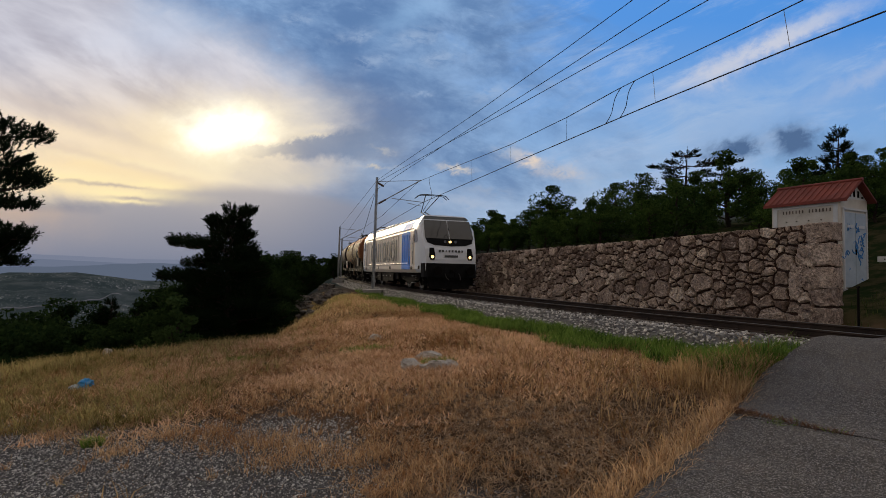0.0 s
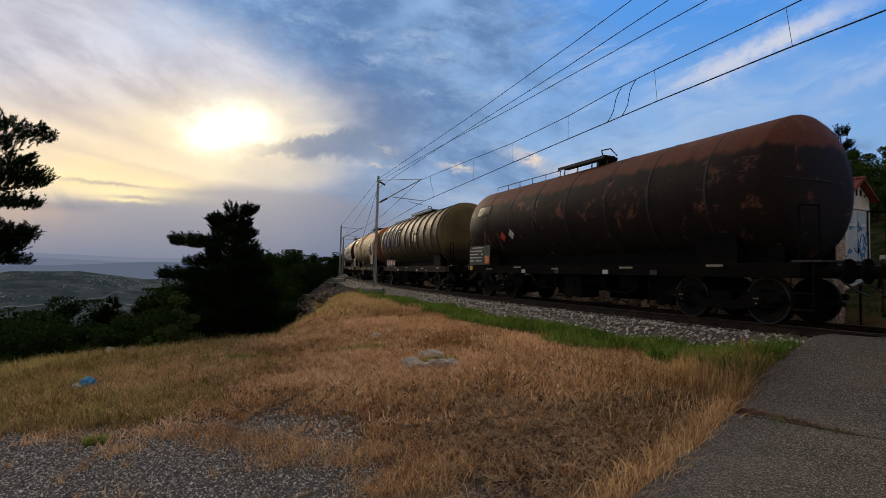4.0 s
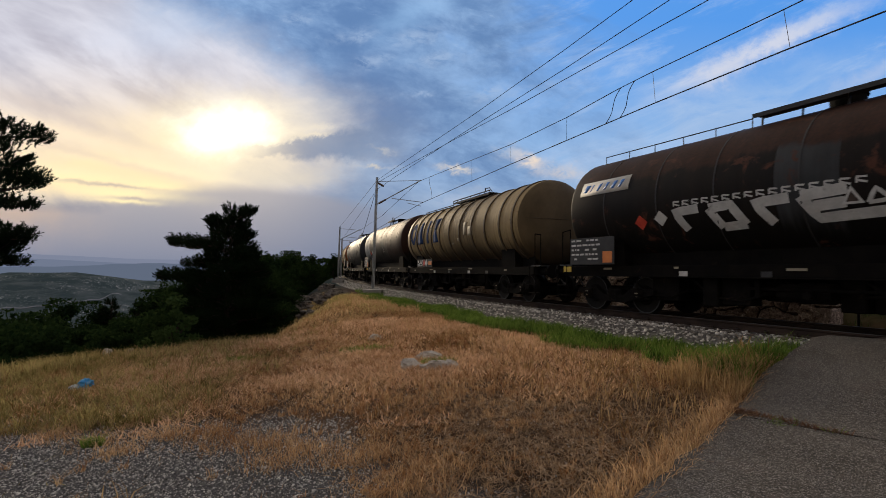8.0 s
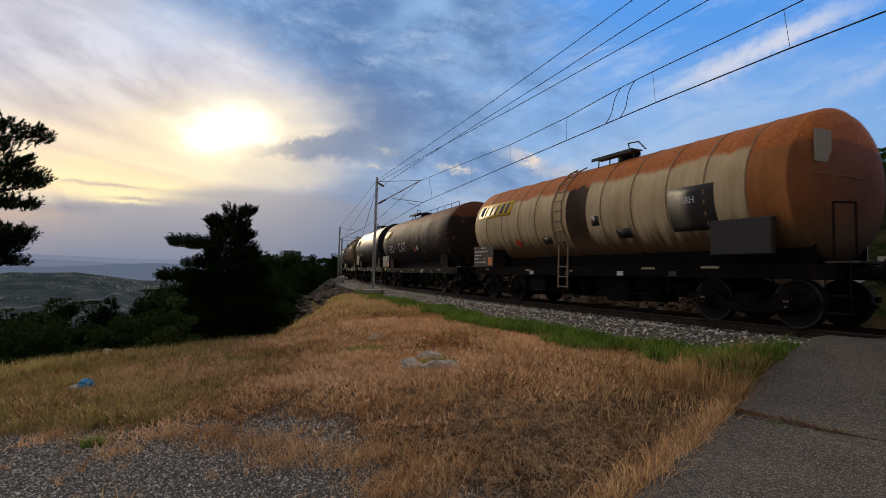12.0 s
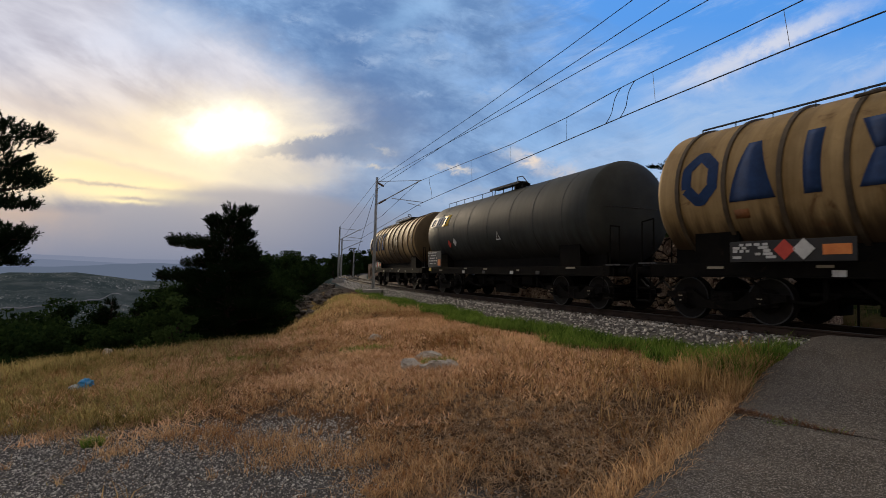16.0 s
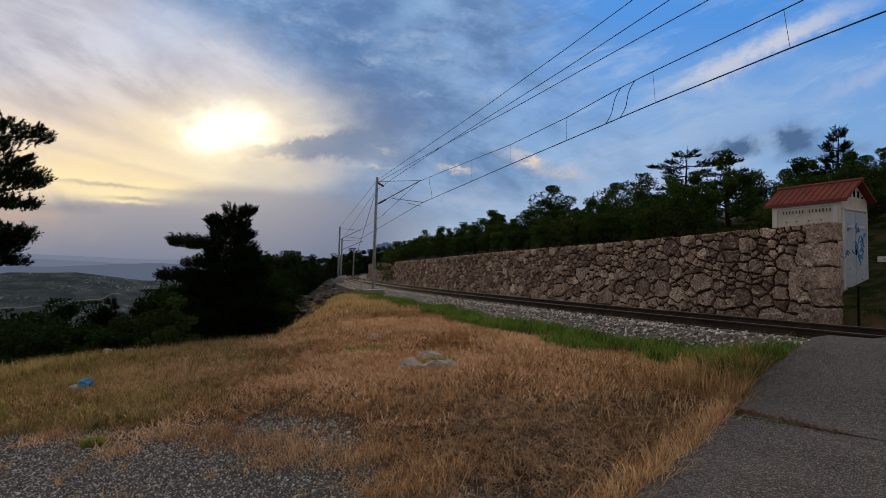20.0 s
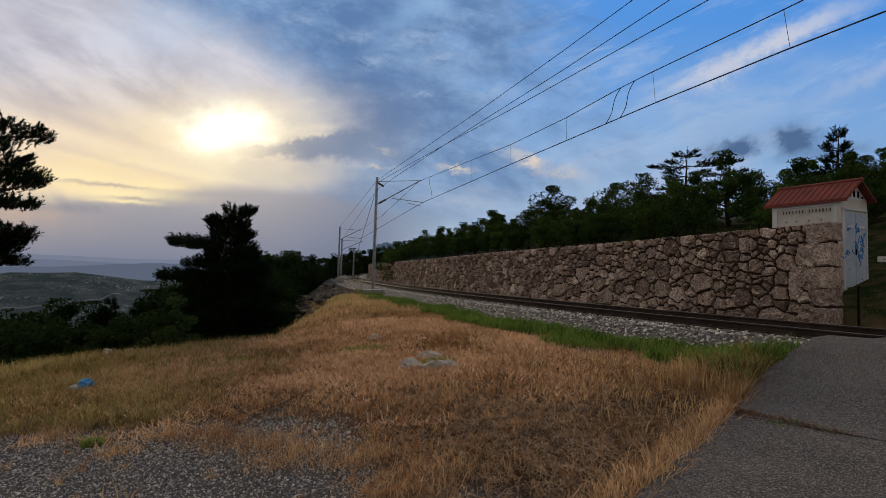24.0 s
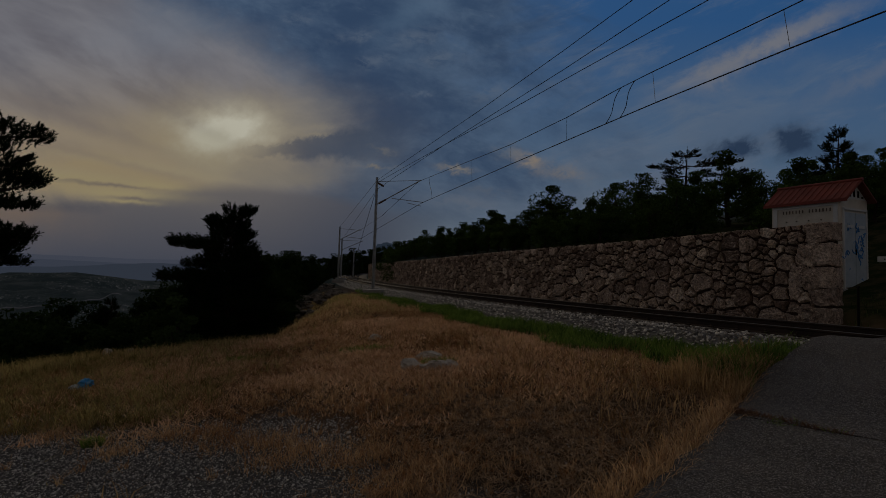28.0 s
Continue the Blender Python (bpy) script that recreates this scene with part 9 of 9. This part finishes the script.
    # fronts
    for f in (-1, 1):
        def front(pts, mat, name, label="", off=0.012, parent=body):
            bm = bmesh.new()
            lo = [bm.verts.new((f * x, y, z)) for x, y, z in pts]
            hi = [bm.verts.new((f * (x + off), y, z + off * 0.5)) for x, y, z in pts]
            bm.faces.new(hi)
            for i in range(len(pts)):
                bm.faces.new((lo[i], lo[(i + 1) % len(pts)], hi[(i + 1) % len(pts)], hi[i]))
            bmesh.ops.recalc_face_normals(bm, faces=bm.faces[:])
            return part(name, bm, mat, parent, label)
        front([(7.86, -1.14, 3.70), (7.86, 1.14, 3.70), (8.03, 1.26, 3.54), (8.03, -1.26, 3.54)], M["engine_mark"], "brow_band", "dark grey band above the windscreen")
        for s0, s1 in ((-1.26, -0.03), (0.03, 1.26)):
            front([(8.09, s0, 3.46), (8.09, s1, 3.46), (8.34, s1 * 1.03, 3.06), (8.60, s1 * 1.04, 2.56), (8.60, s0 * 1.04, 2.56), (8.34, s0 * 1.03, 3.06)], M["engine_glass"], "windscreen", "large dark windscreen pane", 0.045)
        front([(8.60, -1.27, 2.55), (8.60, 1.27, 2.55), (8.69, 1.22, 2.38), (8.75, 0.85, 2.26), (8.77, 0.0, 2.22), (8.75, -0.85, 2.26), (8.69, -1.22, 2.38)], M["rubber"], "lamp_band", "black curved lamp band below the windscreen", 0.03)
        bm = bmesh.new()
        rod(bm, (f * 8.70, 0, 2.42), (f * 8.76, 0, 2.43), 0.06, n=14)
        part("top_lamp", bm, M["lamp"] if f > 0 else M["engine_glass"], body, "lit yellow top lamp" if f > 0 else "")
        for dy in (-0.28, 0.28):
            bm = bmesh.new()
            rod(bm, (f * 8.69, dy, 2.42), (f * 8.75, dy, 2.43), 0.07, n=12)
            part("signal_lamp", bm, M["engine_glass"], body)
        for dy in (-1.02, 1.02):
            front([(8.82, dy - 0.12, 2.12), (8.82, dy + 0.12, 2.12), (8.93, dy + 0.17, 1.72), (8.945, dy + 0.10, 1.56), (8.945, dy - 0.10, 1.56), (8.93, dy - 0.17, 1.72)], M["rubber"], "lamp_housing", "black headlamp housing")
            bm = bmesh.new()
            rod(bm, (f * 8.90, dy, 1.70), (f * 8.975, dy, 1.70), 0.070, n=14)
            part("headlamp", bm, M["lamp"] if f > 0 else M["engine_glass"], body, "lit yellow headlamp" if f > 0 else "")
        for i, wd in enumerate((0.14, 0.14, 0.05, 0.12, 0.13, 0.15, 0.15, 0.12)):
            bm = bmesh.new()
            box(bm, (f * 8.905, -0.62 + i * 0.175, 1.98), (0.03, wd * 0.7, 0.10))
            part("company_mark", bm, M["engine_mark"], body)
        bm = bmesh.new()
        box(bm, (f * 8.935, 0, 1.74), (0.03, 0.70, 0.10))
        part("number_bar", bm, M["engine_mark"], body)
        bm = bmesh.new()
        rod(bm, (f * 8.16, 0.25, 3.40), (f * 8.62, -0.30, 2.62), 0.018, n=6)
        rod(bm, (f * 8.16, -0.35, 3.40), (f * 8.62, -0.10, 2.62), 0.018, n=6)
        part("wiper", bm, M["rubber"], body)
        bm = bmesh.new()
        slab(bm, [(f * 8.42, -1.465), (f * 8.80, -1.42), (f * 9.0, -1.28), (f * 9.0, 1.28), (f * 8.80, 1.42), (f * 8.42, 1.465)], 0.72, 1.44, "z")
        part("buffer_beam", bm, M["rubber"], e, "black buffer beam and nose skirt")
        for y in (-1.25, 1.25):
            bm = bmesh.new()
            for z in (0.32, 0.58):
                box(bm, (f * 8.62, y, z), (0.36, 0.28, 0.03))
            box(bm, (f * 8.46, y, 0.55), (0.03, 0.28, 0.5))
            part("corner_steps", bm, M["rubber"], e)
        bm = bmesh.new()
        slab(bm, [(-1.05, 0.14), (1.05, 0.14), (1.2, 0.8), (-1.2, 0.8)], f * 8.55, f * 8.72, "x")
        part("snow_plough", bm, M["rubber"], e, "black snow plough")
    buffers(e, 9.45)
    # underframe boxes
    for x0, x1, z0, y in ((-2.9, -1.7, 0.35, -1.2), (-1.5, 0.4, 0.28, -1.15), (0.6, 2.0, 0.38, -1.2), (2.1, 2.9, 0.5, -1.1)):
        for o in (1, -1):
            bm = bmesh.new()
            box(bm, ((x0 + x1) / 2, y * o, (z0 + 0.95) / 2), (x1 - x0, 0.35, 0.95 - z0), 0.03)
            part("underfloor_box", bm, M["soot"], e)
    bm = bmesh.new()
    box(bm, (0, 0, 0.7), (4.6, 2.0, 0.7), 0.05)
    part("transformer", bm, M["soot"], e)
    for x in (-2.3, -0.9, 0.1, 1.2):
        bm = bmesh.new()
        rod(bm, (x, -1.385, 0.70), (x, -1.40, 0.70), 0.05, n=8)
        part("cover_disc", bm, M["plate_white"], e)
    for x in (-5.22, 5.22):
        for y in (-1.08, 1.08):
            bm = bmesh.new()
            slab(bm, [(x - 2.05, 0.70), (x - 1.75, 0.52), (x - 0.8, 0.46), (x - 0.55, 0.34), (x + 0.55, 0.34), (x + 0.8, 0.46), (x + 1.75, 0.52), (x + 2.05, 0.70), (x + 2.05, 1.0), (x - 2.05, 1.0)], y - 0.09, y + 0.09, "y")
            part("bogie_cover", bm, M["soot"], e)
    running_gear(e, (-5.22, 5.22), 2.6, 0.625, ENGINE_BOGIE, ENGINE_WHEEL, ENGINE_AT)
    # roof gear
    for x0, x1, h in ((-6.4, -3.6, 0.12), (-3.3, 0.6, 0.16), (0.9, 3.9, 0.10)):
        bm = bmesh.new()
        box(bm, ((x0 + x1) / 2, 0, 4.0 + h / 2), (x1 - x0, 1.7, h), 0.04)
        part("roof_hatch", bm, M["engine_roof"], e)
    for x in (-5.6, -2.4, 2.2, 3.1):
        bm = bmesh.new()
        for k in range(4):
            rod(bm, (x, 0.3, 4.10 + k * 0.06), (x, 0.3, 4.13 + k * 0.06), 0.07, n=10)
        rod(bm, (x, 0.3, 4.02), (x, 0.3, 4.36), 0.035, n=8)
        part("roof_insulator", bm, M["insulator"], e)
    bm = bmesh.new()
    bent(bm, [(-5.6, 0.3, 4.36), (-2.4, 0.3, 4.36), (2.2, 0.3, 4.36), (3.1, 0.3, 4.36)], 0.018)
    part("roof_busbar", bm, M["grating"], e)
    for base, up in ((4.9, True), (-4.9, False)):
        o = 1 if base > 0 else -1
        bm = bmesh.new()
        for y in (-0.45, 0.45):
            box(bm, (base - o * 0.3, y, 4.14), (1.5, 0.06, 0.08), 0.01)
        box(bm, (base - o * 0.9, 0, 4.14), (0.1, 1.0, 0.08), 0.01)
        pan = part("pantograph_base", bm, M["grating"], e, "dark steel pantograph frame")
        foot, knee, head = ((base + 0.25, 4.2), (base - 1.25, 4.62), (base + 0.55, 5.42)) if up else ((base - 0.25, 4.2), (base + 1.2, 4.28), (base - 0.5, 4.36))
        bm = bmesh.new()
        for y in (-0.12, 0.12):
            rod(bm, (foot[0], y * 1.5, foot[1]), (knee[0], y, knee[1]), 0.035, n=8)
        part("lower_arm", bm, M["grating"], pan)
        bm = bmesh.new()
        for y in (-0.1, 0.1):
            rod(bm, (knee[0], y, knee[1]), (head[0], y * 4, head[1] - 0.08), 0.025, n=8)
        rod(bm, (knee[0], 0, knee[1] + 0.08), (head[0], 0, head[1] - 0.1), 0.015, n=6)
        part("upper_arm", bm, M["grating"], pan)
        bm = bmesh.new()
        for dx in (-0.18, 0.18):
            bent(bm, [(head[0] + dx, -0.98, head[1] - 0.22), (head[0] + dx, -0.78, head[1] - 0.04), (head[0] + dx, -0.5, head[1]), (head[0] + dx, 0.5, head[1]), (head[0] + dx, 0.78, head[1] - 0.04), (head[0] + dx, 0.98, head[1] - 0.22)], 0.022)
        for y in (-0.45, 0.45):
            rod(bm, (head[0] - 0.18, y, head[1] - 0.02), (head[0] + 0.18, y, head[1] - 0.02), 0.02, n=6)
        part("collector_head", bm, M["grating"], pan)
    return e


ENGINE_AT = -28.63
ENGINE = engine()
stone_wall()

SPEED = 13.063


def car_pose(s, pivot):
    a, b = on_line(s - pivot), on_line(s + pivot)
    d = b - a
    return Matrix.Translation((a + b) / 2) @ Matrix.Rotation(math.atan2(d.y, d.x), 4, "Z") @ Matrix.Rotation(-math.atan2(d.z, math.hypot(d.x, d.y)), 4, "Y")


def motions():
    for ob, at, pivot in [(ENGINE, ENGINE_AT, 5.22)] + [(w, c, 4.9) for w, c in WAGONS]:
        walk(ob, [(t, car_pose(at + SPEED * t, pivot)) for t in np.arange(0, 28.01, 0.5)])
    # wheels turn while their wagon is near the road
    for ws, x, r, centre in ROLLING:
        t0 = max(0.0, (-100 - centre) / SPEED)
        t1 = min(28.0, (12 - centre) / SPEED)
        f0, f1 = int(t0 * FPS), int(t1 * FPS)
        rows = [(i / FPS, pose(x, 0, r, 0, math.degrees(SPEED * i / FPS / r), 0)) for i in range(f0, f1 + 1, 1)]
        if f0 > 0:
            rows.insert(0, (0.0, rows[0][1]))
        rows.append((28.0, rows[-1][1]))
        walk(ws, rows)


motions()
